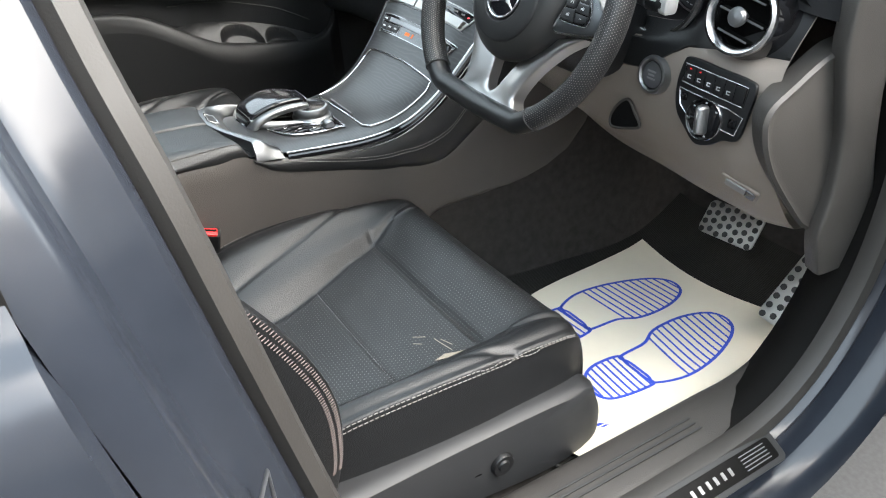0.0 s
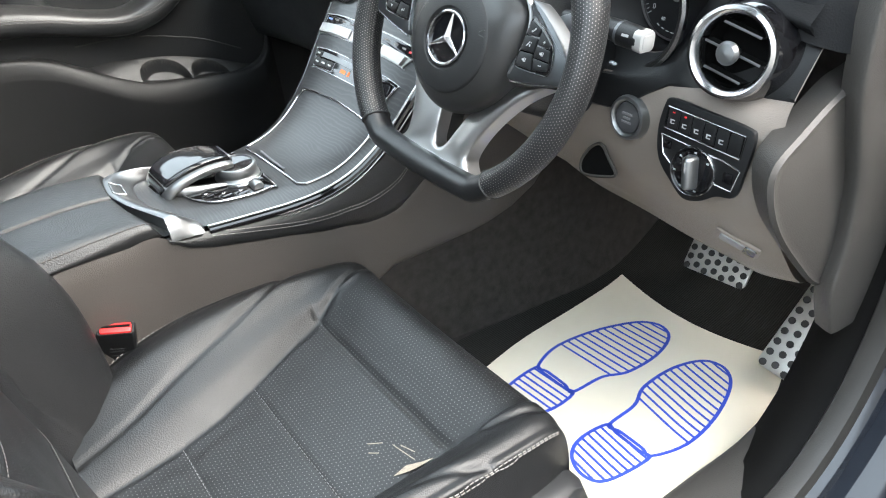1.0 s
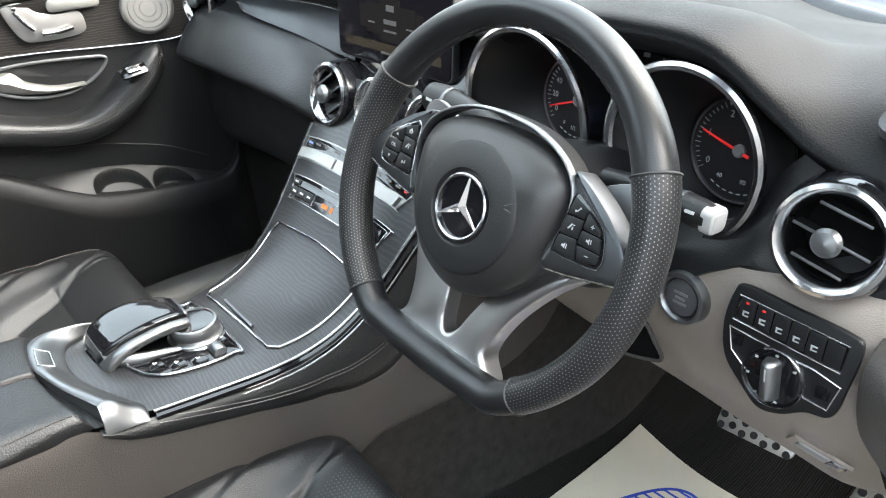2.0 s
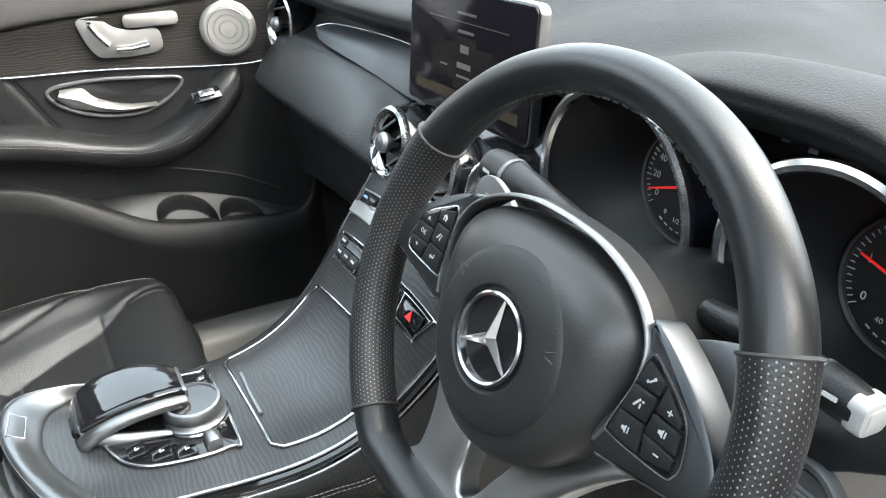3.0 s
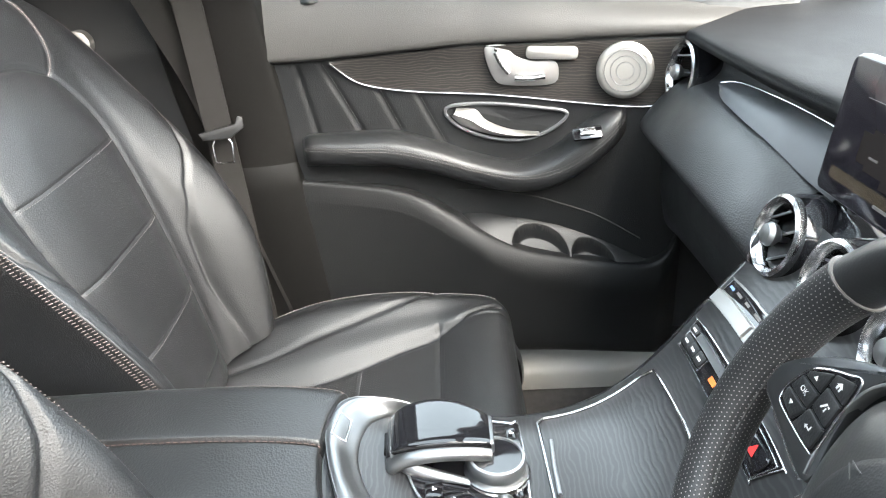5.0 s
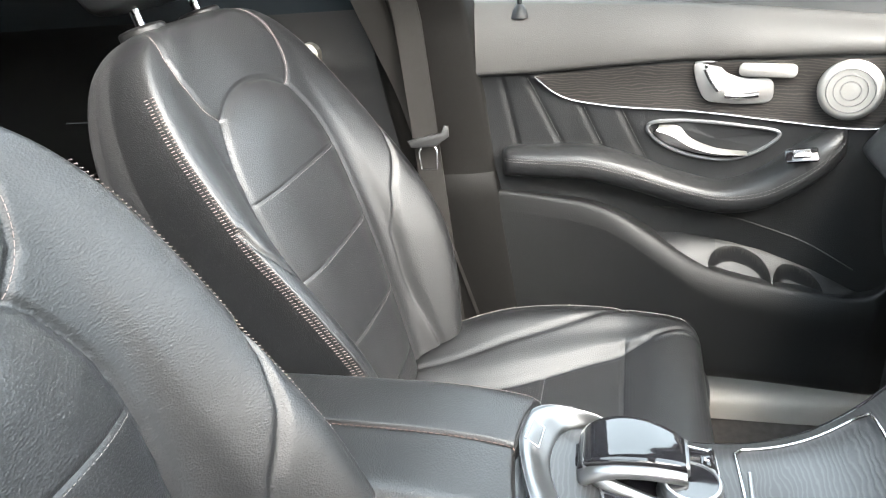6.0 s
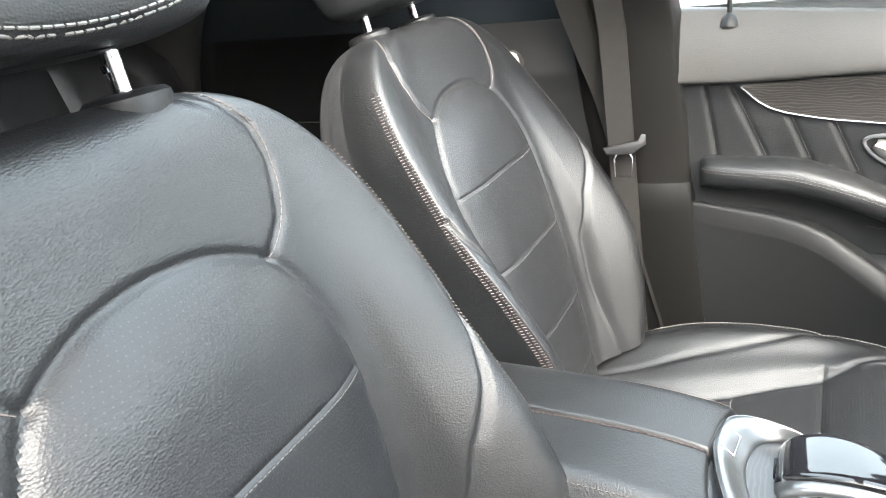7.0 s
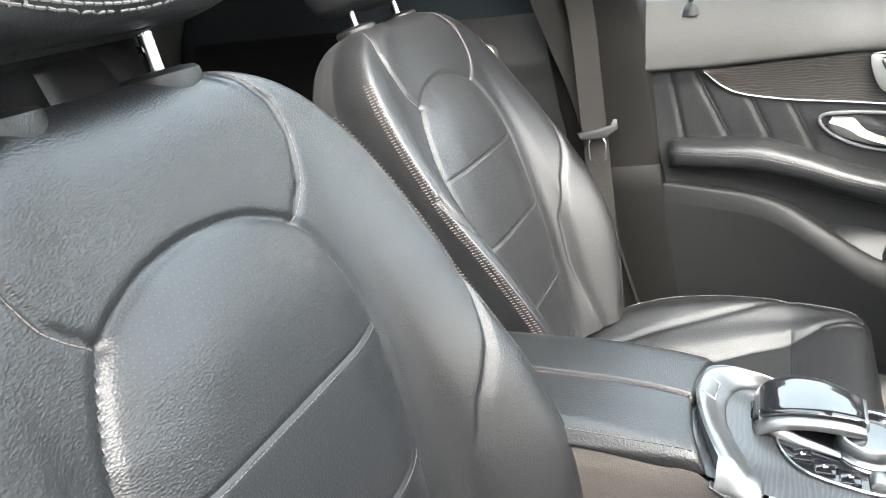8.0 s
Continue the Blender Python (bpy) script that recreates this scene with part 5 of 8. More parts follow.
for s in (-1, 1):
    wing = [(0.086, 0.062), (0.104, 0.056), (0.130, 0.040), (0.150, 0.022), (0.160, 0.006), (0.158, -0.006), (0.146, -0.011), (0.112, -0.018), (0.088, -0.022), (0.082, -0.012), (0.090, 0.015), (0.092, 0.044)]
    bm = bmesh.new()
    prism(bm, [(s * x, y) for x, y in curve(wing, 60, closed=True)], 0.026, Matrix.Translation((0, 0, -0.022)), 0.0035)
    sp = part("spoke", bm, SPOKE_SILVER, wheel, "satin silver spoke")
    edge = [(0.0, 0.0835), (0.030, 0.0815), (0.056, 0.0745), (0.077, 0.063), (0.0905, 0.047), (0.0945, 0.026), (0.0915, 0.002), (0.086, -0.016)]
    path = curve(edge, 60)
    rows = []
    for k, (x, y) in enumerate(path):
        w = 0.0017 + 0.0005 * math.sin(math.pi * k / 59)
        t = path[min(k + 1, 59)] - path[max(k - 1, 0)]
        nx, ny = -t[1] / np.linalg.norm(t), t[0] / np.linalg.norm(t)
        rows.append([(s * (x + nx * q * w), y + ny * q * w, z) for q, z in ((1.0, -0.001), (1.0, 0.001), (0.6, 0.0042), (0.0, 0.0056), (-0.7, 0.0046), (-1.0, 0.0), (-1.0, -0.003))])
    bm = bmesh.new()
    sheet(bm, [curve(r, 14) for r in rows])
    part("spoke_edge", bm, EDGE_SILVER, sp, "silver edge strip round the airbag")
    bm = bmesh.new()
    sheet(bm, [[(r[0][0], r[0][1], z) for z in (-0.001, -0.008, -0.022)] for r in rows])
    part("spoke_wall", bm, PLASTIC, sp, "black wall below the strip")
    bm = bmesh.new()
    tube(bm, [Vector((s * x, y, 0.0015)) for x, y in curve([(0.160, 0.004), (0.156, -0.007), (0.143, -0.0115), (0.112, -0.0185), (0.089, -0.0225)], 24)], 0.0012, 6)
    part("bright_edge", bm, CHROME, sp)
    pad = [(0.0965, 0.0455), (0.108, 0.0425), (0.130, 0.0285), (0.1385, 0.010), (0.138, 0.0), (0.131, -0.0042), (0.096, -0.0058), (0.0905, -0.002), (0.0935, 0.020)]
    loop = curve(pad, 50, closed=True)
    bm = bmesh.new()
    prism(bm, [(s * x, y) for x, y in loop], 0.0052, Matrix.Translation((0, 0, 0.0005)), 0.0008)
    padp = part("button_pad", bm, GLOSS, sp, "gloss black key surround")
    bm = bmesh.new()
    tube(bm, [Vector((s * x, y, 0.0050)) for x, y in loop], 0.0008, 6, closed=True)
    part("pad_edge", bm, CHROME, padp)
    places = (((0.0975, 0.0435), (0.1125, 0.0380), (0.1120, 0.0300), (0.0952, 0.0290)), ((0.0952, 0.0278), (0.1118, 0.0288), (0.1118, 0.0135), (0.0940, 0.0120)), ((0.0938, 0.0108), (0.1118, 0.0122), (0.1150, -0.0038), (0.0925, -0.0038)),
              ((0.1140, 0.0370), (0.1300, 0.0265), (0.1305, 0.0225), (0.1135, 0.0225)), ((0.1132, 0.0213), (0.1322, 0.0213), (0.1350, 0.0100), (0.1132, 0.0100)), ((0.1132, 0.0088), (0.1355, 0.0088), (0.1355, 0.0010), (0.1180, -0.0030)))
    for (a, b, c, d), sign in zip(places, KEY_SIGNS[s]):
        quad = [np.array(p) for p in (a, b, c, d)]
        mid = sum(quad) / 4
        outl = []
        for i in range(4):
            p, q, r = quad[i - 1], quad[i], quad[(i + 1) % 4]
            for f in (0.82, 0.95):
                outl.append(p + (q - p) * f)
            outl.append(q + (p - q) * 0.02 + (r - q) * 0.02 + (mid - q) * 0.05)
            for f in (0.05, 0.18):
                outl.append(q + (r - q) * f)
        bm = bmesh.new()
        prism(bm, [(s * p[0], p[1]) for p in outl], 0.0070, Matrix.Translation((0, 0, 0.0005)), 0.0009)
        kb = part("key", bm, PLASTIC, padp)
        key_symbol(sign, kb, Matrix.Translation((s * mid[0], mid[1], 0.0076)) @ Matrix.Rotation(radians(4 * s), 4, "Z"))
# lower spoke: a broad silver yoke with an opening in its middle
inside = curve([(-0.060, -0.030), (-0.024, -0.070), (-0.015, -0.100), (-0.010, -0.122), (0.0, -0.131), (0.010, -0.122), (0.020, -0.098), (0.034, -0.072), (0.078, -0.030)], 80)
outside = curve([(-0.122, -0.018), (-0.090, -0.046), (-0.066, -0.092), (-0.060, -0.130), (-0.070, -0.151), (0.0, -0.160), (0.064, -0.151), (0.050, -0.126), (0.063, -0.086), (0.092, -0.044), (0.122, -0.018)], 80)
rows = []
for k in range(80):
    a, b = inside[k], outside[k]
    f = abs(k - 39.5) / 39.5
    z = -0.010 - 0.012 * f ** 1.5
    rows.append(curve([(*(a + (b - a) * q), z + dz) for q, dz in ((0.0, -0.022), (0.0, -0.006), (0.05, -0.0015), (0.30, 0.0), (0.70, 0.003), (0.94, 0.001), (1.0, -0.004), (1.0, -0.022))], 22))
bm = bmesh.new()
sheet(bm, rows)
part("lower_spoke", bm, ARM_SILVER, wheel, "brushed silver lower spoke with an opening")
bm = bmesh.new()
lathe(bm, [(0.062, -0.030), (0.058, -0.05), (0.062, -0.09), (0.074, -0.12), (0.080, -0.19)], 40)
part("column_shroud", bm, PLASTIC, wheel)
for s in (-1, 1):
    bm = bmesh.new()
    prism(bm, [(s * x, y) for x, y in curve([(0.080, 0.045), (0.118, 0.066), (0.140, 0.064), (0.142, 0.044), (0.115, 0.012), (0.080, 0.005)], 30, closed=True)], 0.006, Matrix.Translation((0, 0, -0.047)), 0.002)
    pdl = part("shift_paddle", bm, GREY_TRIM, wheel, "satin grey shift paddle")
    bm = bmesh.new()
    flat_quad(bm, Matrix.Translation((s * 0.126, 0.053, -0.041)), 0.008, 0.0012)
    part("symbol", bm, WHITE, pdl)

# stalks
for name, pts, label in (("wiper_stalk", ((0.30, 0.0, 1.135), (0.235, -0.004, 1.142), (0.168, -0.006, 1.143)), "black column stalk with grey end on the passenger side"),
                         ("selector_stalk", ((0.42, 0.02, 1.12), (0.48, 0.02, 1.122), (0.545, 0.016, 1.118)), "black column stalk with pale grey tip")):
    st = thing(name, label, "column stalk")
    P = [Vector(p) for p in pts]
    fat = 1.3 if name == "wiper_stalk" else 1.0
    bm = bmesh.new()
    tube(bm, curve([P[0], P[1], P[1].lerp(P[2], 0.55)], 12), [fat * (0.010 + 0.004 * k / 11) for k in range(12)], 14)
    part("lever", bm, PLASTIC, st)
    bm = bmesh.new()
    tube(bm, [P[1].lerp(P[2], 0.50), P[1].lerp(P[2], 0.56)], 0.0148 * fat, 16)
    part("collar", bm, GREY_TRIM, st)
    bm = bmesh.new()
    tube(bm, [P[1].lerp(P[2], 0.56), P[1].lerp(P[2], 0.8), P[2], P[2].lerp(P[1], -0.06)], [0.0145 * fat, 0.0145 * fat, 0.013 * fat, 0.009 * fat], 16)
    part("end_knob", bm, PLASTIC, st)
    if name == "selector_stalk":
        bm = bmesh.new()
        tm = facing(P[2].lerp(P[1], 0.05), (P[2] - P[1]).normalized())
        prism(bm, rounded(0.0245, 0.0245, 0.007), 0.012, tm, 0.003)
        prism(bm, rounded(0.0165, 0.0165, 0.004), 0.0128, tm, 0.001)
        part("end_cap", bm, mat("pale_stalk_tip", (0.34, 0.335, 0.325), 0.4), st, "pale grey tip")
    bm = bmesh.new()
    flat_quad(bm, facing(P[1].lerp(P[2], 0.78) + Vector((0, -0.0138 * fat, 0.0045 * fat)), (0, -0.95, 0.3)), 0.010, 0.003)
    part("symbol", bm, WHITE, st)


# ---- centre console ----
console = thing("centre_console", "dark open-pore wood centre console with chrome edging", "centre console", kind="structure")
CY = (-0.475, -0.42, -0.36, -0.30, -0.25, -0.20, -0.155, -0.115, -0.08, -0.045, -0.015, 0.012, 0.03, 0.048)
CZ = (0.890, 0.880, 0.870, 0.862, 0.857, 0.859, 0.871, 0.894, 0.924, 0.962, 0.995, 1.025, 1.05, 1.088)
CW = (0.092, 0.095, 0.098, 0.102, 0.106, 0.112, 0.118, 0.124, 0.130, 0.137, 0.143, 0.147, 0.150, 0.152)


SPINE = np.array(curve(list(zip(CY, CZ, CW)), 240))


def console_z(y):
    return float(np.interp(y, SPINE[:, 0], SPINE[:, 1]))


def console_w(y):
    return float(np.interp(y, SPINE[:, 0], SPINE[:, 2]))


def on_console(x, y, lift=0.0):
    e = 0.006
    n = Vector((0, -(console_z(y + e) - console_z(y - e)) / (2 * e), 1)).normalized()
    return Vector((x, y, console_z(y) - 0.010 * (x / console_w(y)) ** 4)) + n * lift


ys = curve([(y,) for y in CY], 70)
ctrl = [[on_console(k * console_w(float(y[0])), float(y[0])) for k in np.linspace(-1, 1, 31)] for y in ys]
bm = bmesh.new()
sheet(bm, ctrl)
part("top_panel", bm, WOOD, console, "dark open-pore ash with pale grain")


def pad_f(y):
    """How far the padded side reaches down, as a share of its full section."""
    return float(np.interp(y, (-0.445, -0.428, -0.414, -0.381, -0.345, -0.267, -0.178, -0.089, 0.02), (0.02, 0.17, 0.36, 0.52, 0.61, 0.81, 1.23, 2.1, 2.6)))


for s in (-1, 1):
    e0 = [Vector((s * console_w(float(y[0])), float(y[0]), console_z(float(y[0])) - 0.010)) for y in ys]
    for k, (dx, dz, r, matl, nm) in enumerate(((0.002, -0.001, 0.0022, CHROME, "upper_chrome_strip"), (0.004, -0.009, 0.0055, GLOSS, "gloss_strip"), (0.008, -0.0175, 0.0018, CHROME, "lower_chrome_strip"))):
        if s < 0 and k == 0:
            continue
        bm = bmesh.new()
        tube(bm, [p + Vector((s * dx, 0, dz)) for p in e0[9:-10]], r, 8)
        part(nm, bm, matl, console)
    # padded side, then the plain side below it
    sec = [(0.004, -0.014), (0.010, -0.022), (0.0135, -0.036), (0.0135, -0.052), (0.011, -0.061), (0.006, -0.066)]
    rows = [[(p.x + s * dx, p.y, p.z + dz * pad_f(p.y)) for dx, dz in sec] for p in e0 if p.y > -0.442]
    bm = bmesh.new()
    sheet(bm, rows)
    part("side_pad", bm, LEATHER_SIDE, console, "stitched black leather side pad")
    for off in (0.0, 0.0055):
        line = []
        for r in rows:
            if -0.385 < r[0][1] < -0.02:
                Q = np.array(r)[::-1]
                z = console_z(r[0][1]) - 0.010 - off - float(np.interp(r[0][1], (-0.385, -0.341, -0.264, -0.176, -0.085), (0.006, 0.014, 0.028, 0.044, 0.080)))
                line.append(Vector((s * float(np.interp(z, Q[:, 2], np.abs(Q[:, 0]))) + s * 0.0008, r[0][1], z)))
        bm = bmesh.new()
        stitches(bm, line, 0.004, 0.0016, 0.0005, up=(s, 0, 0.2))
        part("stitching", bm, THREAD, console, "pale stitching")
    rows = []
    for p in e0:
        zb = p.z - 0.064 * pad_f(p.y)
        low = float(np.interp(p.y, (-0.5, -0.2, -0.1, -0.04, 0.04), (0.50, 0.60, 0.655, 0.662, 0.672)))
        q = [(p.x + s * 0.004, p.y, zb + 0.002), (p.x + s * 0.009, p.y, zb - 0.004), (p.x + s * 0.009, p.y, zb * 0.7 + low * 0.3), (p.x + s * 0.006, p.y, zb * 0.35 + low * 0.65), (p.x + s * 0.003, p.y, low + 0.01), (p.x - s * 0.004, p.y, low)]
        rows.append(curve(q, 16))
    for yb, low in ((0.09, 0.680), (0.14, 0.692), (0.19, 0.715), (0.23, 0.76), (0.26, 0.84)):
        w = 0.160 + 0.06 * (yb - 0.08)
        rows.append(curve([(s * w, yb, 1.0), (s * w, yb, 0.95), (s * w, yb, low * 0.4 + 0.55), (s * w, yb, low * 0.6 + 0.36), (s * w, yb, low + 0.01), (s * (w - 0.006), yb, low)], 16))
    rows = [curve([(s * 0.092, yb, zt), (s * 0.1035, yb, zt - 0.005), (s * 0.1045, yb, 0.80), (s * 0.099, yb, 0.70), (s * 0.094, yb, 0.58), (s * 0.090, yb, 0.50)], 16) for yb, zt in ((-0.95, 0.892), (-0.7, 0.890), (-0.56, 0.886), (-0.50, 0.880))] + rows[2:]
    bm = bmesh.new()
    sheet(bm, rows)
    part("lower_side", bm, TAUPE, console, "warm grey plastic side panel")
# horseshoe band in silver in front of the armrest
outer = curve([(-0.104, -0.372), (-0.1035, -0.400), (-0.097, -0.436), (-0.074, -0.455), (-0.036, -0.4595), (0.004, -0.453), (0.042, -0.443), (0.070, -0.434), (0.088, -0.428)], 60)
inner = curve([(-0.100, -0.368), (-0.094, -0.394), (-0.076, -0.414), (-0.046, -0.424), (-0.012, -0.4255), (0.020, -0.418), (0.048, -0.406), (0.070, -0.395), (0.086, -0.385)], 60)
bm = bmesh.new()
rows = []
for k in range(60):
    o, i_ = outer[k], inner[k]
    f = max(0.0, 0.35 - k / 59) / 0.35
    zo, zi = 0.899 - 0.024 * f ** 1.5 - 0.003 * max(0.0, (k - 45) / 14), console_z(float(i_[1])) - 0.010 * abs(i_[0] / 0.1) ** 4 + 0.0015
    at = lambda g: o * (1 - g) + i_ * g
    rows.append(curve([(*at(0.0), zo - 0.034), (*at(0.0), zo - 0.004), (*at(0.05), zo - 0.0008), (*at(0.22), zo), (*at(0.42), zo * 0.84 + zi * 0.16), (*at(0.72), zo * 0.36 + zi * 0.64), (*at(1.0), zi), (*at(1.06), zi - 0.006)], 20))
last = np.array(rows[-1])
for w, dx in ((0.10, 0.005), (0.28, 0.0095), (0.55, 0.014), (0.80, 0.0175), (0.95, 0.019), (1.0, 0.0193)):
    g = np.clip((last[:, 1] + 0.428) / 0.043, 0, 1)
    zb = 0.8655 - 0.006 * g
    rows.append([(p[0] + dx + 0.003 * gg, p[1] - 0.004 * w, p[2] + (min(z, p[2]) - p[2]) * w) for p, z, gg in zip(last, zb, g)])
sheet(bm, rows)
band = part("silver_band", bm, BAND_SILVER, console, "satin silver horseshoe band")
bm = bmesh.new()
tube(bm, [(x, y, z) for x, y, z in ((-0.066, -0.4475, 0.8992), (-0.030, -0.4525, 0.8998), (-0.024, -0.4375, 0.8935), (-0.058, -0.4345, 0.8925))], 0.0008, 6, closed=True)
part("band_mark", bm, CHROME, band)

# lid over the front tray: chrome outline and a handle strip
out = [(-0.092, -0.222), (-0.096, -0.18), (-0.102, -0.14), (-0.107, -0.108), (-0.102, -0.096), (0.0, -0.092), (0.102, -0.096), (0.107, -0.108), (0.102, -0.14), (0.096, -0.18), (0.088, -0.216), (0.078, -0.226), (-0.082, -0.230)]
pts = []
for i in range(len(out)):
    a, b = np.array(out[i]), np.array(out[(i + 1) % len(out)])
    pts += [a + (b - a) * k / 6 for k in range(6)]
bm = bmesh.new()
tube(bm, [on_console(p[0], p[1], 0.0012) for p in pts], 0.0019, 8, closed=True)
part("lid_edge", bm, CHROME, console, "chrome outline of the tray lid")
bm = bmesh.new()
tube(bm, [on_console(x, y, 0.0022) for x, y in ((-0.049, -0.219), (-0.009, -0.221), (0.031, -0.221))], 0.0022, 8, flat=0.8)
part("lid_handle", bm, SILVER, console)

# touch controller, rotary knob and buttons
pod = thing("touch_controller", "gloss black touchpad with silver wrist rest and rotary knob", "console controller")
out = curve([(-0.084, -0.262), (-0.088, -0.30), (-0.078, -0.350), (-0.040, -0.376), (0.018, -0.370), (0.052, -0.348), (0.063, -0.30), (0.062, -0.262), (0.054, -0.252), (-0.076, -0.252)], 70, closed=True)
bm = bmesh.new()
sheet(bm, [[on_console(p[0] * k - 0.015 * (1 - k), p[1] * k - 0.31 * (1 - k), h) for p in out] for k, h in ((1.0, 0.0), (0.995, 0.002), (0.96, 0.0026), (0.5, 0.0026), (0.01, 0.0026))], close_u=True)
part("base", bm, GLOSS, pod, "gloss black button base")
bm = bmesh.new()
tube(bm, [on_console(p[0], p[1], 0.0022) for p in out], 0.0017, 8, closed=True)
part("base_edge", bm, CHROME, pod)
km = facing(on_console(-0.002, -0.283, 0.0026), (0, 0.05, 1), (0, 1, 0))
bm = bmesh.new()
lathe(bm, [(0.0335, 0.0), (0.0335, 0.003), (0.031, 0.0045), (0.0295, 0.008), (0.0305, 0.0105), (0.0308, 0.0185), (0.0290, 0.0215), (0.0262, 0.0222), (0.0255, 0.0205)], 64, km)
knob = part("rotary_knob", bm, SILVER, pod, "satin silver rotary knob")
bm = bmesh.new()
lathe(bm, [(0.0, 0.0198), (0.020, 0.0202), (0.0257, 0.0206)], 40, km)
part("knob_top", bm, GLOSS, knob, "gloss black knob top")
bm = bmesh.new()
lathe(bm, [(0.0345, 0.0), (0.0350, 0.0022), (0.0365, 0.0)], 56, km)
part("knob_ring", bm, CHROME, knob)
# hand rest: a long humped pad with blunt ends that overhangs the knob
ctrl_t = []
for y, zt, w, c in ((-0.397, 0.876, 0.020, -0.037), (-0.394, 0.886, 0.027, -0.037), (-0.381, 0.897, 0.034, -0.037), (-0.356, 0.904, 0.037, -0.037), (-0.326, 0.905, 0.035, -0.035), (-0.300, 0.901, 0.029, -0.031), (-0.286, 0.896, 0.023, -0.028)):
    ctrl_t.append([(c - w, y, zt - 0.007), (c - w * 0.95, y, zt + 0.0002), (c - w * 0.5, y, zt + 0.0014), (c, y, zt + 0.0016), (c + w * 0.5, y, zt + 0.0014), (c + w * 0.95, y, zt + 0.0002), (c + w, y, zt - 0.007)])
bm = bmesh.new()
rows = patch(ctrl_t, 28, 36)
sheet(bm, rows)
rest = part("touchpad", bm, GLOSS, pod, "gloss black curved touchpad")
# the seam between the pad's glass and its rear cap
bm = bmesh.new()
tube(bm, [p + np.array((0, 0, 0.0002)) for p in rows[8]], 0.0005, 5)
part("touchpad_seam", bm, RUBBER, rest)
# closed underside of the pad
bm = bmesh.new()
sheet(bm, [[p - np.array((0, 0, 0.001)) for p in (r[0], r[7] - np.array((0, 0, 0.008)), r[14] - np.array((0, 0, 0.010)), r[20] - np.array((0, 0, 0.008)), r[-1])] for r in rows])
part("underside", bm, PLASTIC, rest)
for s in (1, -1):
    side = [np.array(r[-1] if s > 0 else r[0]) for r in rows]
    # upper blade along the pad's edge, broad at the heel and thin at the nose
    bm = bmesh.new()
    ctrl = []
    for k, p in enumerate(side):
        f = k / 35
        d = 0.009 + 0.008 * math.exp(-((f - 0.10) / 0.25) ** 2)
        h = 0.013 + 0.013 * math.exp(-(f / 0.28) ** 2)
        ctrl.append([(p[0] - s * 0.001, p[1], p[2] + 0.0015), (p[0] + s * d * 0.7, p[1], p[2] - 0.0005), (p[0] + s * d, p[1], p[2] - h * 0.4), (p[0] + s * d * 0.75, p[1], p[2] - h * 0.85), (p[0] - s * 0.004, p[1], p[2] - h)])
    sheet(bm, patch(ctrl, 14, 36))
    part("side_arm", bm, BAND_SILVER, rest, "satin silver side arm")
    # lower blade from the heel forward and down to the base
    P = curve([(side[1][0] + s * 0.006, -0.390, 0.884), (side[6][0] + s * 0.012, -0.372, 0.880), (side[10][0] + s * 0.014, -0.352, 0.876), (side[14][0] + s * 0.015, -0.330, 0.8725), (side[18][0] + s * 0.018, -0.310, 0.8695)], 24)
    rows2 = []
    for k, p in enumerate(P):
        f = k / 23
        w, h = 0.008 - 0.004 * f, 0.013 * (1 - f) + 0.003
        rows2.append(curve([(p[0] - s * w, p[1], p[2] + h * 0.3), (p[0] - s * w * 0.2, p[1], p[2] + h * 0.55), (p[0] + s * w * 0.8, p[1], p[2] + h * 0.1), (p[0] + s * w, p[1], p[2] - h * 0.55), (p[0] - s * w * 0.3, p[1], p[2] - h)], 12))
    bm = bmesh.new()
    sheet(bm, rows2)
    part("foot", bm, BAND_SILVER, rest, "satin silver foot of the arm")
bm = bmesh.new()
front = [np.array(p) for p in rows[-1]]
sheet(bm, [[(p[0], p[1] + dy, p[2] + dz) for p in front] for dy, dz in ((-0.001, 0.0008), (0.002, -0.0003), (0.003, -0.0022), (0.0015, -0.0045), (-0.004, -0.006))])
part("nose_edge", bm, BAND_SILVER, rest)
bm = bmesh.new()
rear_r = [np.array(p) for p in rows[0]]
sheet(bm, [[(p[0], p[1] + dy, p[2] * (1 - f) + 0.872 * f) for p in rear_r] for dy, f in ((0.0, 0.0), (-0.003, 0.3), (-0.002, 0.7), (0.004, 1.0))])
part("rear_cap", bm, GLOSS, rest)
bm = bmesh.new()
box(bm, (-0.037, -0.362, 0.876), (0.040, 0.036, 0.030), 0.006)
part("neck", bm, GLOSS, rest)
for x, y, w, h in ((0.029, -0.347, 0.021, 0.018), (0.042, -0.326, 0.022, 0.020), (0.049, -0.303, 0.022, 0.020), (-0.062, -0.262, 0.018, 0.010), (0.026, -0.262, 0.016, 0.009)):
    bm = bmesh.new()
    prism(bm, rounded(w, h, 0.002), 0.0022, facing(on_console(x, y, 0.0026), (0, 0, 1), (0, 1, 0)), 0.0008)
    kb = part("key", bm, GLOSS, pod)
    bm = bmesh.new()
    sm = facing(on_console(x, y, 0.0050), (0, 0, 1), (0, 1, 0))
    flat_quad(bm, sm, 0.0052, 0.0016, 0, -0.001)
    flat_quad(bm, sm, 0.0020, 0.0026, 0.0008, 0.0014)
    part("symbol", bm, WHITE, kb)
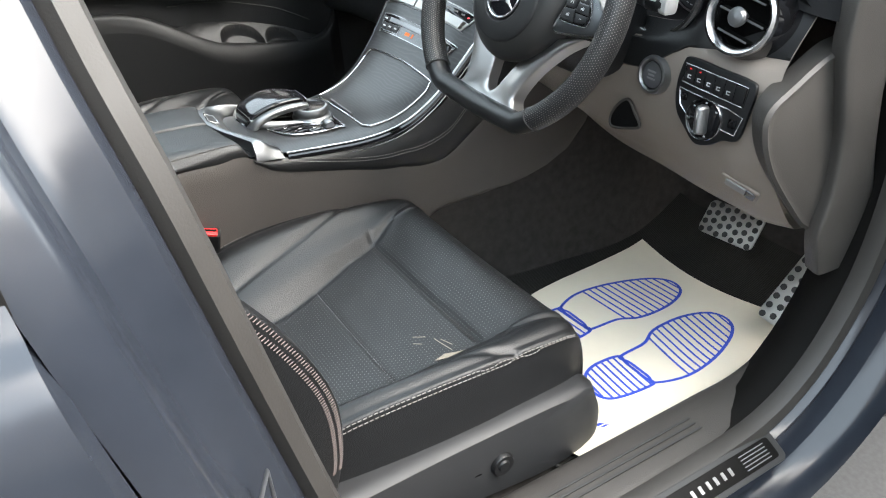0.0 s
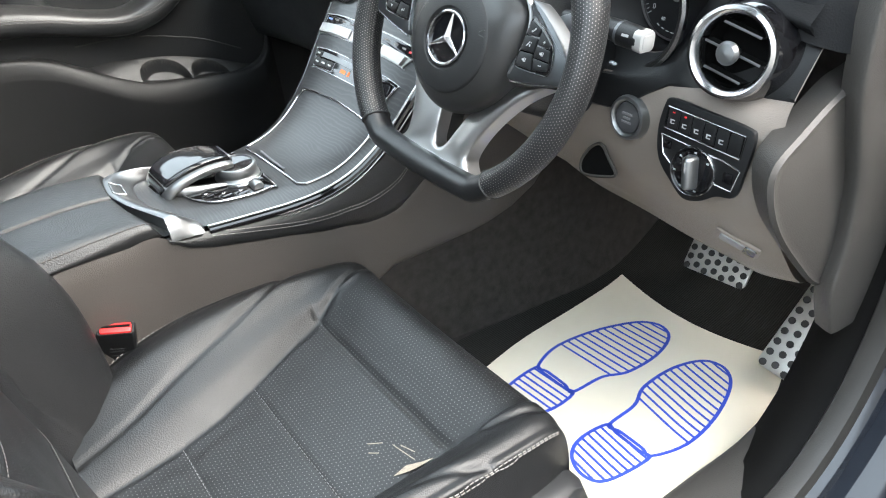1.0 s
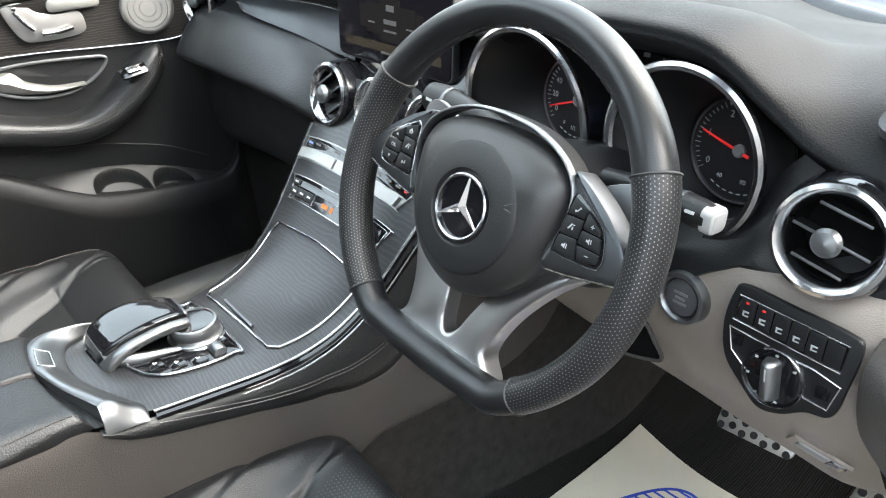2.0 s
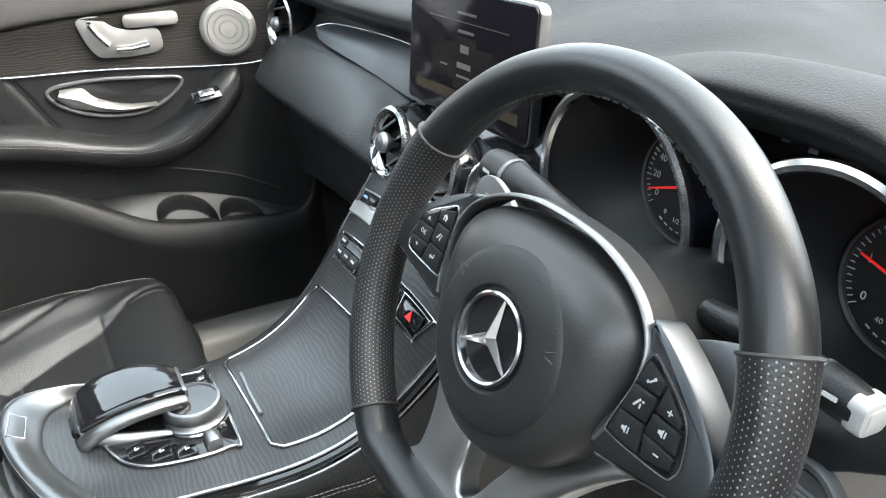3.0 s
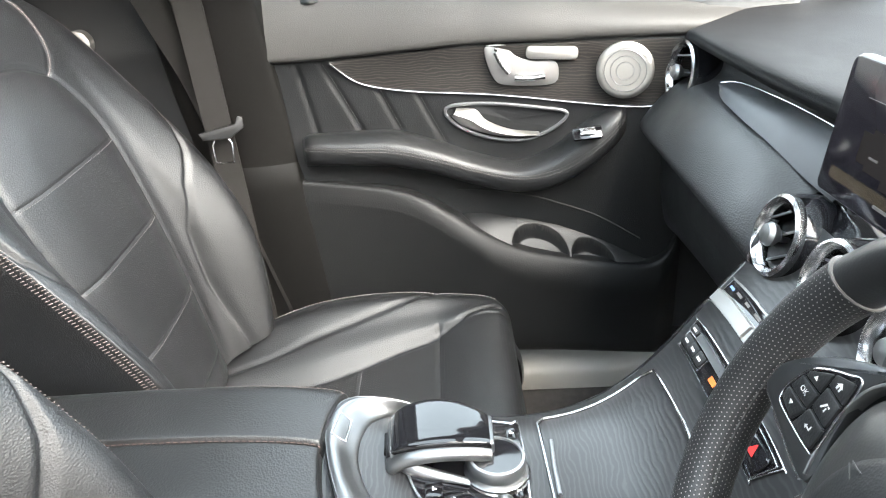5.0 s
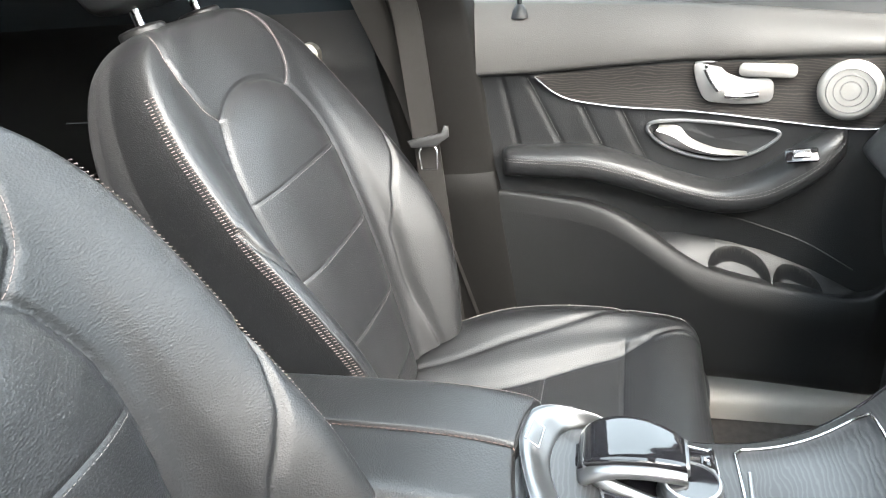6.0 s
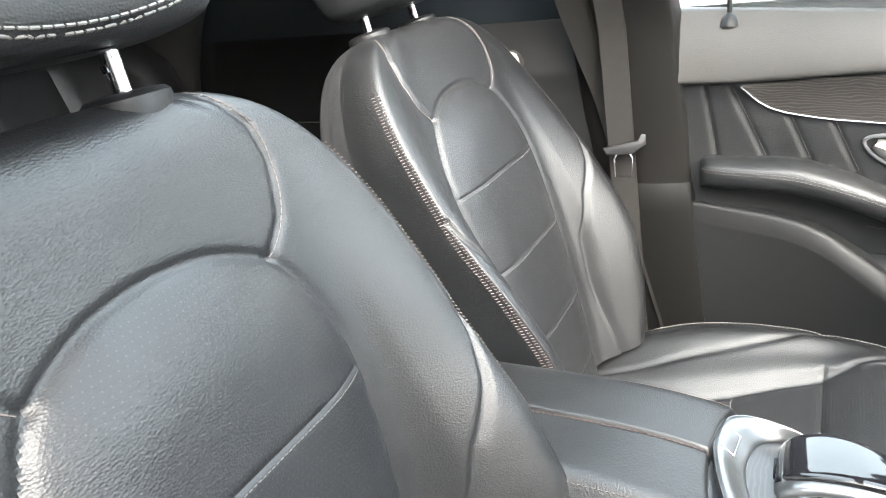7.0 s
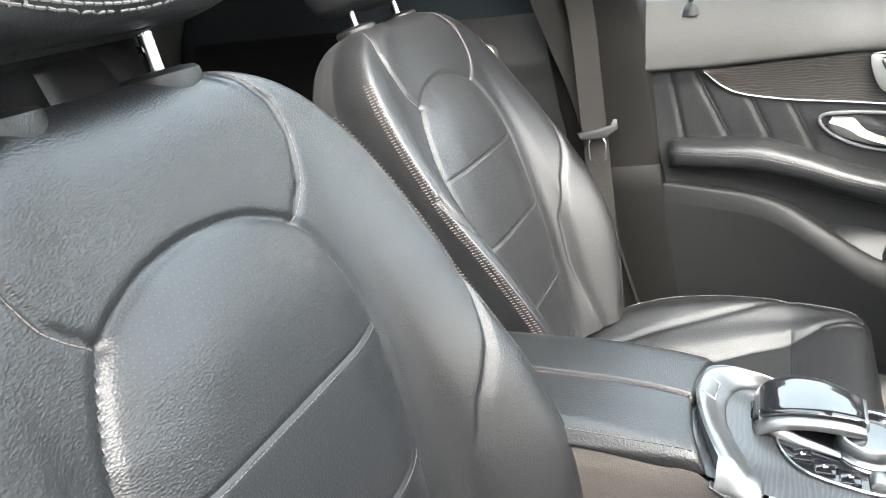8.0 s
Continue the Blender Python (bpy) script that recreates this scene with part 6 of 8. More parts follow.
for x, y, r, w in ((0.048, -0.277, 0.0085, 0.018), (-0.036, -0.2595, 0.0055, 0.012)):
    bm = bmesh.new()
    tube(bm, [on_console(x - w / 2, y, 0.005), on_console(x - w / 2 + 0.001, y, 0.005), on_console(x + w / 2 - 0.001, y, 0.005), on_console(x + w / 2, y, 0.005)], [r * 0.9, r, r, r * 0.9], 20)
    part("roller", bm, SILVER, pod, "satin silver roller")

# air-conditioning strip and buttons in the centre stack
def stack(x, y, lift=0.002):
    e = 0.006
    n = Vector((0, -(console_z(y + e) - console_z(y - e)), 2 * e)).normalized()
    return facing(on_console(x, y, lift), n, (0, 0.5, 1))


climate = thing("climate_controls", "silver and black climate switches in the centre stack", "control panel")


def on_stack(pts, lift):
    """Outline points (x, y) of the stack, laid on its curved face."""
    return [on_console(x, y, lift) for x, y in pts]


def stack_plate(name, pts, lift, edge, material, parent, label=""):
    """A thin plate on the stack that follows its curve, with rounded edges."""
    c = sum((np.array(p, float) for p in pts), np.zeros(2)) / len(pts)
    ring = curve(pts, 4 * len(pts), closed=True)
    bm = bmesh.new()
    sheet(bm, [on_stack([c + (p - c) * k for p in ring], h) for k, h in ((1.0, -0.003), (1.0, lift - edge), (0.996, lift - edge * 0.3), (0.985, lift), (0.5, lift), (0.02, lift))], close_u=True)
    return part(name, bm, material, parent, label)


def outline(x0, x1, y0, y1, skew0=0.0, skew1=0.0, c=0.0022):
    """A rounded oblong with slanted ends; y0 is its lower edge."""
    return [(x0 + skew0, y0), (x0 + skew0 + c, y0 - c * 0.25), ((x0 + x1) / 2, y0 - c * 0.3), (x1 - skew1 - c, y0 - c * 0.25), (x1 - skew1, y0), (x1 - skew1 * 0.5, (y0 + y1) / 2), (x1, y1), (x1 - c, y1 + c * 0.25), ((x0 + x1) / 2, y1 + c * 0.3), (x0 + c, y1 + c * 0.25), (x0, y1), (x0 + skew0 * 0.5, (y0 + y1) / 2)]


face = outline(-0.134, 0.124, -0.0275, -0.0045, 0.0, 0.022)
stack_plate("rocker_frame", face, 0.0025, 0.0015, SATIN, climate, "satin silver surround of the rocker strip")
disp_strip = stack_plate("climate_display", outline(-0.130, 0.118, -0.0150, -0.0060, 0.0, 0.006), 0.0036, 0.0008, GLOSS, climate, "gloss black climate display")
for x, w, mtl in ((-0.118, 0.010, GLOW_BLUE), (-0.098, 0.012, GLOW), (-0.076, 0.010, GLOW), (-0.050, 0.014, GLOW), (0.046, 0.014, GLOW), (0.070, 0.010, GLOW), (0.090, 0.010, GLOW), (0.106, 0.006, RED)):
    bm = bmesh.new()
    flat_quad(bm, stack(x, -0.0105, 0.0037), w, 0.0030)
    part("symbol", bm, mtl, disp_strip)
for x0, x1 in ((-0.131, -0.040), (-0.036, 0.001), (0.005, 0.044), (0.048, 0.104)):
    stack_plate("rocker_bar", outline(x0, x1, -0.0262, -0.0170, 0.0, 0.004 if x1 > 0.1 else 0.0, 0.0015), 0.0085, 0.004, SATIN, climate, "satin silver rocker bar")
block = outline(-0.121, 0.112, -0.0665, -0.0455, 0.012, 0.012, 0.004)
lowp = stack_plate("key_block", block, 0.0022, 0.001, GLOSS, climate, "gloss black block of keys")
bm = bmesh.new()
tube(bm, on_stack(curve(block, 70, closed=True), 0.0016), 0.0009, 6, closed=True)
part("block_edge", bm, CHROME, climate)
stack_plate("silver_bar", outline(-0.090, 0.044, -0.0535, -0.0485, 0.0, 0.0, 0.001), 0.0060, 0.003, BAND_SILVER, climate, "long satin silver bar")
for k, (x, y, w, h) in enumerate(((-0.106, -0.0505, 0.017, 0.008), (-0.101, -0.0600, 0.019, 0.013), (-0.081, -0.0600, 0.018, 0.013), (-0.062, -0.0600, 0.018, 0.013))):
    bm = bmesh.new()
    prism(bm, rounded(w, h, 0.002), 0.0015, stack(x, y, 0.0022), 0.0006)
    kb = part("key", bm, PLASTIC, lowp)
    bm = bmesh.new()
    flat_quad(bm, stack(x, y, 0.0038), 0.0085, 0.0026)
    part("symbol", bm, WHITE, kb)
for out in (outline(-0.113, -0.051, -0.0652, -0.0545, 0.004, 0.0, 0.0015), outline(0.052, 0.108, -0.0645, -0.0480, 0.006, 0.008, 0.002)):
    bm = bmesh.new()
    tube(bm, on_stack(curve(out, 60, closed=True), 0.0026), 0.0007, 6, closed=True)
    part("key_edge", bm, CHROME, lowp)
bm = bmesh.new()
flat_quad(bm, stack(-0.022, -0.0600, 0.0024), 0.014, 0.006)
flat_quad(bm, stack(-0.006, -0.0600, 0.0024), 0.005, 0.008)
part("amber_mark", bm, AMBER, climate)
bm = bmesh.new()
prism(bm, rounded(0.044, 0.018, 0.004), 0.002, stack(0.080, -0.0560, 0.0022), 0.001)
hz = part("hazard_key", bm, GLOSS, climate)
bm = bmesh.new()
prism(bm, [(-0.006, -0.005), (0.006, -0.005), (0.0, 0.006)], 0.0006, stack(0.080, -0.0560, 0.0044))
part("hazard_mark", bm, RED, hz)

# armrest
arm = thing("armrest", "black leather split-lid centre armrest with stitched edges", "armrest")
for s in (-1, 1):
    bm = bmesh.new()
    ctrl = []
    for y, zt, w in ((-0.447, 0.882, 0.090), (-0.451, 0.899, 0.092), (-0.464, 0.909, 0.095), (-0.54, 0.918, 0.100), (-0.65, 0.921, 0.100), (-0.78, 0.920, 0.099), (-0.88, 0.914, 0.097)):
        c = -0.006
        ctrl.append([(c + s * (w + 0.002), y, 0.868 + 0.16 * max(0.0, min(0.12, -0.44 - y))), (c + s * (w + 0.010), y, 0.874 + 0.15 * max(0.0, min(0.12, -0.44 - y))), (c + s * (w + 0.008), y, min(zt - 0.014, 0.898)), (c + s * (w - 0.008), y, zt - 0.004), (c + s * w * 0.55, y, zt), (c + s * 0.012, y, zt + 0.001), (c + s * 0.003, y, zt - 0.002), (c + s * 0.0012, y, zt - 0.012)])
    ctrl = [[(x, y + (0.022 * min(1.0, abs(x + 0.006) / 0.1) ** 2 - 0.012) * max(0.0, 1 - (-0.447 - y) / 0.03), z) for x, y, z in r] for r in ctrl]
    rows = patch(ctrl, 50, 70)
    sheet(bm, rows)
    lid = part("lid", bm, LEATHER_SIDE, arm)
    j = 18
    bm = bmesh.new()
    stitches(bm, [Vector(r[j]) + Vector((s * 0.0006, 0, 0)) for r in rows[16:]], up=(s, 0, 0.3))
    part("stitching", bm, mat("dark_brown_thread", (0.05, 0.04, 0.036), 0.8), lid)
    bm = bmesh.new()
    stitches(bm, [Vector(r[-6]) + Vector((0, 0, 0.0003)) for r in rows[16:]])
    part("stitching", bm, mat("dark_thread", (0.07, 0.045, 0.04), 0.8), lid)
bm = bmesh.new()
box(bm, (-0.006, -0.72, 0.83), (0.186, 0.44, 0.05), 0.006)
part("box", bm, PLASTIC, arm)


# ---- passenger door ----
def door_x(y, z):
    """The door lining's face: it draws in towards the dashboard and leans out at the window."""
    x = float(np.interp(y, (-0.62, -0.45, -0.25, -0.10, 0.0, 0.06, 0.12, 0.25), (-0.722, -0.726, -0.722, -0.700, -0.680, -0.668, -0.655, -0.64)))
    return x - 0.030 * max(0.0, z - 1.16) / 0.11 + 0.012 * math.exp(-((z - 1.16) / 0.03) ** 2)


def on_door(y, z, lift=0.0):
    return Vector((door_x(y, z) + lift, y, z))


pdoor = thing("passenger_door", "closed passenger door lined with black leather and dark wood", "car door")
y_rear = lambda z: -0.568 - 0.09 * (z - 0.62)
rows = []
for z in np.linspace(0.60, 1.272, 110):
    rows.append([on_door(y_rear(z) + k * (0.26 - y_rear(z)), z) for k in np.linspace(0, 1, 250)])
seams = [[(-0.528, 1.135), (-0.452, 0.975)], [(-0.436, 1.09), (-0.383, 0.975)], [(-0.368, 1.08), (-0.300, 0.94)], [(-0.572, 1.135), (-0.542, 0.975)]]
rows = grooved(rows, seams, (1, 2), 0.004, 0.005, (1, 0, 0))
rows = grooved(rows, [[(-0.62, 1.140), (-0.511, 1.141), (-0.3, 1.153), (0.0, 1.160), (0.12, 1.162)]], (1, 2), 0.004, 0.004, (1, 0, 0))
bm = bmesh.new()
sheet(bm, rows)
part("lining", bm, LEATHER_SIDE, pdoor)
for ln in seams[:3]:
    bm = bmesh.new()
    a, b = np.array(ln[0]), np.array(ln[1])
    stitches(bm, [on_door(*(a + (b - a) * k / 12 + np.array((0.004, 0))), 0.0005) for k in range(13)], up=(1, 0, 0), r=0.0005)
    part("stitching", bm, PLASTIC_GREY, pdoor)
# shoulder under the window
bm = bmesh.new()
rows = []
for y in np.linspace(-0.617, 0.26, 60):
    zl = float(np.interp(y, (-0.62, -0.511, -0.3, 0.0, 0.12, 0.26), (1.143, 1.144, 1.156, 1.163, 1.165, 1.167)))
    ztop = float(np.interp(y, (-0.62, -0.3, 0.0, 0.26), (1.272, 1.250, 1.222, 1.205)))
    x0 = door_x(y, zl)
    rows.append(curve([(x0 - 0.008, y, zl - 0.003), (x0 + 0.007, y, zl + 0.002), (x0 + 0.010, y, zl + 0.015), (x0 + 0.002, y, (zl * 0.5 + ztop * 0.5)), (x0 - 0.018, y, ztop - 0.012), (x0 - 0.032, y, ztop), (x0 - 0.075, y, ztop - 0.003), (x0 - 0.10, y, ztop - 0.02)], 24))
sheet(bm, rows)
part("shoulder", bm, DOOR_SHOULDER, pdoor, "dark grey upper door panel")
bm = bmesh.new()
lathe(bm, [(0.018, 0.0), (0.013, 0.012), (0.007, 0.020), (0.0045, 0.022), (0.0045, 0.045), (0.0, 0.047)], 20, Matrix.Translation((-0.735, -0.535, 1.238)))
part("lock_pin", bm, PLASTIC, pdoor)
# wood inlay
low = [(-0.511, 1.137), (-0.480, 1.108), (-0.443, 1.091), (-0.368, 1.078), (-0.28, 1.070), (-0.191, 1.062), (-0.110, 1.052), (-0.029, 1.044), (0.030, 1.042), (0.070, 1.052), (0.100, 1.075), (0.125, 1.11)]
lowc = curve(low, 70)
bm = bmesh.new()
rows = []
for p in lowc:
    y, z0 = float(p[0]), float(p[1])
    z1 = float(np.interp(y, (-0.511, -0.3, 0.0, 0.13), (1.139, 1.151, 1.158, 1.160)))
    rows.append([on_door(y, z0 + (z1 - z0) * k, 0.0035 + 0.002 * math.sin(math.pi * k)) for k in np.linspace(0, 1, 12)])
sheet(bm, rows)
part("wood_inlay", bm, WOOD_DOOR, pdoor, "dark open-pore ash inlay")
bm = bmesh.new()
tube(bm, [on_door(float(p[0]), float(p[1]), 0.0045) for p in lowc], 0.0022, 8)
part("chrome_line", bm, CHROME, pdoor, "chrome strip under the wood")
# speaker
m = facing((-0.668, -0.010, 1.108), (1.0, -0.22, 0.05))
bm = bmesh.new()
lathe(bm, [(0.048, -0.012), (0.0475, 0.006), (0.044, 0.010), (0.038, 0.0115), (0.030, 0.010), (0.0, 0.0125)], 56, m)
sp = part("tweeter", bm, MESH_SILVER, pdoor, "round silver perforated speaker cover")
bm = bmesh.new()
lathe(bm, [(0.034, 0.0112), (0.0345, 0.0124), (0.0355, 0.0112)], 48, m)
for rr in (0.024, 0.014):
    lathe(bm, [(rr, 0.0116), (rr + 0.0005, 0.0128), (rr + 0.001, 0.0116)], 40, m)
part("ring", bm, SILVER, sp)
# seat switch plate and memory strip
m = facing((-0.706, -0.180, 1.118), (1.0, -0.10, 0.02))
plate = curve([(-0.064, 0.026), (-0.052, 0.036), (-0.026, 0.034), (-0.010, 0.016), (0.020, 0.007), (0.054, 0.006), (0.063, -0.012), (0.052, -0.034), (-0.020, -0.034), (-0.048, -0.022)], 60, closed=True)
bm = bmesh.new()
prism(bm, plate, 0.007, m, 0.002)
sw = part("seat_switch_plate", bm, SATIN, pdoor, "pale silver seat adjustment plate")
for pts, r in ((((-0.044, 0.024), (-0.034, 0.004), (-0.022, -0.012)), 0.0075), (((-0.012, -0.020), (0.012, -0.022), (0.040, -0.019)), 0.0085), (((-0.046, 0.030), (-0.040, 0.029)), 0.006)):
    bm = bmesh.new()
    tube(bm, [m @ Vector((a, b, 0.0085)) for a, b in curve(pts, 10)], r * 0.8, 12, flat=0.8)
    part("seat_key", bm, CHROME, sw, "seat-shaped satin silver key")
bm = bmesh.new()
prism(bm, rounded(0.088, 0.022, 0.009), 0.006, facing((-0.6905, -0.130, 1.139), (1.0, -0.17, 0.02)) @ Matrix.Rotation(radians(-2), 4, "Z"), 0.002)
part("memory_strip", bm, MESH_SILVER, pdoor, "pale silver memory key strip")
# handle: recess, rim, lever
rim = curve([(-0.316, 1.038), (-0.296, 1.050), (-0.22, 1.049), (-0.14, 1.040), (-0.106, 1.034), (-0.104, 1.022), (-0.130, 1.000), (-0.165, 0.985), (-0.20, 0.982), (-0.25, 0.990), (-0.295, 1.012)], 80, closed=True)
cy, cz = -0.20, 1.018
bm = bmesh.new()
sheet(bm, [[on_door(cy + k * (p[0] - cy), cz + k * (p[1] - cz), h) for p in rim] for k, h in ((1.0, 0.004), (0.95, 0.003), (0.9, 0.0006), (0.01, 0.0006))], close_u=True)
h = part("handle_recess", bm, PLASTIC, pdoor, "dark handle recess")
bm = bmesh.new()
tube(bm, [on_door(float(p[0]), float(p[1]), 0.004) for p in rim], 0.0032, 8, closed=True)
part("handle_rim", bm, GREY_TRIM, h)
bm = bmesh.new()
low = curve([(-0.306, 1.030), (-0.285, 1.010), (-0.245, 0.995), (-0.20, 0.988), (-0.150, 0.991)], 40)
upp = curve([(-0.296, 1.043), (-0.262, 1.040), (-0.240, 1.018), (-0.20, 1.002), (-0.150, 0.997)], 40)
sheet(bm, [[on_door(*a, 0.003), on_door(*(a * 0.8 + b * 0.2), 0.012), on_door(*((a + b) / 2), 0.016), on_door(*(a * 0.2 + b * 0.8), 0.012), on_door(*b, 0.002)] for a, b in zip(low, upp)])
part("handle_lever", bm, SATIN, h, "satin silver door lever")
# armrest
path = [(-0.588, 0.966, 0.020), (-0.570, 0.968, 0.046), (-0.50, 0.966, 0.058), (-0.42, 0.961, 0.062), (-0.34, 0.942, 0.062), (-0.26, 0.916, 0.060), (-0.185, 0.902, 0.060), (-0.12, 0.913, 0.062), (-0.07, 0.940, 0.062), (-0.03, 0.970, 0.056), (-0.002, 0.994, 0.040), (0.012, 1.006, 0.015)]
path = [(-0.315 + (y + 0.315) * 0.957, z + 0.020, d * 0.9) for y, z, d in path]
up = [0.016, 0.022, 0.024, 0.028, 0.026, 0.022, 0.022, 0.034, 0.046, 0.042, 0.028, 0.012]
bm = bmesh.new()
ctrl = []
for (y, z, d), u in zip(path, up):
    x = door_x(y, z) - 0.006
    ctrl.append([(x, y, z + u), (x + d * 0.45, y, z + u * 0.98), (x + d * 0.86, y, z + u * 0.62), (x + d, y, z + 0.004), (x + d * 1.02, y, z - 0.010), (x + d * 0.90, y, z - 0.024), (x + d * 0.55, y, z - 0.033), (x, y, z - 0.036)])
rows = patch(ctrl, 40, 90)
sheet(bm, rows)
armr = part("door_armrest", bm, LEATHER_SIDE, pdoor, "padded black leather door armrest")
for j in (16, 18):
    bm = bmesh.new()
    stitches(bm, [Vector(r[j]) + Vector((0.0006, 0, 0.0004)) for r in rows[3:-4]], up=(1, 0, 0.4), r=0.0005)
    part("stitching", bm, DOOR_THREAD, armr, "grey double stitching")
m = facing((-0.642, -0.075, 1.008), (0.6, -0.1, 0.8), (0, 1, 0))
bm = bmesh.new()
prism(bm, rounded(0.026, 0.050, 0.005), 0.005, m, 0.0015)
ws = part("window_switch", bm, GLOSS, armr)
bm = bmesh.new()
box(bm, (0, 0.0, 0.007), (0.014, 0.026, 0.006), 0.002, m)
part("switch_lever", bm, CHROME, ws)
# lower pocket: a lip that sweeps down and forward, with the lining below it
ridge = curve([(-0.595, 0.925), (-0.50, 0.915), (-0.42, 0.904), (-0.365, 0.885), (-0.315, 0.855), (-0.255, 0.816), (-0.195, 0.785), (-0.12, 0.766), (-0.046, 0.755), (0.03, 0.747), (0.065, 0.755), (0.087, 0.778), (0.100, 0.825), (0.105, 0.87)], 90)
rows = []
for p in ridge:
    y, z = float(p[0]), float(p[1])
    x = door_x(y, 0.9)
    f = float(np.interp(y, (-0.6, -0.4, -0.25, 0.0, 0.07, 0.105), (0.012, 0.040, 0.068, 0.045, 0.030, 0.008)))
    zb = 0.54
    q = [(x - 0.02, y, z - 0.006), (x + f * 0.72 - 0.010, y, z - 0.001), (x + f * 0.8, y, z - 0.003), (x + f * 0.96, y, z - 0.016), (x + f * 1.06, y, z - 0.034)]
    q += [(x + f * 1.05, y, z - 0.055), (x + f * 0.85, y, z * 0.5 + zb * 0.5), (x + f * 0.65, y, zb + 0.02), (x + f * 0.3, y, zb)]
    rows.append(curve(q, 30))
bm = bmesh.new()
sheet(bm, rows)
part("lower_lining", bm, DOOR_GREY, pdoor, "dark grey lower door lining with pocket lip")
# tray in the pocket with two cup holders
def tray_point(y, v):
    """The tray falls from the door's face to the pocket lip; the cups are pressed into it."""
    zb = float(np.interp(y, (-0.30, -0.24, -0.215, -0.166, -0.113, -0.07, -0.031, 0.025, 0.06), (0.838, 0.836, 0.832, 0.824, 0.812, 0.797, 0.783, 0.755, 0.742)))
    zl = float(np.interp(y, (-0.30, -0.255, -0.195, -0.12, -0.046, 0.03, 0.065), (0.826, 0.806, 0.775, 0.757, 0.746, 0.738, 0.742)))
    x0 = door_x(y, 0.85) + 0.002
    x1 = door_x(y, 0.9) + float(np.interp(y, (-0.25, 0.0, 0.07), (0.064, 0.042, 0.028)))
    d = min(((y - c) / r) ** 2 + (max(0.0, 0.72 - v) / 0.60) ** 2 for c, r in ((-0.150, 0.052), (-0.052, 0.040)))
    x1 -= 0.006
    zl = min(zl, zb) - 0.010
    cup = max(0.0, min(1.0, (1.04 - d) / 0.10))
    return Vector((x0 + (x1 - x0) * v, y, zb + (min(zl, zb) - zb) * v ** 1.3 - 0.030 * cup)), d < 1.0


grid = [[tray_point(y, v) for v in np.linspace(0, 1, 90)] for y in np.linspace(-0.300, 0.055, 320)]
flat_bm, cup_bm = bmesh.new(), bmesh.new()
for i in range(319):
    for j in range(89):
        q = (grid[i][j], grid[i + 1][j], grid[i + 1][j + 1], grid[i][j + 1])
        # hollows and the tray's rear end take darker plastic to imitate their shade
        tgt = cup_bm if sum(k[1] for k in q) > 1 or q[0][0].y < -0.192 else flat_bm
        tgt.faces.new([tgt.verts.new(k[0]) for k in q])
for b_ in (flat_bm, cup_bm):
    bmesh.ops.remove_doubles(b_, verts=b_.verts, dist=1e-5)
trayp = part("pocket_tray", flat_bm, TRAY_GREY, pdoor, "grey tray in the door pocket")
part("cup_holder", cup_bm, PLASTIC, trayp, "cup hollows and rear tray end, darkened to imitate shade")
bm = bmesh.new()
tube(bm, [(door_x(y, 0.85) + 0.001, y, z) for y, z in curve([(-0.30, 0.888), (-0.23, 0.882), (-0.164, 0.872), (-0.10, 0.853), (-0.037, 0.830), (0.035, 0.788)], 40)], 0.0013, 6)
part("pocket_edge", bm, PLASTIC_GREY, pdoor)
bm = bmesh.new()
ctrl = [[(x, y, z) for x, z in ((-0.745, 1.262), (-0.71, 1.36), (-0.655, 1.48), (-0.62, 1.54))] for y in (-0.60, -0.2, 0.30)]
sheet(bm, patch([[(x, y if i < 2 else y - (z - 1.262) * 1.2, z) for x, y, z in r] for i, r in enumerate(ctrl)], 12, 12))
wg = part("window_glass", bm, GLASS, pdoor, "clear side window")
wg.visible_shadow = False

part("skin", body_side(-1, 0.355, -0.72), PAINT, pdoor, "dark blue-grey door skin")

# door mirror outside
mir = thing("door_mirror", "dark blue-grey door mirror outside the passenger window", "wing mirror")
bm = bmesh.new()
sheet(bm, [[(-0.93 + 0.115 * k * math.cos(a), y, 1.245 + 0.075 * k * math.sin(a)) for a in np.linspace(0, 2 * math.pi, 32, endpoint=False)] for k, y in ((0.93, 0.215), (1.0, 0.222), (1.0, 0.26), (0.85, 0.31), (0.4, 0.34), (0.01, 0.345))], close_u=True)
part("housing", bm, PAINT, mir)
MIRROR = mat("mirror_glass", (0.92, 0.92, 0.92), 0.01, metal=1.0)
bm = bmesh.new()
prism(bm, [(0.104 * math.cos(a), 0.066 * math.sin(a)) for a in np.linspace(0, 2 * math.pi, 32, endpoint=False)], 0.002, facing((-0.93, 0.218, 1.245), (0.25, -1, 0)))
part("mirror_face", bm, MIRROR, mir)
bm = bmesh.new()
tube(bm, [(-0.84, 0.26, 1.20), (-0.76, 0.27, 1.16)], 0.022, 10)
part("mirror_foot", bm, RUBBER, mir)

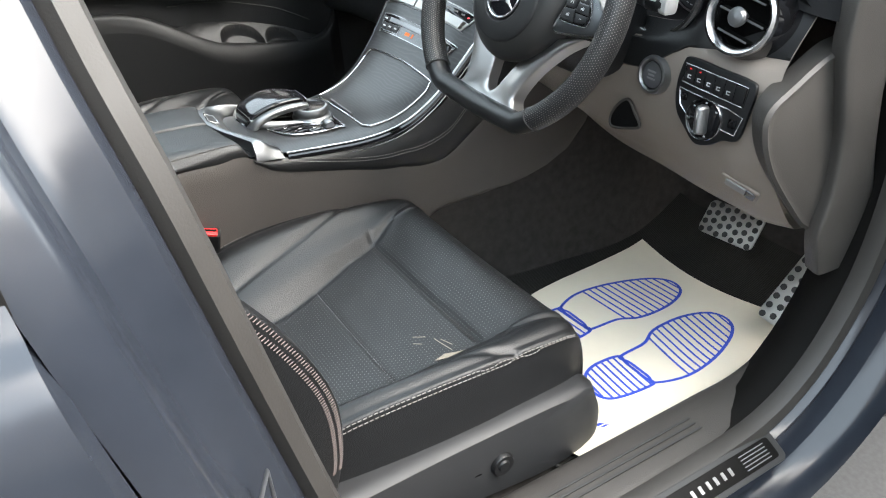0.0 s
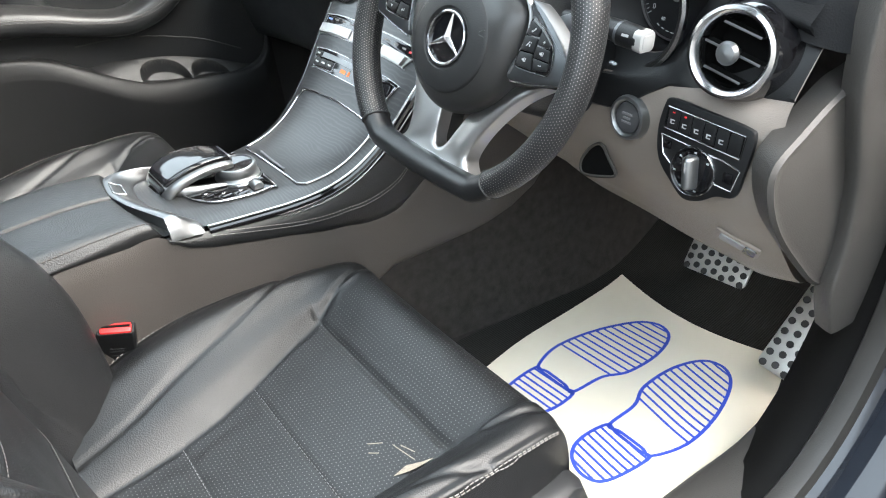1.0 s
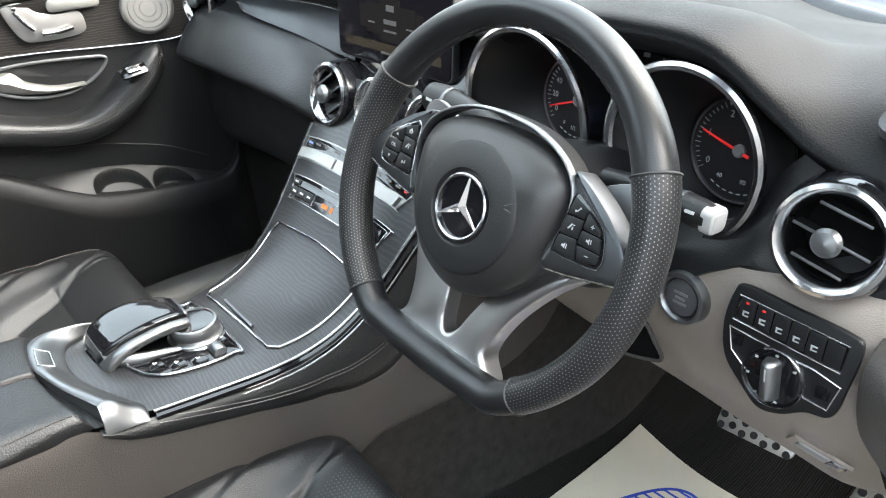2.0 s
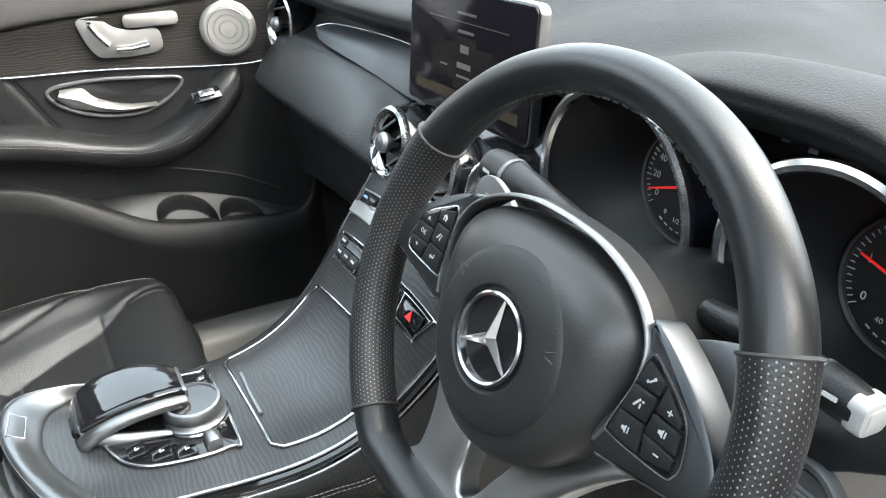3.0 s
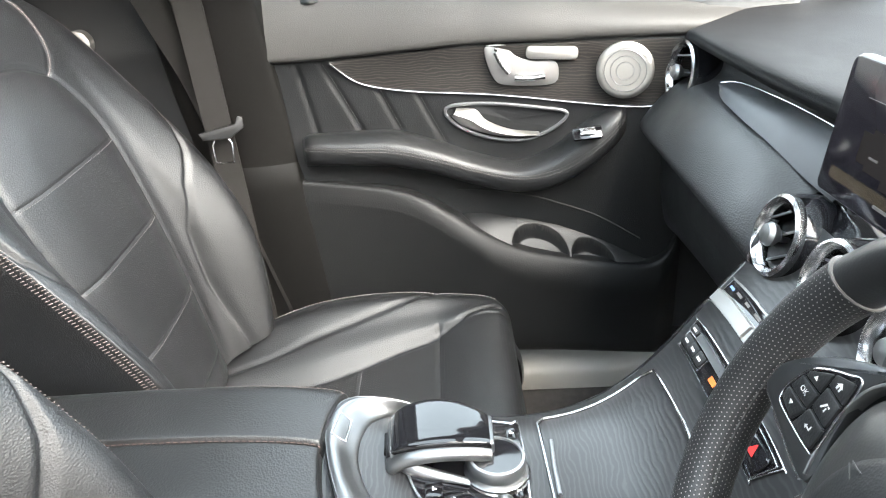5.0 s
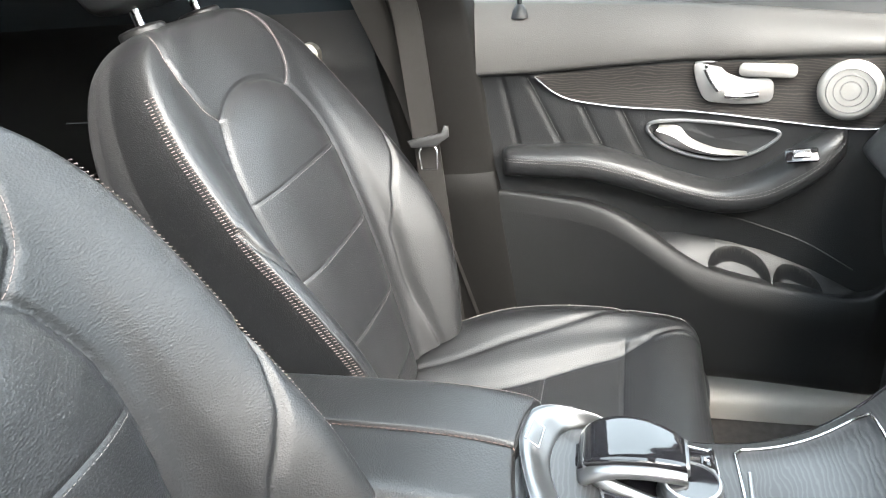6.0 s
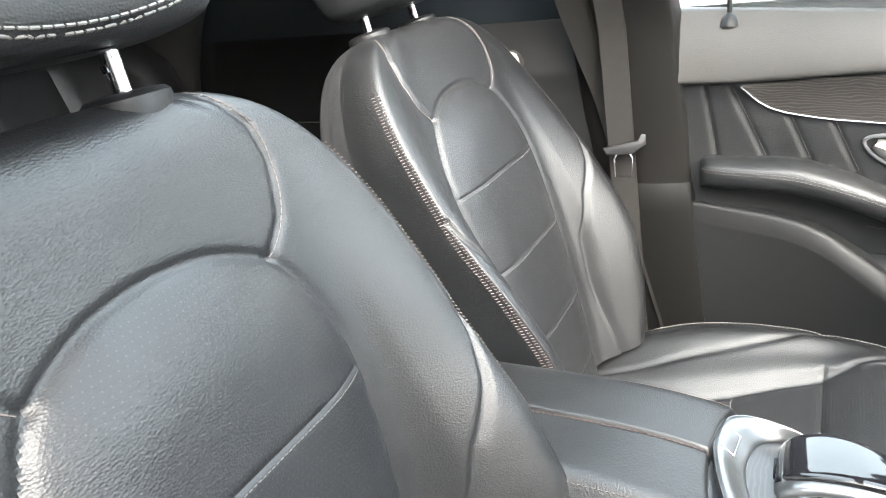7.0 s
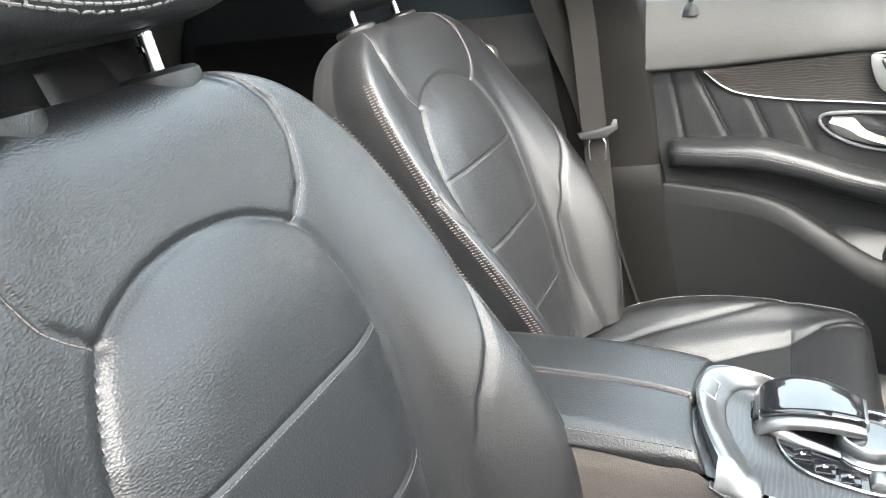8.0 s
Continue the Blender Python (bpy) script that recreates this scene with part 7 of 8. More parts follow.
# ---- centre pillars and belts ----
for s in (1, -1):
    pil = thing("centre_pillar", "grey plastic trimmed centre pillar behind the front seat", "pillar", kind="structure")
    rows = []
    for z in np.linspace(0.55, 1.55, 40):
        xb = float(np.interp(z, (0.5, 1.0, 1.25, 1.55), (0.715, 0.715, 0.690, 0.585)))
        yf = (-0.545 - 0.10 * (z - 0.614)) if s < 0 else (-0.635 - 0.255 * (z - 0.60) if z < 1.3 else -0.815)
        yb = yf - 0.205
        lowf = 0.012 if z < 0.955 else 0.0
        rows.append([(s * (xb + 0.05), yf - 0.004, z), (s * (xb + 0.014 - lowf), yf - 0.010, z), (s * (xb - lowf), yf - 0.022, z), (s * (xb - 0.012 - lowf), yf - 0.075, z), (s * (xb - 0.010 - lowf), yf - 0.15, z), (s * (xb + 0.004), yb + 0.012, z), (s * (xb + 0.05), yb, z)])
    for name, zone in (("lower_trim", [r for r in rows if r[0][2] < 0.985]), ("upper_trim", [r for r in rows if r[0][2] > 0.945])):
        bm = bmesh.new()
        sheet(bm, [curve(r, 22) for r in zone])
        part(name, bm, SEAL_GREY if name == "upper_trim" else SEAL_DARK, pil)
    # belt webbing with its tongue
    belt = thing("seat_belt", "grey seat belt hanging on the pillar with a chrome tongue", "seat belt")
    bm = bmesh.new()
    rows = []
    for z in np.linspace(0.60, 1.50, 30):
        xb = float(np.interp(z, (0.5, 1.0, 1.25, 1.55), (0.660, 0.662, 0.660, 0.565)))
        yc = (-0.705 - 0.05 * (z - 1.0)) if s < 0 else (-0.84 - 0.2 * (z - 1.0))
        rows.append([(s * xb, yc + k * 0.024, z) for k in (-1, -0.4, 0.4, 1)] + [(s * (xb + 0.0025), yc + k * 0.024, z) for k in (1, 0.4, -0.4, -1)])
    sheet(bm, rows, close_u=True, cap=True)
    part("webbing", bm, CLOTH_BELT, belt)
    if s < 0:
        m = facing((-0.645, -0.700, 1.040), (1, 0.25, 0.25))
        bm = bmesh.new()
        prism(bm, [(-0.036, 0.008), (0.026, 0.018), (0.032, 0.030), (0.040, 0.028), (0.040, 0.010), (0.014, -0.006), (-0.030, -0.004)], 0.012, m, 0.003)
        tg = part("tongue_grip", bm, PLASTIC, belt)
        bm = bmesh.new()
        tube(bm, [m @ Vector((a, b, 0.006)) for a, b in ((-0.010, -0.002), (-0.016, -0.014), (-0.014, -0.044), (0.014, -0.046), (0.016, -0.014), (0.010, -0.002))], 0.0034, 8, closed=True, flat=0.6)
        part("tongue", bm, CHROME, belt, "chrome belt tongue")

# ---- rear cabin ----
bench = thing("rear_bench", "black leather rear bench with seams", "rear seat")
ctrl = []
for x in (-0.66, -0.58, -0.36, -0.12, 0.0, 0.12, 0.36, 0.58, 0.66):
    d = 0.03 if abs(x) in (0.58,) else 0.0
    ctrl.append([(x, -1.30 + d, 0.55), (x, -1.15 + d, 0.70), (x, -1.25, 0.76), (x, -1.55, 0.74), (x, -1.62 + d, 0.80), (x, -1.68 + d, 1.0), (x, -1.76 + d, 1.22), (x, -1.80, 1.30), (x, -1.88, 1.31), (x, -1.95, 1.2)])
rows = patch(ctrl, 90, 100)
rows = grooved(rows, [[(a, 0.7), (a * 0.94, 1.34)] for a in (-0.56, -0.18, 0.18, 0.56, -0.37, 0.37)], (0, 2), 0.012, 0.010, (0, 1, 0))
bm = bmesh.new()
sheet(bm, rows)
part("bench_leather", bm, LEATHER, bench)
for x in (-0.37, 0.0, 0.37):
    bm = bmesh.new()
    box(bm, (x, -1.83, 1.35), (0.25, 0.08, 0.13), 0.03, None, 3)
    part("rear_headrest", bm, LEATHER, bench)
rdoor = thing("rear_passenger_door", "closed rear door lined with black leather", "car door")
rows = []
for z in np.linspace(0.55, 1.27, 40):
    rows.append([(-0.715 - 0.03 * max(0, z - 1.16) / 0.11, y, z) for y in np.linspace(-0.70 - 0.1 * (z - 0.6), -1.70, 60)])
rows = grooved(rows, [[(-0.98, 1.12), (-0.90, 0.95)], [(-1.06, 1.12), (-0.98, 0.95)], [(-1.14, 1.12), (-1.06, 0.95)], [(-0.8, 1.14), (-1.7, 1.15)]], (1, 2), 0.005, 0.006, (1, 0, 0))
bm = bmesh.new()
sheet(bm, rows)
part("lining", bm, PLASTIC, rdoor)
bm = bmesh.new()
tube(bm, curve([(-0.711, -1.10, 1.14), (-0.710, -1.16, 1.10), (-0.710, -1.24, 1.085), (-0.71, -1.5, 1.08)], 20), 0.0022, 8)
part("chrome_line", bm, CHROME, rdoor)
bm = bmesh.new()
box(bm, (-0.685, -1.2, 0.95), (0.07, 0.5, 0.06), 0.02)
part("door_armrest", bm, LEATHER_SIDE, rdoor)
bm = bmesh.new()
lathe(bm, [(0.022, -0.01), (0.022, 0.006), (0.018, 0.009), (0.0, 0.009)], 32, facing((-0.712, -0.93, 1.195), (1, -0.1, 0)))
part("tweeter", bm, MESH_SILVER, rdoor, "small round silver speaker")
bm = bmesh.new()
ctrl = [[(x, y, z) for x, z in ((-0.745, 1.265), (-0.71, 1.36), (-0.655, 1.48), (-0.62, 1.54))] for y in (-0.70, -1.2, -1.75)]
sheet(bm, patch(ctrl, 12, 8))
part("window_glass", bm, DARK_GLASS, rdoor, "dark privacy glass")
part("skin", body_side(-1, -0.725, -1.635), PAINT, rdoor, "dark blue-grey door skin")


# ---- front seats ----
def inner_edge(y, side):
    """Where the cushion's middle panel meets the bolster: it draws in towards the back."""
    if side < 0:
        return float(np.interp(y, (0.0, 0.12, 0.19, 0.253, 0.32, 0.385, 0.53), (-0.062, -0.075, -0.090, -0.112, -0.138, -0.158, -0.185)))
    return float(np.interp(y, (0.0, 0.12, 0.253, 0.385, 0.53), (0.130, 0.150, 0.166, 0.176, 0.195)))


def cushion_rows():
    ys = (0.0, 0.08, 0.16, 0.25, 0.33, 0.385, 0.44, 0.485, 0.512, 0.524, 0.526)
    zc = (0.618, 0.622, 0.630, 0.642, 0.656, 0.666, 0.690, 0.696, 0.678, 0.635, 0.57)
    ze = (0.655, 0.683, 0.702, 0.710, 0.710, 0.706, 0.702, 0.695, 0.676, 0.633, 0.57)
    wd = (0.225, 0.243, 0.256, 0.264, 0.266, 0.264, 0.262, 0.258, 0.252, 0.250, 0.250)
    ctrl = []
    for y, z, e, w in zip(ys, zc, ze, wd):
        lo = min(0.60, z - 0.05)
        row = []
        for s in (-1, 1):
            b = abs(inner_edge(y, s))
            half = [(w - 0.012, y, 0.545), (w, y, lo), (w + 0.002, y, e - 0.016), (w - 0.012, y, e - 0.002)]
            for f, g in ((0.22, 0.04), (0.50, 0.40), (0.74, 0.66), (1.0, 1.0)):
                x = (w - 0.012) + (b - w + 0.012) * f
                half.append((x, y, e + (z - e) * g + (0.004 if 0 < g < 1 else 0)))
            half.append((b * 0.5, y, z - 0.003))
            row.append([(s * x, a, c) for x, a, c in half])
        ctrl.append(row[0] + [(0, y, z - 0.004)] + row[1][::-1])
    return patch(ctrl, 210, 170)


ARCH = [(0.115, 0.0), (0.128, 0.14), (0.140, 0.266), (0.149, 0.378), (0.151, 0.435), (0.143, 0.486), (0.122, 0.532), (0.102, 0.555), (0.055, 0.576), (0.0, 0.583)]
ARCH = ARCH + [(-x, h) for x, h in ARCH[-2::-1]]
SHOULDER = [(0.108, 0.552), (0.134, 0.578), (0.147, 0.620), (0.146, 0.652), (0.130, 0.678), (0.116, 0.690)]
WING = [(0.262, 0.435), (0.258, 0.405), (0.238, 0.36), (0.205, 0.31), (0.180, 0.24), (0.168, 0.15), (0.16, 0.0)]
CROSS = (0.435, 0.303, 0.168, 0.047)


def arch_half(h):
    pts = ARCH[:10]
    return float(np.interp(h, [p[1] for p in pts], [p[0] for p in pts]))


def back_rows(depths):
    """The backrest's skin; depths: the bolster's reach at each height, for x below and above the middle."""
    hs = (0.0, 0.10, 0.20, 0.30, 0.40, 0.48, 0.55, 0.61, 0.655, 0.682, 0.695, 0.697)
    wd = (0.215, 0.245, 0.264, 0.272, 0.270, 0.262, 0.249, 0.226, 0.192, 0.150, 0.105, 0.07)
    cd = (0.004, 0.012, 0.018, 0.020, 0.017, 0.012, 0.006, 0.0, -0.006, -0.018, -0.040, -0.068)
    bk = (-0.11, -0.115, -0.12, -0.125, -0.125, -0.12, -0.118, -0.115, -0.112, -0.108, -0.100, -0.092)
    ctrl = []
    for i, (h, w, c, k) in enumerate(zip(hs, wd, cd, bk)):
        both = []
        for s, d in zip((-1, 1), depths):
            b = d[i]
            half = [(0.05, k, h), (w - 0.03, k, h), (w - 0.006, k + 0.03, h), (w, (b + k) / 2 + 0.01, h), (w - 0.002, b - 0.016, h), (w - 0.011, b - 0.002, h), (w - 0.036, b * 0.90 + c * 0.10, h), (w * 0.72, b * 0.50 + c * 0.50, h), (w * 0.60, c + 0.004, h), (w * 0.35, c, h)]
            both.append([(s * x, a, z) for x, a, z in half])
        ctrl.append(both[0] + [(0, c, h)] + both[1][::-1])
    return patch(ctrl, 400, 360)


INBOARD = (0.085, 0.117, 0.130, 0.110, 0.074, 0.050, 0.030, 0.013, -0.002, -0.018, -0.042, -0.070)
OUTBOARD = (0.086, 0.113, 0.126, 0.112, 0.078, 0.046, 0.024, 0.008, -0.005, -0.019, -0.042, -0.070)
OUT_PASSENGER = (0.080, 0.104, 0.112, 0.098, 0.070, 0.045, 0.024, 0.008, -0.006, -0.020, -0.042, -0.070)


def arch_inside(P):
    """How far each point (x, h) lies inside the arch-shaped insert; 0 outside."""
    A = np.array(ARCH[:-1])
    B = np.array(ARCH[1:])
    D = B - A
    t = np.clip(((P[:, None, :] - A) * D).sum(2) / (D * D).sum(1), 0, 1)
    d = np.sqrt((((A + t[..., None] * D) - P[:, None, :]) ** 2).sum(2)).min(1)
    inside = np.array([abs(x) < arch_half(min(h, 0.583)) and h < 0.583 for x, h in P])
    return np.where(inside, d, 0.0)


def lay(rows, line, axes, n, side, lift):
    """Points of a line in two axes laid on the sheet's face that looks to the side axis."""
    A = np.array([p for r in rows for p in r], float)
    A = A[A[:, side[0]] * side[1] > side[2]]
    out = []
    for p in curve([(*q,) for q in line], n) if len(line) > 2 else [np.array(line[0], float) + (np.array(line[1], float) - np.array(line[0], float)) * k / (n - 1) for k in range(n)]:
        d = ((A[:, list(axes)] - p) ** 2).sum(1)
        near = np.argpartition(d, 4)[:4]
        q = A[near]
        w = 1 / (d[near] + 1e-9)
        v = (q * w[:, None]).sum(0) / w.sum()
        v[axes[0]], v[axes[1]] = p
        v[side[0]] += lift
        out.append(v)
    return out


SEAM_PINK = mat("pinkish_grey_thread", (0.13, 0.105, 0.10), 0.8)
SCUFF_THREAD = mat("grey_seam_thread", (0.085, 0.08, 0.078), 0.8)


def front_seat(m, lean, label, worn, depths, low, head=(0, 0, 0)):
    """A seat at the pose m; low: the pose of its cushion and base, fitted to the camera's view apart from the back."""
    seat = thing("front_seat", label, "car seat", m, group="front seats")
    low_fit = m.inverted() @ low
    # cushion
    rows = cushion_rows()
    yy = np.linspace(0.0, 0.385, 30)
    edge_l = [(inner_edge(y, -1) - 0.004, y) for y in yy]
    edge_r = [(inner_edge(y, 1) + 0.004, y) for y in yy]
    gap = [(-0.176, 0.386), (0.190, 0.386)]
    rows = grooved(rows, [gap, edge_l, edge_r, [(0.178, 0.385), (0.205, 0.43), (0.222, 0.50)], [(-0.165, 0.385), (-0.190, 0.44), (-0.214, 0.50)]], (0, 1), 0.004, 0.006, (0, 0, 1))
    roll = [(-0.262, 0.385), (-0.236, 0.345), (-0.205, 0.27), (-0.170, 0.17), (-0.138, 0.08), (-0.12, 0.0)]
    roll_r = [(0.262, 0.385), (0.240, 0.33), (0.222, 0.25), (0.205, 0.15), (0.19, 0.0)]
    rows = grooved(rows, [curve(roll, 40), curve(roll_r, 40)], (0, 1), 0.004, 0.006, (0, 0, 1))
    cross = [[(inner_edge(y, -1), y), (inner_edge(y, 1), y)] for y in (0.247, 0.125)]
    rows = grooved(rows, cross, (0, 1), 0.002, 0.003, (0, 0, 1))
    cut = min(range(len(rows)), key=lambda k: abs(rows[k][len(rows[k]) // 2][1] - 0.386))
    for name, rr in (("cushion", rows[:cut + 1]), ("thigh_support", rows[cut:])):
        bm = bmesh.new()
        sheet(bm, rr)
        ob = part(name, bm, PERF, seat, "perforated black leather")
        at = ob.data.attributes.new("perforation", "FLOAT", "POINT")
        for k, v in enumerate(ob.data.vertices):
            x, y, z = v.co
            inside = inner_edge(y, -1) + 0.003 < x < inner_edge(y, 1) - 0.003 and z > 0.6
            at.data[k].value = 1.0 if inside else 0.0
    top = (2, 1, 0.6)
    for ln in cross:
        bm = bmesh.new()
        stitches(bm, lay(rows, ln, (0, 1), 40, top, 0.0004), 0.004, 0.003, 0.0005)
        part("stitching", bm, GREY_PLASTIC2, seat)
    for s in (-1, 1):
        for o in (0.0, 0.006):
            pts = [(s * (float(np.interp(y, (0.0, 0.08, 0.16, 0.25, 0.33, 0.385, 0.44, 0.485, 0.505), (0.225, 0.243, 0.256, 0.264, 0.266, 0.264, 0.262, 0.258, 0.252))) - 0.001 - 0.002 * o), y) for y in np.linspace(0.01, 0.50, 60)]
            A = np.array([p for r in rows for p in r], float)
            line = []
            for x, y in pts:
                near = A[np.abs(A[:, 1] - y) < 0.004]
                near = near[near[:, 0] * s > 0.2]
                zt = near[:, 2].max()
                tgt = zt - (0.006 if s > 0 else 0.0015) - o
                d = (near[:, 2] - tgt) ** 2 + 0.2 * (near[:, 1] - y) ** 2 - 0.02 * np.maximum(0, near[:, 0] * s - 0.2)
                q = near[d.argmin()]
                line.append((q[0] + s * 0.0006, y, q[2]))
            bm = bmesh.new()
            stitches(bm, line, 0.005, 0.0025, 0.0009, 0.0004, up=(s, 0, 0.6))
            part("stitching", bm, THREAD, seat, "pale edge stitching")
            if s < 0:
                break
    for ob in seat.children:
        ob.matrix_local = low_fit
    # backrest
    rows = back_rows(depths)
    rows = grooved(rows, [curve(ARCH, 120)], (0, 2), 0.0034, 0.005, (0, 1, 0))
    R2 = []
    for r in rows:
        R = np.array(r, float)
        k = np.where(R[:, 1] > -0.03, np.clip(arch_inside(R[:, (0, 2)]) / 0.080, 0, 1), 0.0)
        R[:, 1] += 0.017 * (1 - (1 - k) ** 2)
        R2.append(R)
    rows = R2
    front = [[(-x, h) for x, h in SHOULDER], SHOULDER]
    for ln in front + [WING, [(-x, h) for x, h in WING]]:
        sel = grooved(rows, [ln], (0, 2), 0.0035 if ln in front else 0.006, 0.0045, (0, 1, 0))
        rows = [np.where((a[:, 1] > -0.055)[:, None], b, a) for a, b in zip(rows, sel)]
    cl = [[(-arch_half(h) + 0.004, h), (arch_half(h) - 0.004, h)] for h in CROSS]
    sel = grooved(rows, cl, (0, 2), 0.0018, 0.0024, (0, 1, 0))
    rows = [np.where((a[:, 1] > -0.03)[:, None], b, a) for a, b in zip(rows, sel)]
    tilt = Matrix.Translation((0, 0.005, 0.66)) @ Matrix.Rotation(radians(lean), 4, "X")

    nc = len(rows[0])
    a, b = int(nc * 2.6 / 20), int(nc * 17.4 / 20)
    for name, cols, mtl in (("backrest_cover", range(a, b + 1), PERF_BACK), ("back_shell", range(0, a + 1), SEAT_PLASTIC), ("back_shell", range(b, nc), SEAT_PLASTIC)):
        bm = bmesh.new()
        sheet(bm, [[r[k] for k in cols] for r in rows])
        bmesh.ops.transform(bm, matrix=tilt, verts=bm.verts)
        ob = part(name, bm, mtl, seat)
        if mtl is PERF_BACK:
            at = ob.data.attributes.new("perforation", "FLOAT", "POINT")
            inv = tilt.inverted()
            Q = np.array([inv @ v.co for v in ob.data.vertices])
            at.data.foreach_set("value", np.where(Q[:, 1] > -0.03, (arch_inside(Q[:, (0, 2)]) > 0.008) * 1.0, 0.0))
    fr = (1, 1, -0.055)

    def sew(line, n, mtl, r=0.0007, length=0.0045, gap=0.0025, lift=0.0006):
        pts = [tilt @ Vector(p) for p in lay(rows, line, (0, 2), n, fr, lift)]
        bm = bmesh.new()
        stitches(bm, pts, length, gap, r, 0.0003, up=(0, 1, 0.2))
        part("stitching", bm, mtl, seat)
    for ln in front:
        sew([(x + (0.003 if x > 0 else -0.003), h) for x, h in ln], 50, SEAM_PINK, 0.0005, 0.005, 0.0014, 0.0001)
    for h in CROSS[:3]:
        sew([(-arch_half(h) + 0.006, h - 0.004), (arch_half(h) - 0.006, h - 0.004)], 40, SCUFF_THREAD, 0.0004, 0.003, 0.002)
    # double row of stitches down each side edge
    A = np.array([p for r in rows for p in r], float)
    for s in (-1, 1):
        ladder = []
        for o in (0.0, 0.008):
            line = []
            for h in np.linspace(0.06, 0.615, 130):
                near = A[np.abs(A[:, 2] - h) < 0.005]
                near = near[near[:, 0] * s > 0.12]
                ymax = near[:, 1].max()
                near2 = near[near[:, 0] * s > (near[:, 0] * s).max() - 0.045]
                d = (near2[:, 1] - (ymax - 0.006 - o)) ** 2 - 0.002 * near2[:, 0] * s + 0.3 * (near2[:, 2] - h) ** 2
                q = near2[d.argmin()]
                line.append(tilt @ Vector((q[0] + s * 0.0008, q[1], h)))
            for _ in range(12):
                line = [line[0]] + [(line[i - 1] + line[i] * 2 + line[i + 1]) / 4 for i in range(1, len(line) - 1)] + [line[-1]]
            ladder.append(line)
        for line in ladder:
            bm = bmesh.new()
            for p, u, v in zip(line, *ladder):
                d = (v - u).normalized() * 0.0024
                tube(bm, [p - d, p, p + d], 0.0006, 5)
            part("stitching", bm, SEAM_PINK, seat, "pale ladder stitching")
    # headrest, at its own small offset
    upper = tilt @ Matrix.Translation(head)
    for s in (-1, 1):
        bm = bmesh.new()
        tube(bm, [upper @ Vector((s * 0.076, -0.066, 0.66)), upper @ Vector((s * 0.074, -0.056, 0.80))], 0.0072, 20)
        post = part("headrest_post", bm, CHROME, seat, "chrome headrest post")
        if s < 0:
            for k in range(4):
                bm = bmesh.new()
                box(bm, (s * 0.075 + 0.005, -0.063 + 0.003 * k, 0.715 + 0.022 * k), (0.006, 0.006, 0.006), 0.0006, upper)
                part("notch", bm, GLOSS, post)
        bm = bmesh.new()
        lathe(bm, [(0.0065, 0.007), (0.018, 0.0075), (0.029, 0.006), (0.0325, 0.003), (0.033, -0.001), (0.032, -0.012)], 40, upper @ Matrix.Translation((s * 0.076, -0.064, 0.697 - 0.42 * head[1])) @ Matrix.Rotation(radians(-3), 4, "X"))
        part("post_collar", bm, PLASTIC, seat, "black plastic post collar")
    ctrl = []
    for z, w, d0, d1 in ((0.752, 0.060, -0.062, -0.020), (0.754, 0.105, -0.082, 0.002), (0.765, 0.128, -0.095, 0.016), (0.80, 0.138, -0.10, 0.020), (0.85, 0.140, -0.10, 0.012), (0.90, 0.136, -0.098, -0.002), (0.935, 0.115, -0.09, -0.02), (0.945, 0.06, -0.075, -0.04)):
        q = [(w, d0 + 0.03), (w * 0.93, d1 - 0.022), (w * 0.72, d1 - 0.002), (0, d1), (-w * 0.72, d1 - 0.002), (-w * 0.93, d1 - 0.022), (-w, d0 + 0.03), (-w * 0.8, d0), (0, d0 - 0.004), (w * 0.8, d0)]
        ctrl.append([(p[0], p[1], z) for p in curve(q, 72, closed=True)])
    ctrl = [[(x * 1.05, y, z - 0.026) for x, y, z in r] for r in ctrl]
    bm = bmesh.new()
    cols = [curve([r[j] for r in ctrl], 50) for j in range(72)]
    hrows = [[cols[j][i] for j in range(72)] for i in range(50)]
    sheet(bm, hrows, close_u=True, cap=True)
    bmesh.ops.transform(bm, matrix=upper, verts=bm.verts)
    hr = part("headrest", bm, LEATHER, seat)
    H = np.array([p for r in hrows for p in r], float)
    for o in (0.0, 0.004):
        ln = [(x, 0.732 + o + 0.020 * (abs(x) / 0.12) ** 2) for x in np.linspace(-0.122, 0.122, 50)]
        bm = bmesh.new()
        stitches(bm, [upper @ Vector(p) for p in lay(hrows, ln, (0, 2), 60, (1, 1, -0.045), 0.0026)], 0.006, 0.0018, 0.0010, 0.0004, up=(0, 1, 0))
        part("stitching", bm, THREAD, hr)
    for s in (-1, 1):
        for x in (0.082, 0.092):
            bm = bmesh.new()
            stitches(bm, [upper @ Vector(p) for p in lay(hrows, [(s * x, 0.742), (s * (x + 0.003), 0.804), (s * x, 0.874)], (0, 2), 40, (1, 1, -0.045), 0.0022)], 0.0045, 0.003, 0.0011, 0.0004, up=(0, 1, 0))
            part("stitching", bm, THREAD, hr)
    # base, runners, side cover with knob
    back_parts = set(seat.children)
    for s in (-1, 1):
        out = curve([(0.00, 0.40 + 0.10), (0.10, 0.49), (0.30, 0.475), (0.45, 0.46), (0.535, 0.475), (0.548, 0.52), (0.535, 0.57), (0.50, 0.60), (0.30, 0.605), (0.10, 0.60), (-0.01, 0.59)], 60, closed=True)
        c = sum(out) / len(out)
        bm = bmesh.new()
        sheet(bm, [[(s * x, c[0] + k * (p[0] - c[0]), c[1] + k * (p[1] - c[1])) for p in out] for k, x in ((0.98, 0.235), (1.0, 0.250), (1.0, 0.268), (0.97, 0.282), (0.9, 0.288), (0.5, 0.290), (0.02, 0.290))], close_u=True)
        cov = part("side_cover", bm, SEAT_PLASTIC, seat, "dark plastic side cover")
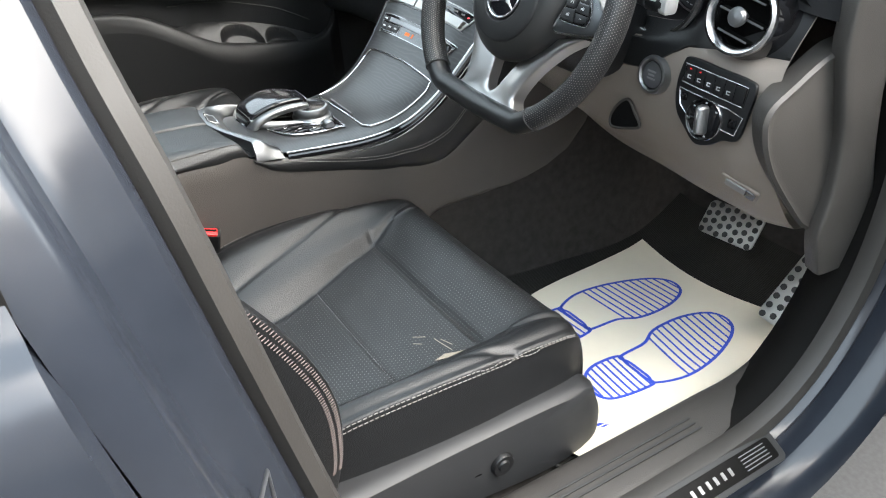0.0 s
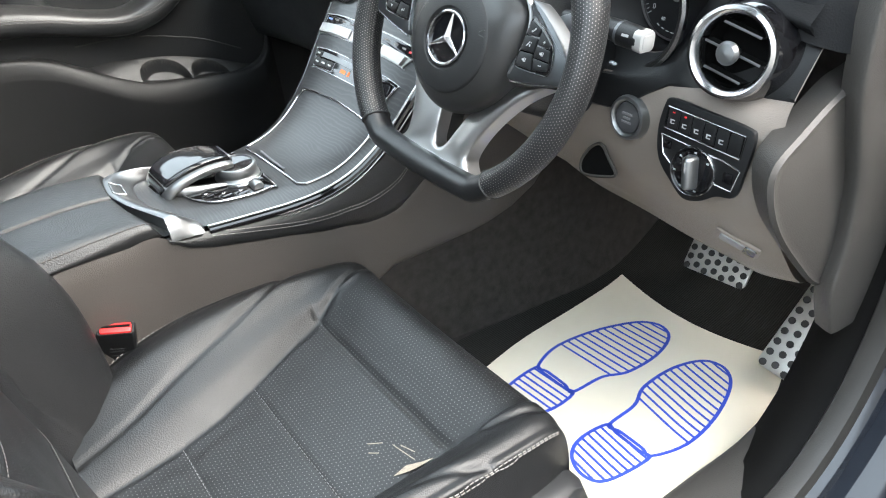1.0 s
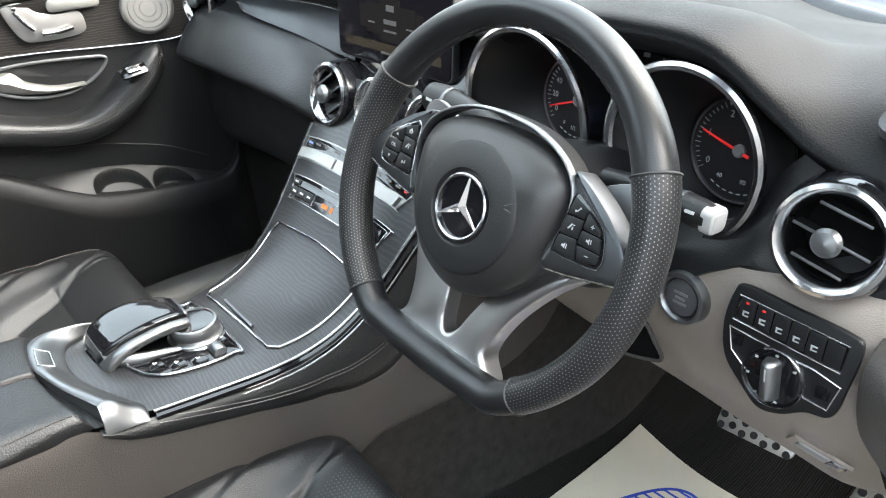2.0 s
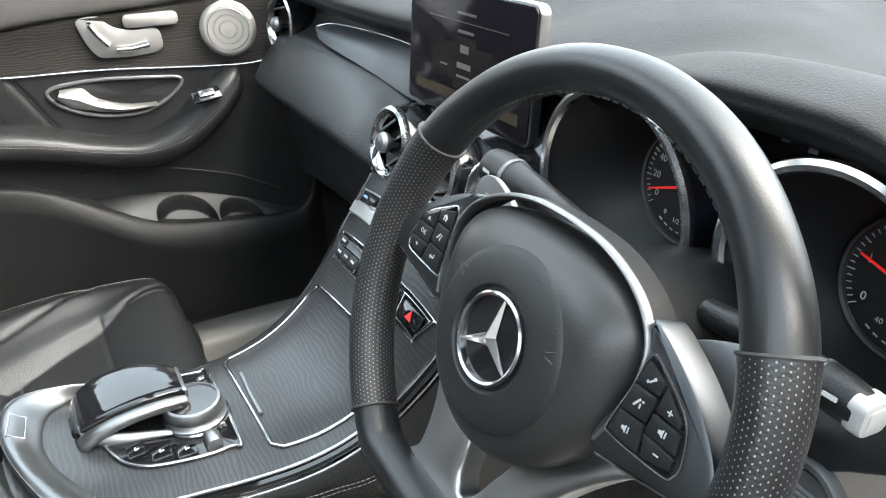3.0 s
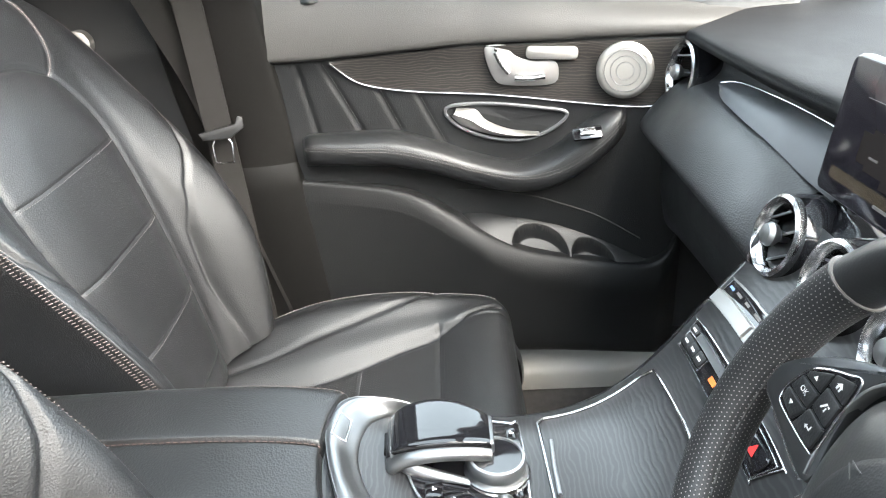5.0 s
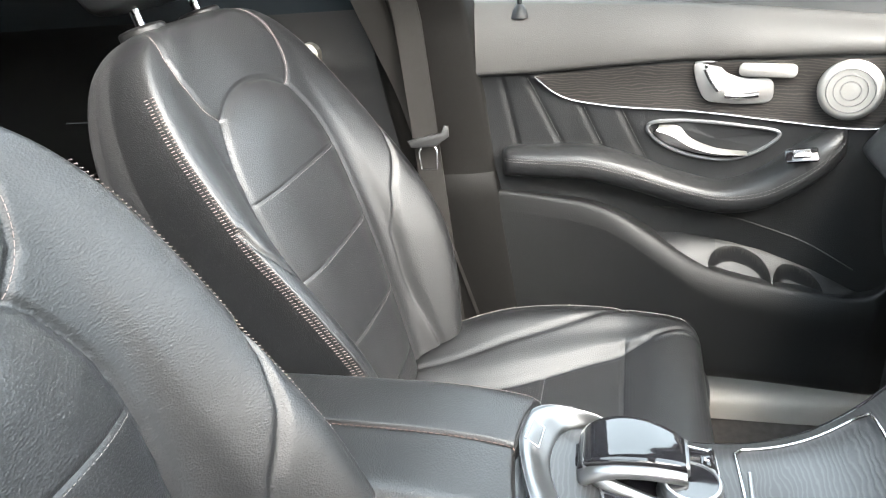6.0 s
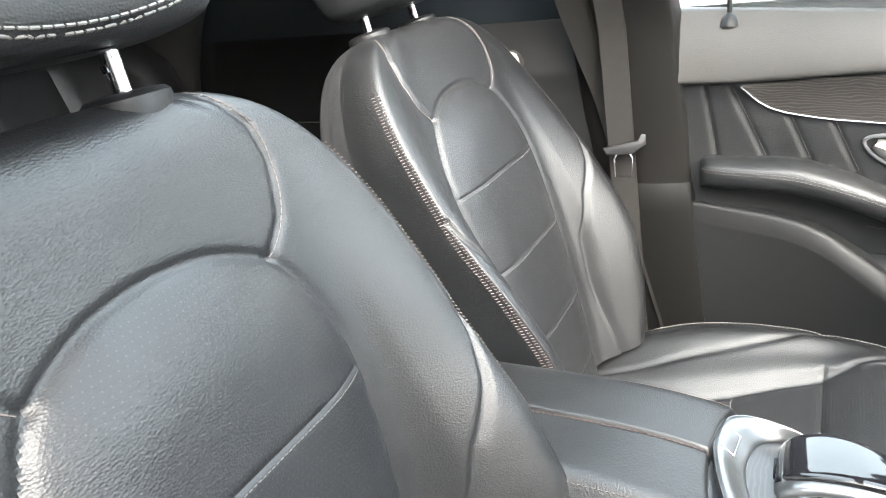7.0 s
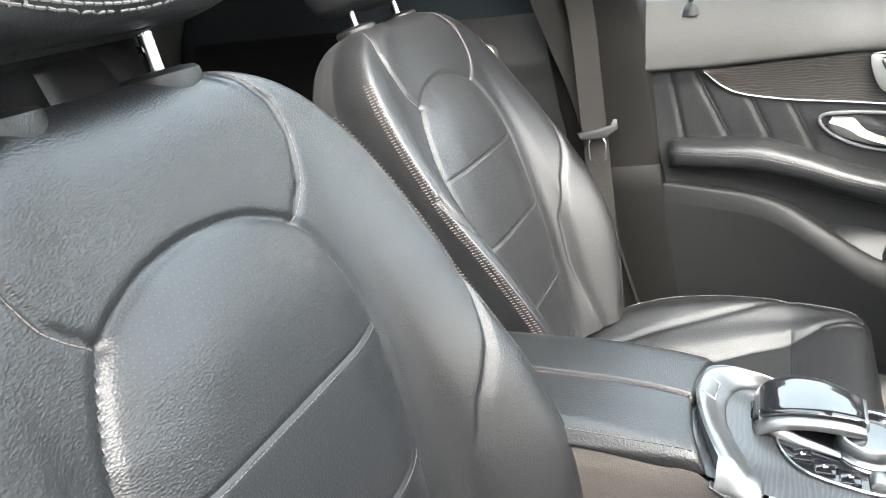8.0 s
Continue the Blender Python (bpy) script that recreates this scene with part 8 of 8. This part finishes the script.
        if s > 0:
            bm = bmesh.new()
            lathe(bm, [(0.019, -0.004), (0.019, 0.004), (0.017, 0.007), (0.010, 0.006), (0.008, 0.009), (0.0, 0.009)], 32, facing((0.290, 0.345, 0.537), (1, 0, 0)))
            part("lumbar_knob", bm, PLASTIC, cov)
        bm = bmesh.new()
        box(bm, (s * 0.17, 0.25, 0.475), (0.035, 0.50, 0.03), 0.004)
        part("runner", bm, RUBBER, seat)
    bm = bmesh.new()
    box(bm, (0, 0.24, 0.555), (0.46, 0.48, 0.06), 0.015)
    part("base_frame", bm, SEAT_PLASTIC, seat)
    if worn:
        bm = bmesh.new()
        rows_c = cushion_rows()
        pts = [(0.162, 0.312), (0.173, 0.334), (0.177, 0.362), (0.171, 0.350), (0.160, 0.332)]
        vs = [bm.verts.new(p) for p in lay(rows_c, pts, (0, 1), 12, top, 0.0006)]
        bm.faces.new(vs)
        part("worn_patch", bm, SCUFF, seat, "torn scuffed patch in the leather")
        bm = bmesh.new()
        for a, b in (((0.095, 0.315), (0.108, 0.330)), ((0.108, 0.308), (0.118, 0.318)), ((0.120, 0.338), (0.160, 0.345)), ((0.128, 0.345), (0.150, 0.352))):
            tube(bm, lay(rows_c, [a, b], (0, 1), 6, top, 0.0001), 0.0007, 5)
        part("scratch", bm, SCUFF, seat)
    for ob in seat.children:
        if ob not in back_parts:
            ob.matrix_local = low_fit
    return seat


DRIVER_SEAT, PASSENGER_SEAT = Matrix.Translation((0.362, -0.66, 0)), Matrix.Translation((-0.395, -0.735, 0))
# driver's backrest and cushion are posed and scaled apart to fit the view
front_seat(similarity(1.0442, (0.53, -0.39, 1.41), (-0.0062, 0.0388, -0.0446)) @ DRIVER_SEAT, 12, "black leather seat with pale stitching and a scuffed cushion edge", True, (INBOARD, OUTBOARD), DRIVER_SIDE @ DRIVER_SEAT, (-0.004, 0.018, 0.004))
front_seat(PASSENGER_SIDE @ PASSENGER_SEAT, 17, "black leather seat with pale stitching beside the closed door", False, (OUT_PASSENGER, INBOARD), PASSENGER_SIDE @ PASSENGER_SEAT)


# ---- buckles ----
def upright(p, along, up):
    """A pose at p with y along one direction and z as near to up as it can be."""
    y = Vector(along).normalized()
    x = y.cross(Vector(up)).normalized()
    return Matrix.Translation(p) @ Matrix((x, y, x.cross(y))).transposed().to_4x4()


for m in (upright((0.112, -0.530, 0.744), (0.34, 0.90, -0.22), (0.28, 0.12, 0.95)), upright((-0.160, -0.600, 0.705), (-0.25, 0.95, -0.1), (-0.25, 0.1, 0.95))):
    bk = thing("belt_buckle", "black seat belt buckle with a red release button", "belt buckle", m)
    bm = bmesh.new()
    sec = [(-0.011, -0.021), (-0.011, 0.021), (-0.008, 0.0245), (0.008, 0.0245), (0.011, 0.021), (0.011, -0.021), (0.008, -0.0245), (-0.008, -0.0245)]
    sheet(bm, [[(x * k, y * k, z) for x, y in sec] for k, z in ((0.80, -0.040), (0.94, -0.036), (1.0, -0.010), (1.0, 0.030), (0.985, 0.0345), (0.95, 0.0355))], close_u=True, cap=True)
    case = part("case", bm, PLASTIC, bk)
    bm = bmesh.new()
    box(bm, (0.0015, 0.0, 0.0330), (0.0165, 0.040, 0.012), 0.003)
    part("release_button", bm, RED, bk, "red release button")
    # black strip on the buckle's end stands in for the slot's shade
    bm = bmesh.new()
    box(bm, (0.0, 0, 0.0395), (0.004, 0.036, 0.0012), 0.0004)
    part("tongue_slot", bm, VOID, bk)
    bm = bmesh.new()
    for z in (0.004, -0.002, -0.011):
        flat_quad(bm, facing((0.0111, 0.0, z), (1, 0, 0)), 0.020, 0.0022)
    part("moulded_marks", bm, SEAT_PLASTIC, case)
    bm = bmesh.new()
    box(bm, (-0.002, -0.004, -0.080), (0.006, 0.028, 0.10), 0.002)
    part("stalk", bm, RUBBER, bk)

# ---- pedals, mats and paper ----
def pedal(name, label, m, w, h, nx, ny, r):
    pd = thing(name, label, "pedal")
    bm = bmesh.new()
    prism(bm, rounded(w, h, 0.012), 0.006, m, 0.002)
    part("plate", bm, STEEL, pd)
    for i in range(nx):
        for j in range(ny):
            x = (i - (nx - 1) / 2) * w / nx
            y = (j - (ny - 1) / 2) * h / ny + (0.003 if i % 2 else -0.003)
            bm = bmesh.new()
            lathe(bm, [(r, 0.0), (r, 0.0072), (r * 0.8, 0.0085), (0, 0.0085)], 10, m @ Matrix.Translation((x, y, 0)))
            part("stud", bm, RUBBER, pd)
    bm = bmesh.new()
    tube(bm, [m @ Vector((0, 0, 0)), m @ Vector((0, 0.10, -0.10)), m @ Vector((0, 0.25, -0.16))], 0.010, 8)
    part("arm", bm, RUBBER, pd)
    return pd


pedal("brake_pedal", "perforated steel brake pedal with black rubber studs", facing((0.438, 0.425, 0.605), (0.0, -0.82, 0.57)) @ Matrix.Rotation(radians(4), 4, "Z"), 0.128, 0.072, 7, 4, 0.0062)
pedal("accelerator_pedal", "long perforated steel accelerator pedal with rubber studs", facing((0.625, 0.405, 0.572), (0.0, -0.75, 0.66)) @ Matrix.Rotation(radians(-4), 4, "Z"), 0.062, 0.190, 3, 9, 0.0065)

mat_th = thing("floor_mat", "ribbed black textile floor mat on the driver's floor", "floor mat")
bm = bmesh.new()
sheet(bm, patch([[(x, y, z) for x in (0.17, 0.35, 0.52, 0.66 - 0.10 * max(0, y - 0.2))] for y, z in ((-0.20, 0.460), (0.0, 0.460), (0.2, 0.460), (0.36, 0.461), (0.47, 0.48), (0.56, 0.53))], 20, 30))
part("textile", bm, MAT_CLOTH, mat_th)
bm = bmesh.new()
tube(bm, curve([(0.17, -0.20, 0.461), (0.65, -0.20, 0.461), (0.66, -0.1, 0.461), (0.66, 0.2, 0.461), (0.64, 0.36, 0.463), (0.63, 0.47, 0.482)], 60), 0.004, 8)
part("binding", bm, RUBBER, mat_th)
bm = bmesh.new()
for k in range(3):
    box(bm, (0.705 + 0.0, -0.125 + 0.008 * k, 0.4655), (0.014, 0.003, 0.001))
part("tag", bm, GREY_PLASTIC2, mat_th)

paper = thing("paper_mat", "cream protective paper floor mat printed with blue shoe soles", "paper mat")


def paper_pt(x, y, lift=0.0):
    """A point on the paper sheet, which lies on the mat and curls up along its outer edge."""
    curl = max(0.0, (x - 0.56) / 0.10)
    front = max(0.0, (y - 0.33) / 0.1)
    return Vector((x, y, 0.4645 + 0.012 * curl ** 2 + 0.030 * front ** 2 * (0.4 + min(curl, 1.2)) + lift))


LEFT = curve([(0.225, 0.411), (0.238, 0.25), (0.251, 0.087), (0.29, -0.10), (0.30, -0.22)], 40)
RIGHT = curve([(0.600, 0.425), (0.640, 0.33), (0.662, 0.253), (0.668, 0.10), (0.672, -0.168)], 40)
bm = bmesh.new()
rows = []
for i in range(40):
    rows.append([paper_pt(*(LEFT[i] + (RIGHT[i] - LEFT[i]) * k - np.array((0, 0.030 * math.sin(math.pi * min(1, k * 1.0)) * (1 - i / 39) ** 8 if k > 0.01 else 0)))) for k in np.linspace(0, 1, 40)])
sheet(bm, rows)
part("sheet", bm, PAPER, paper)


def printed(outline, lines, n_line, d):
    """A printed sole: its outline and straight hatching across the direction d."""
    O = curve(outline, 70, closed=True)
    bm = bmesh.new()
    k = len(O)
    rows = []
    for i in range(k):
        t = O[(i + 1) % k] - O[i - 1]
        nrm = np.array((-t[1], t[0])) / np.linalg.norm(t)
        rows.append([paper_pt(*(O[i] + nrm * 0.0031), 0.0007), paper_pt(*(O[i] - nrm * 0.0031), 0.0007)])
    sheet(bm, rows, close_v=True)
    u = np.array(d, float) / np.linalg.norm(d)
    v = np.array((-u[1], u[0]))
    P = np.array(O)
    s = P @ u
    for c in np.linspace(s.min() + 0.008, s.max() - 0.008, n_line):
        if not (lines[0] <= (c - s.min()) / (s.max() - s.min()) <= lines[1]):
            continue
        cross = []
        for i in range(k):
            a, b = s[i], s[(i + 1) % k]
            if (a - c) * (b - c) < 0:
                cross.append(P[i] + (P[(i + 1) % k] - P[i]) * (c - a) / (b - a))
        if len(cross) >= 2:
            a, b = cross[0], cross[-1]
            seg = [a + (b - a) * q / 8 for q in range(9)]
            sheet(bm, [[paper_pt(*(p + u * 0.0022), 0.0007), paper_pt(*(p - u * 0.0022), 0.0007)] for p in seg])
    return bm


sole = [(0.508, 0.068), (0.503, 0.135), (0.483, 0.182), (0.482, 0.258), (0.503, 0.317), (0.540, 0.330), (0.575, 0.298), (0.606, 0.215), (0.616, 0.13), (0.596, 0.068), (0.575, 0.071), (0.530, 0.071)]
heel = [(0.505, 0.066), (0.500, 0.012), (0.516, -0.025), (0.553, -0.041), (0.586, -0.022), (0.597, 0.060), (0.575, 0.063), (0.528, 0.064)]
part("sole_print", printed(sole, (0.30, 1.0), 17, (0.18, 1.0)), INK, paper, "blue printed sole outline")
part("heel_print", printed(heel, (0.0, 1.0), 8, (0.10, 1.0)), INK, paper, "blue printed heel outline")
mirrored = [(0.922 - x, y + 0.010) for x, y in sole]
mheel = [(0.922 - x, y + 0.010) for x, y in heel]
part("sole_print", printed(mirrored, (0.30, 1.0), 17, (-0.06, 1.0)), INK, paper, "blue printed sole outline")
part("heel_print", printed(mheel, (0.0, 1.0), 8, (-0.06, 1.0)), INK, paper, "blue printed heel outline")
bm = bmesh.new()
for x, w in ((0.606, 0.012), (0.622, 0.006), (0.630, 0.004)):
    sheet(bm, [[paper_pt(x - w / 2, -0.100 + (x - 0.6) * 0.6, 0.0007), paper_pt(x + w / 2, -0.095 + (x - 0.6) * 0.6, 0.0007)], [paper_pt(x - w / 2, -0.112 + (x - 0.6) * 0.6, 0.0007), paper_pt(x + w / 2, -0.107 + (x - 0.6) * 0.6, 0.0007)]])
part("printed_marks", bm, INK, paper)
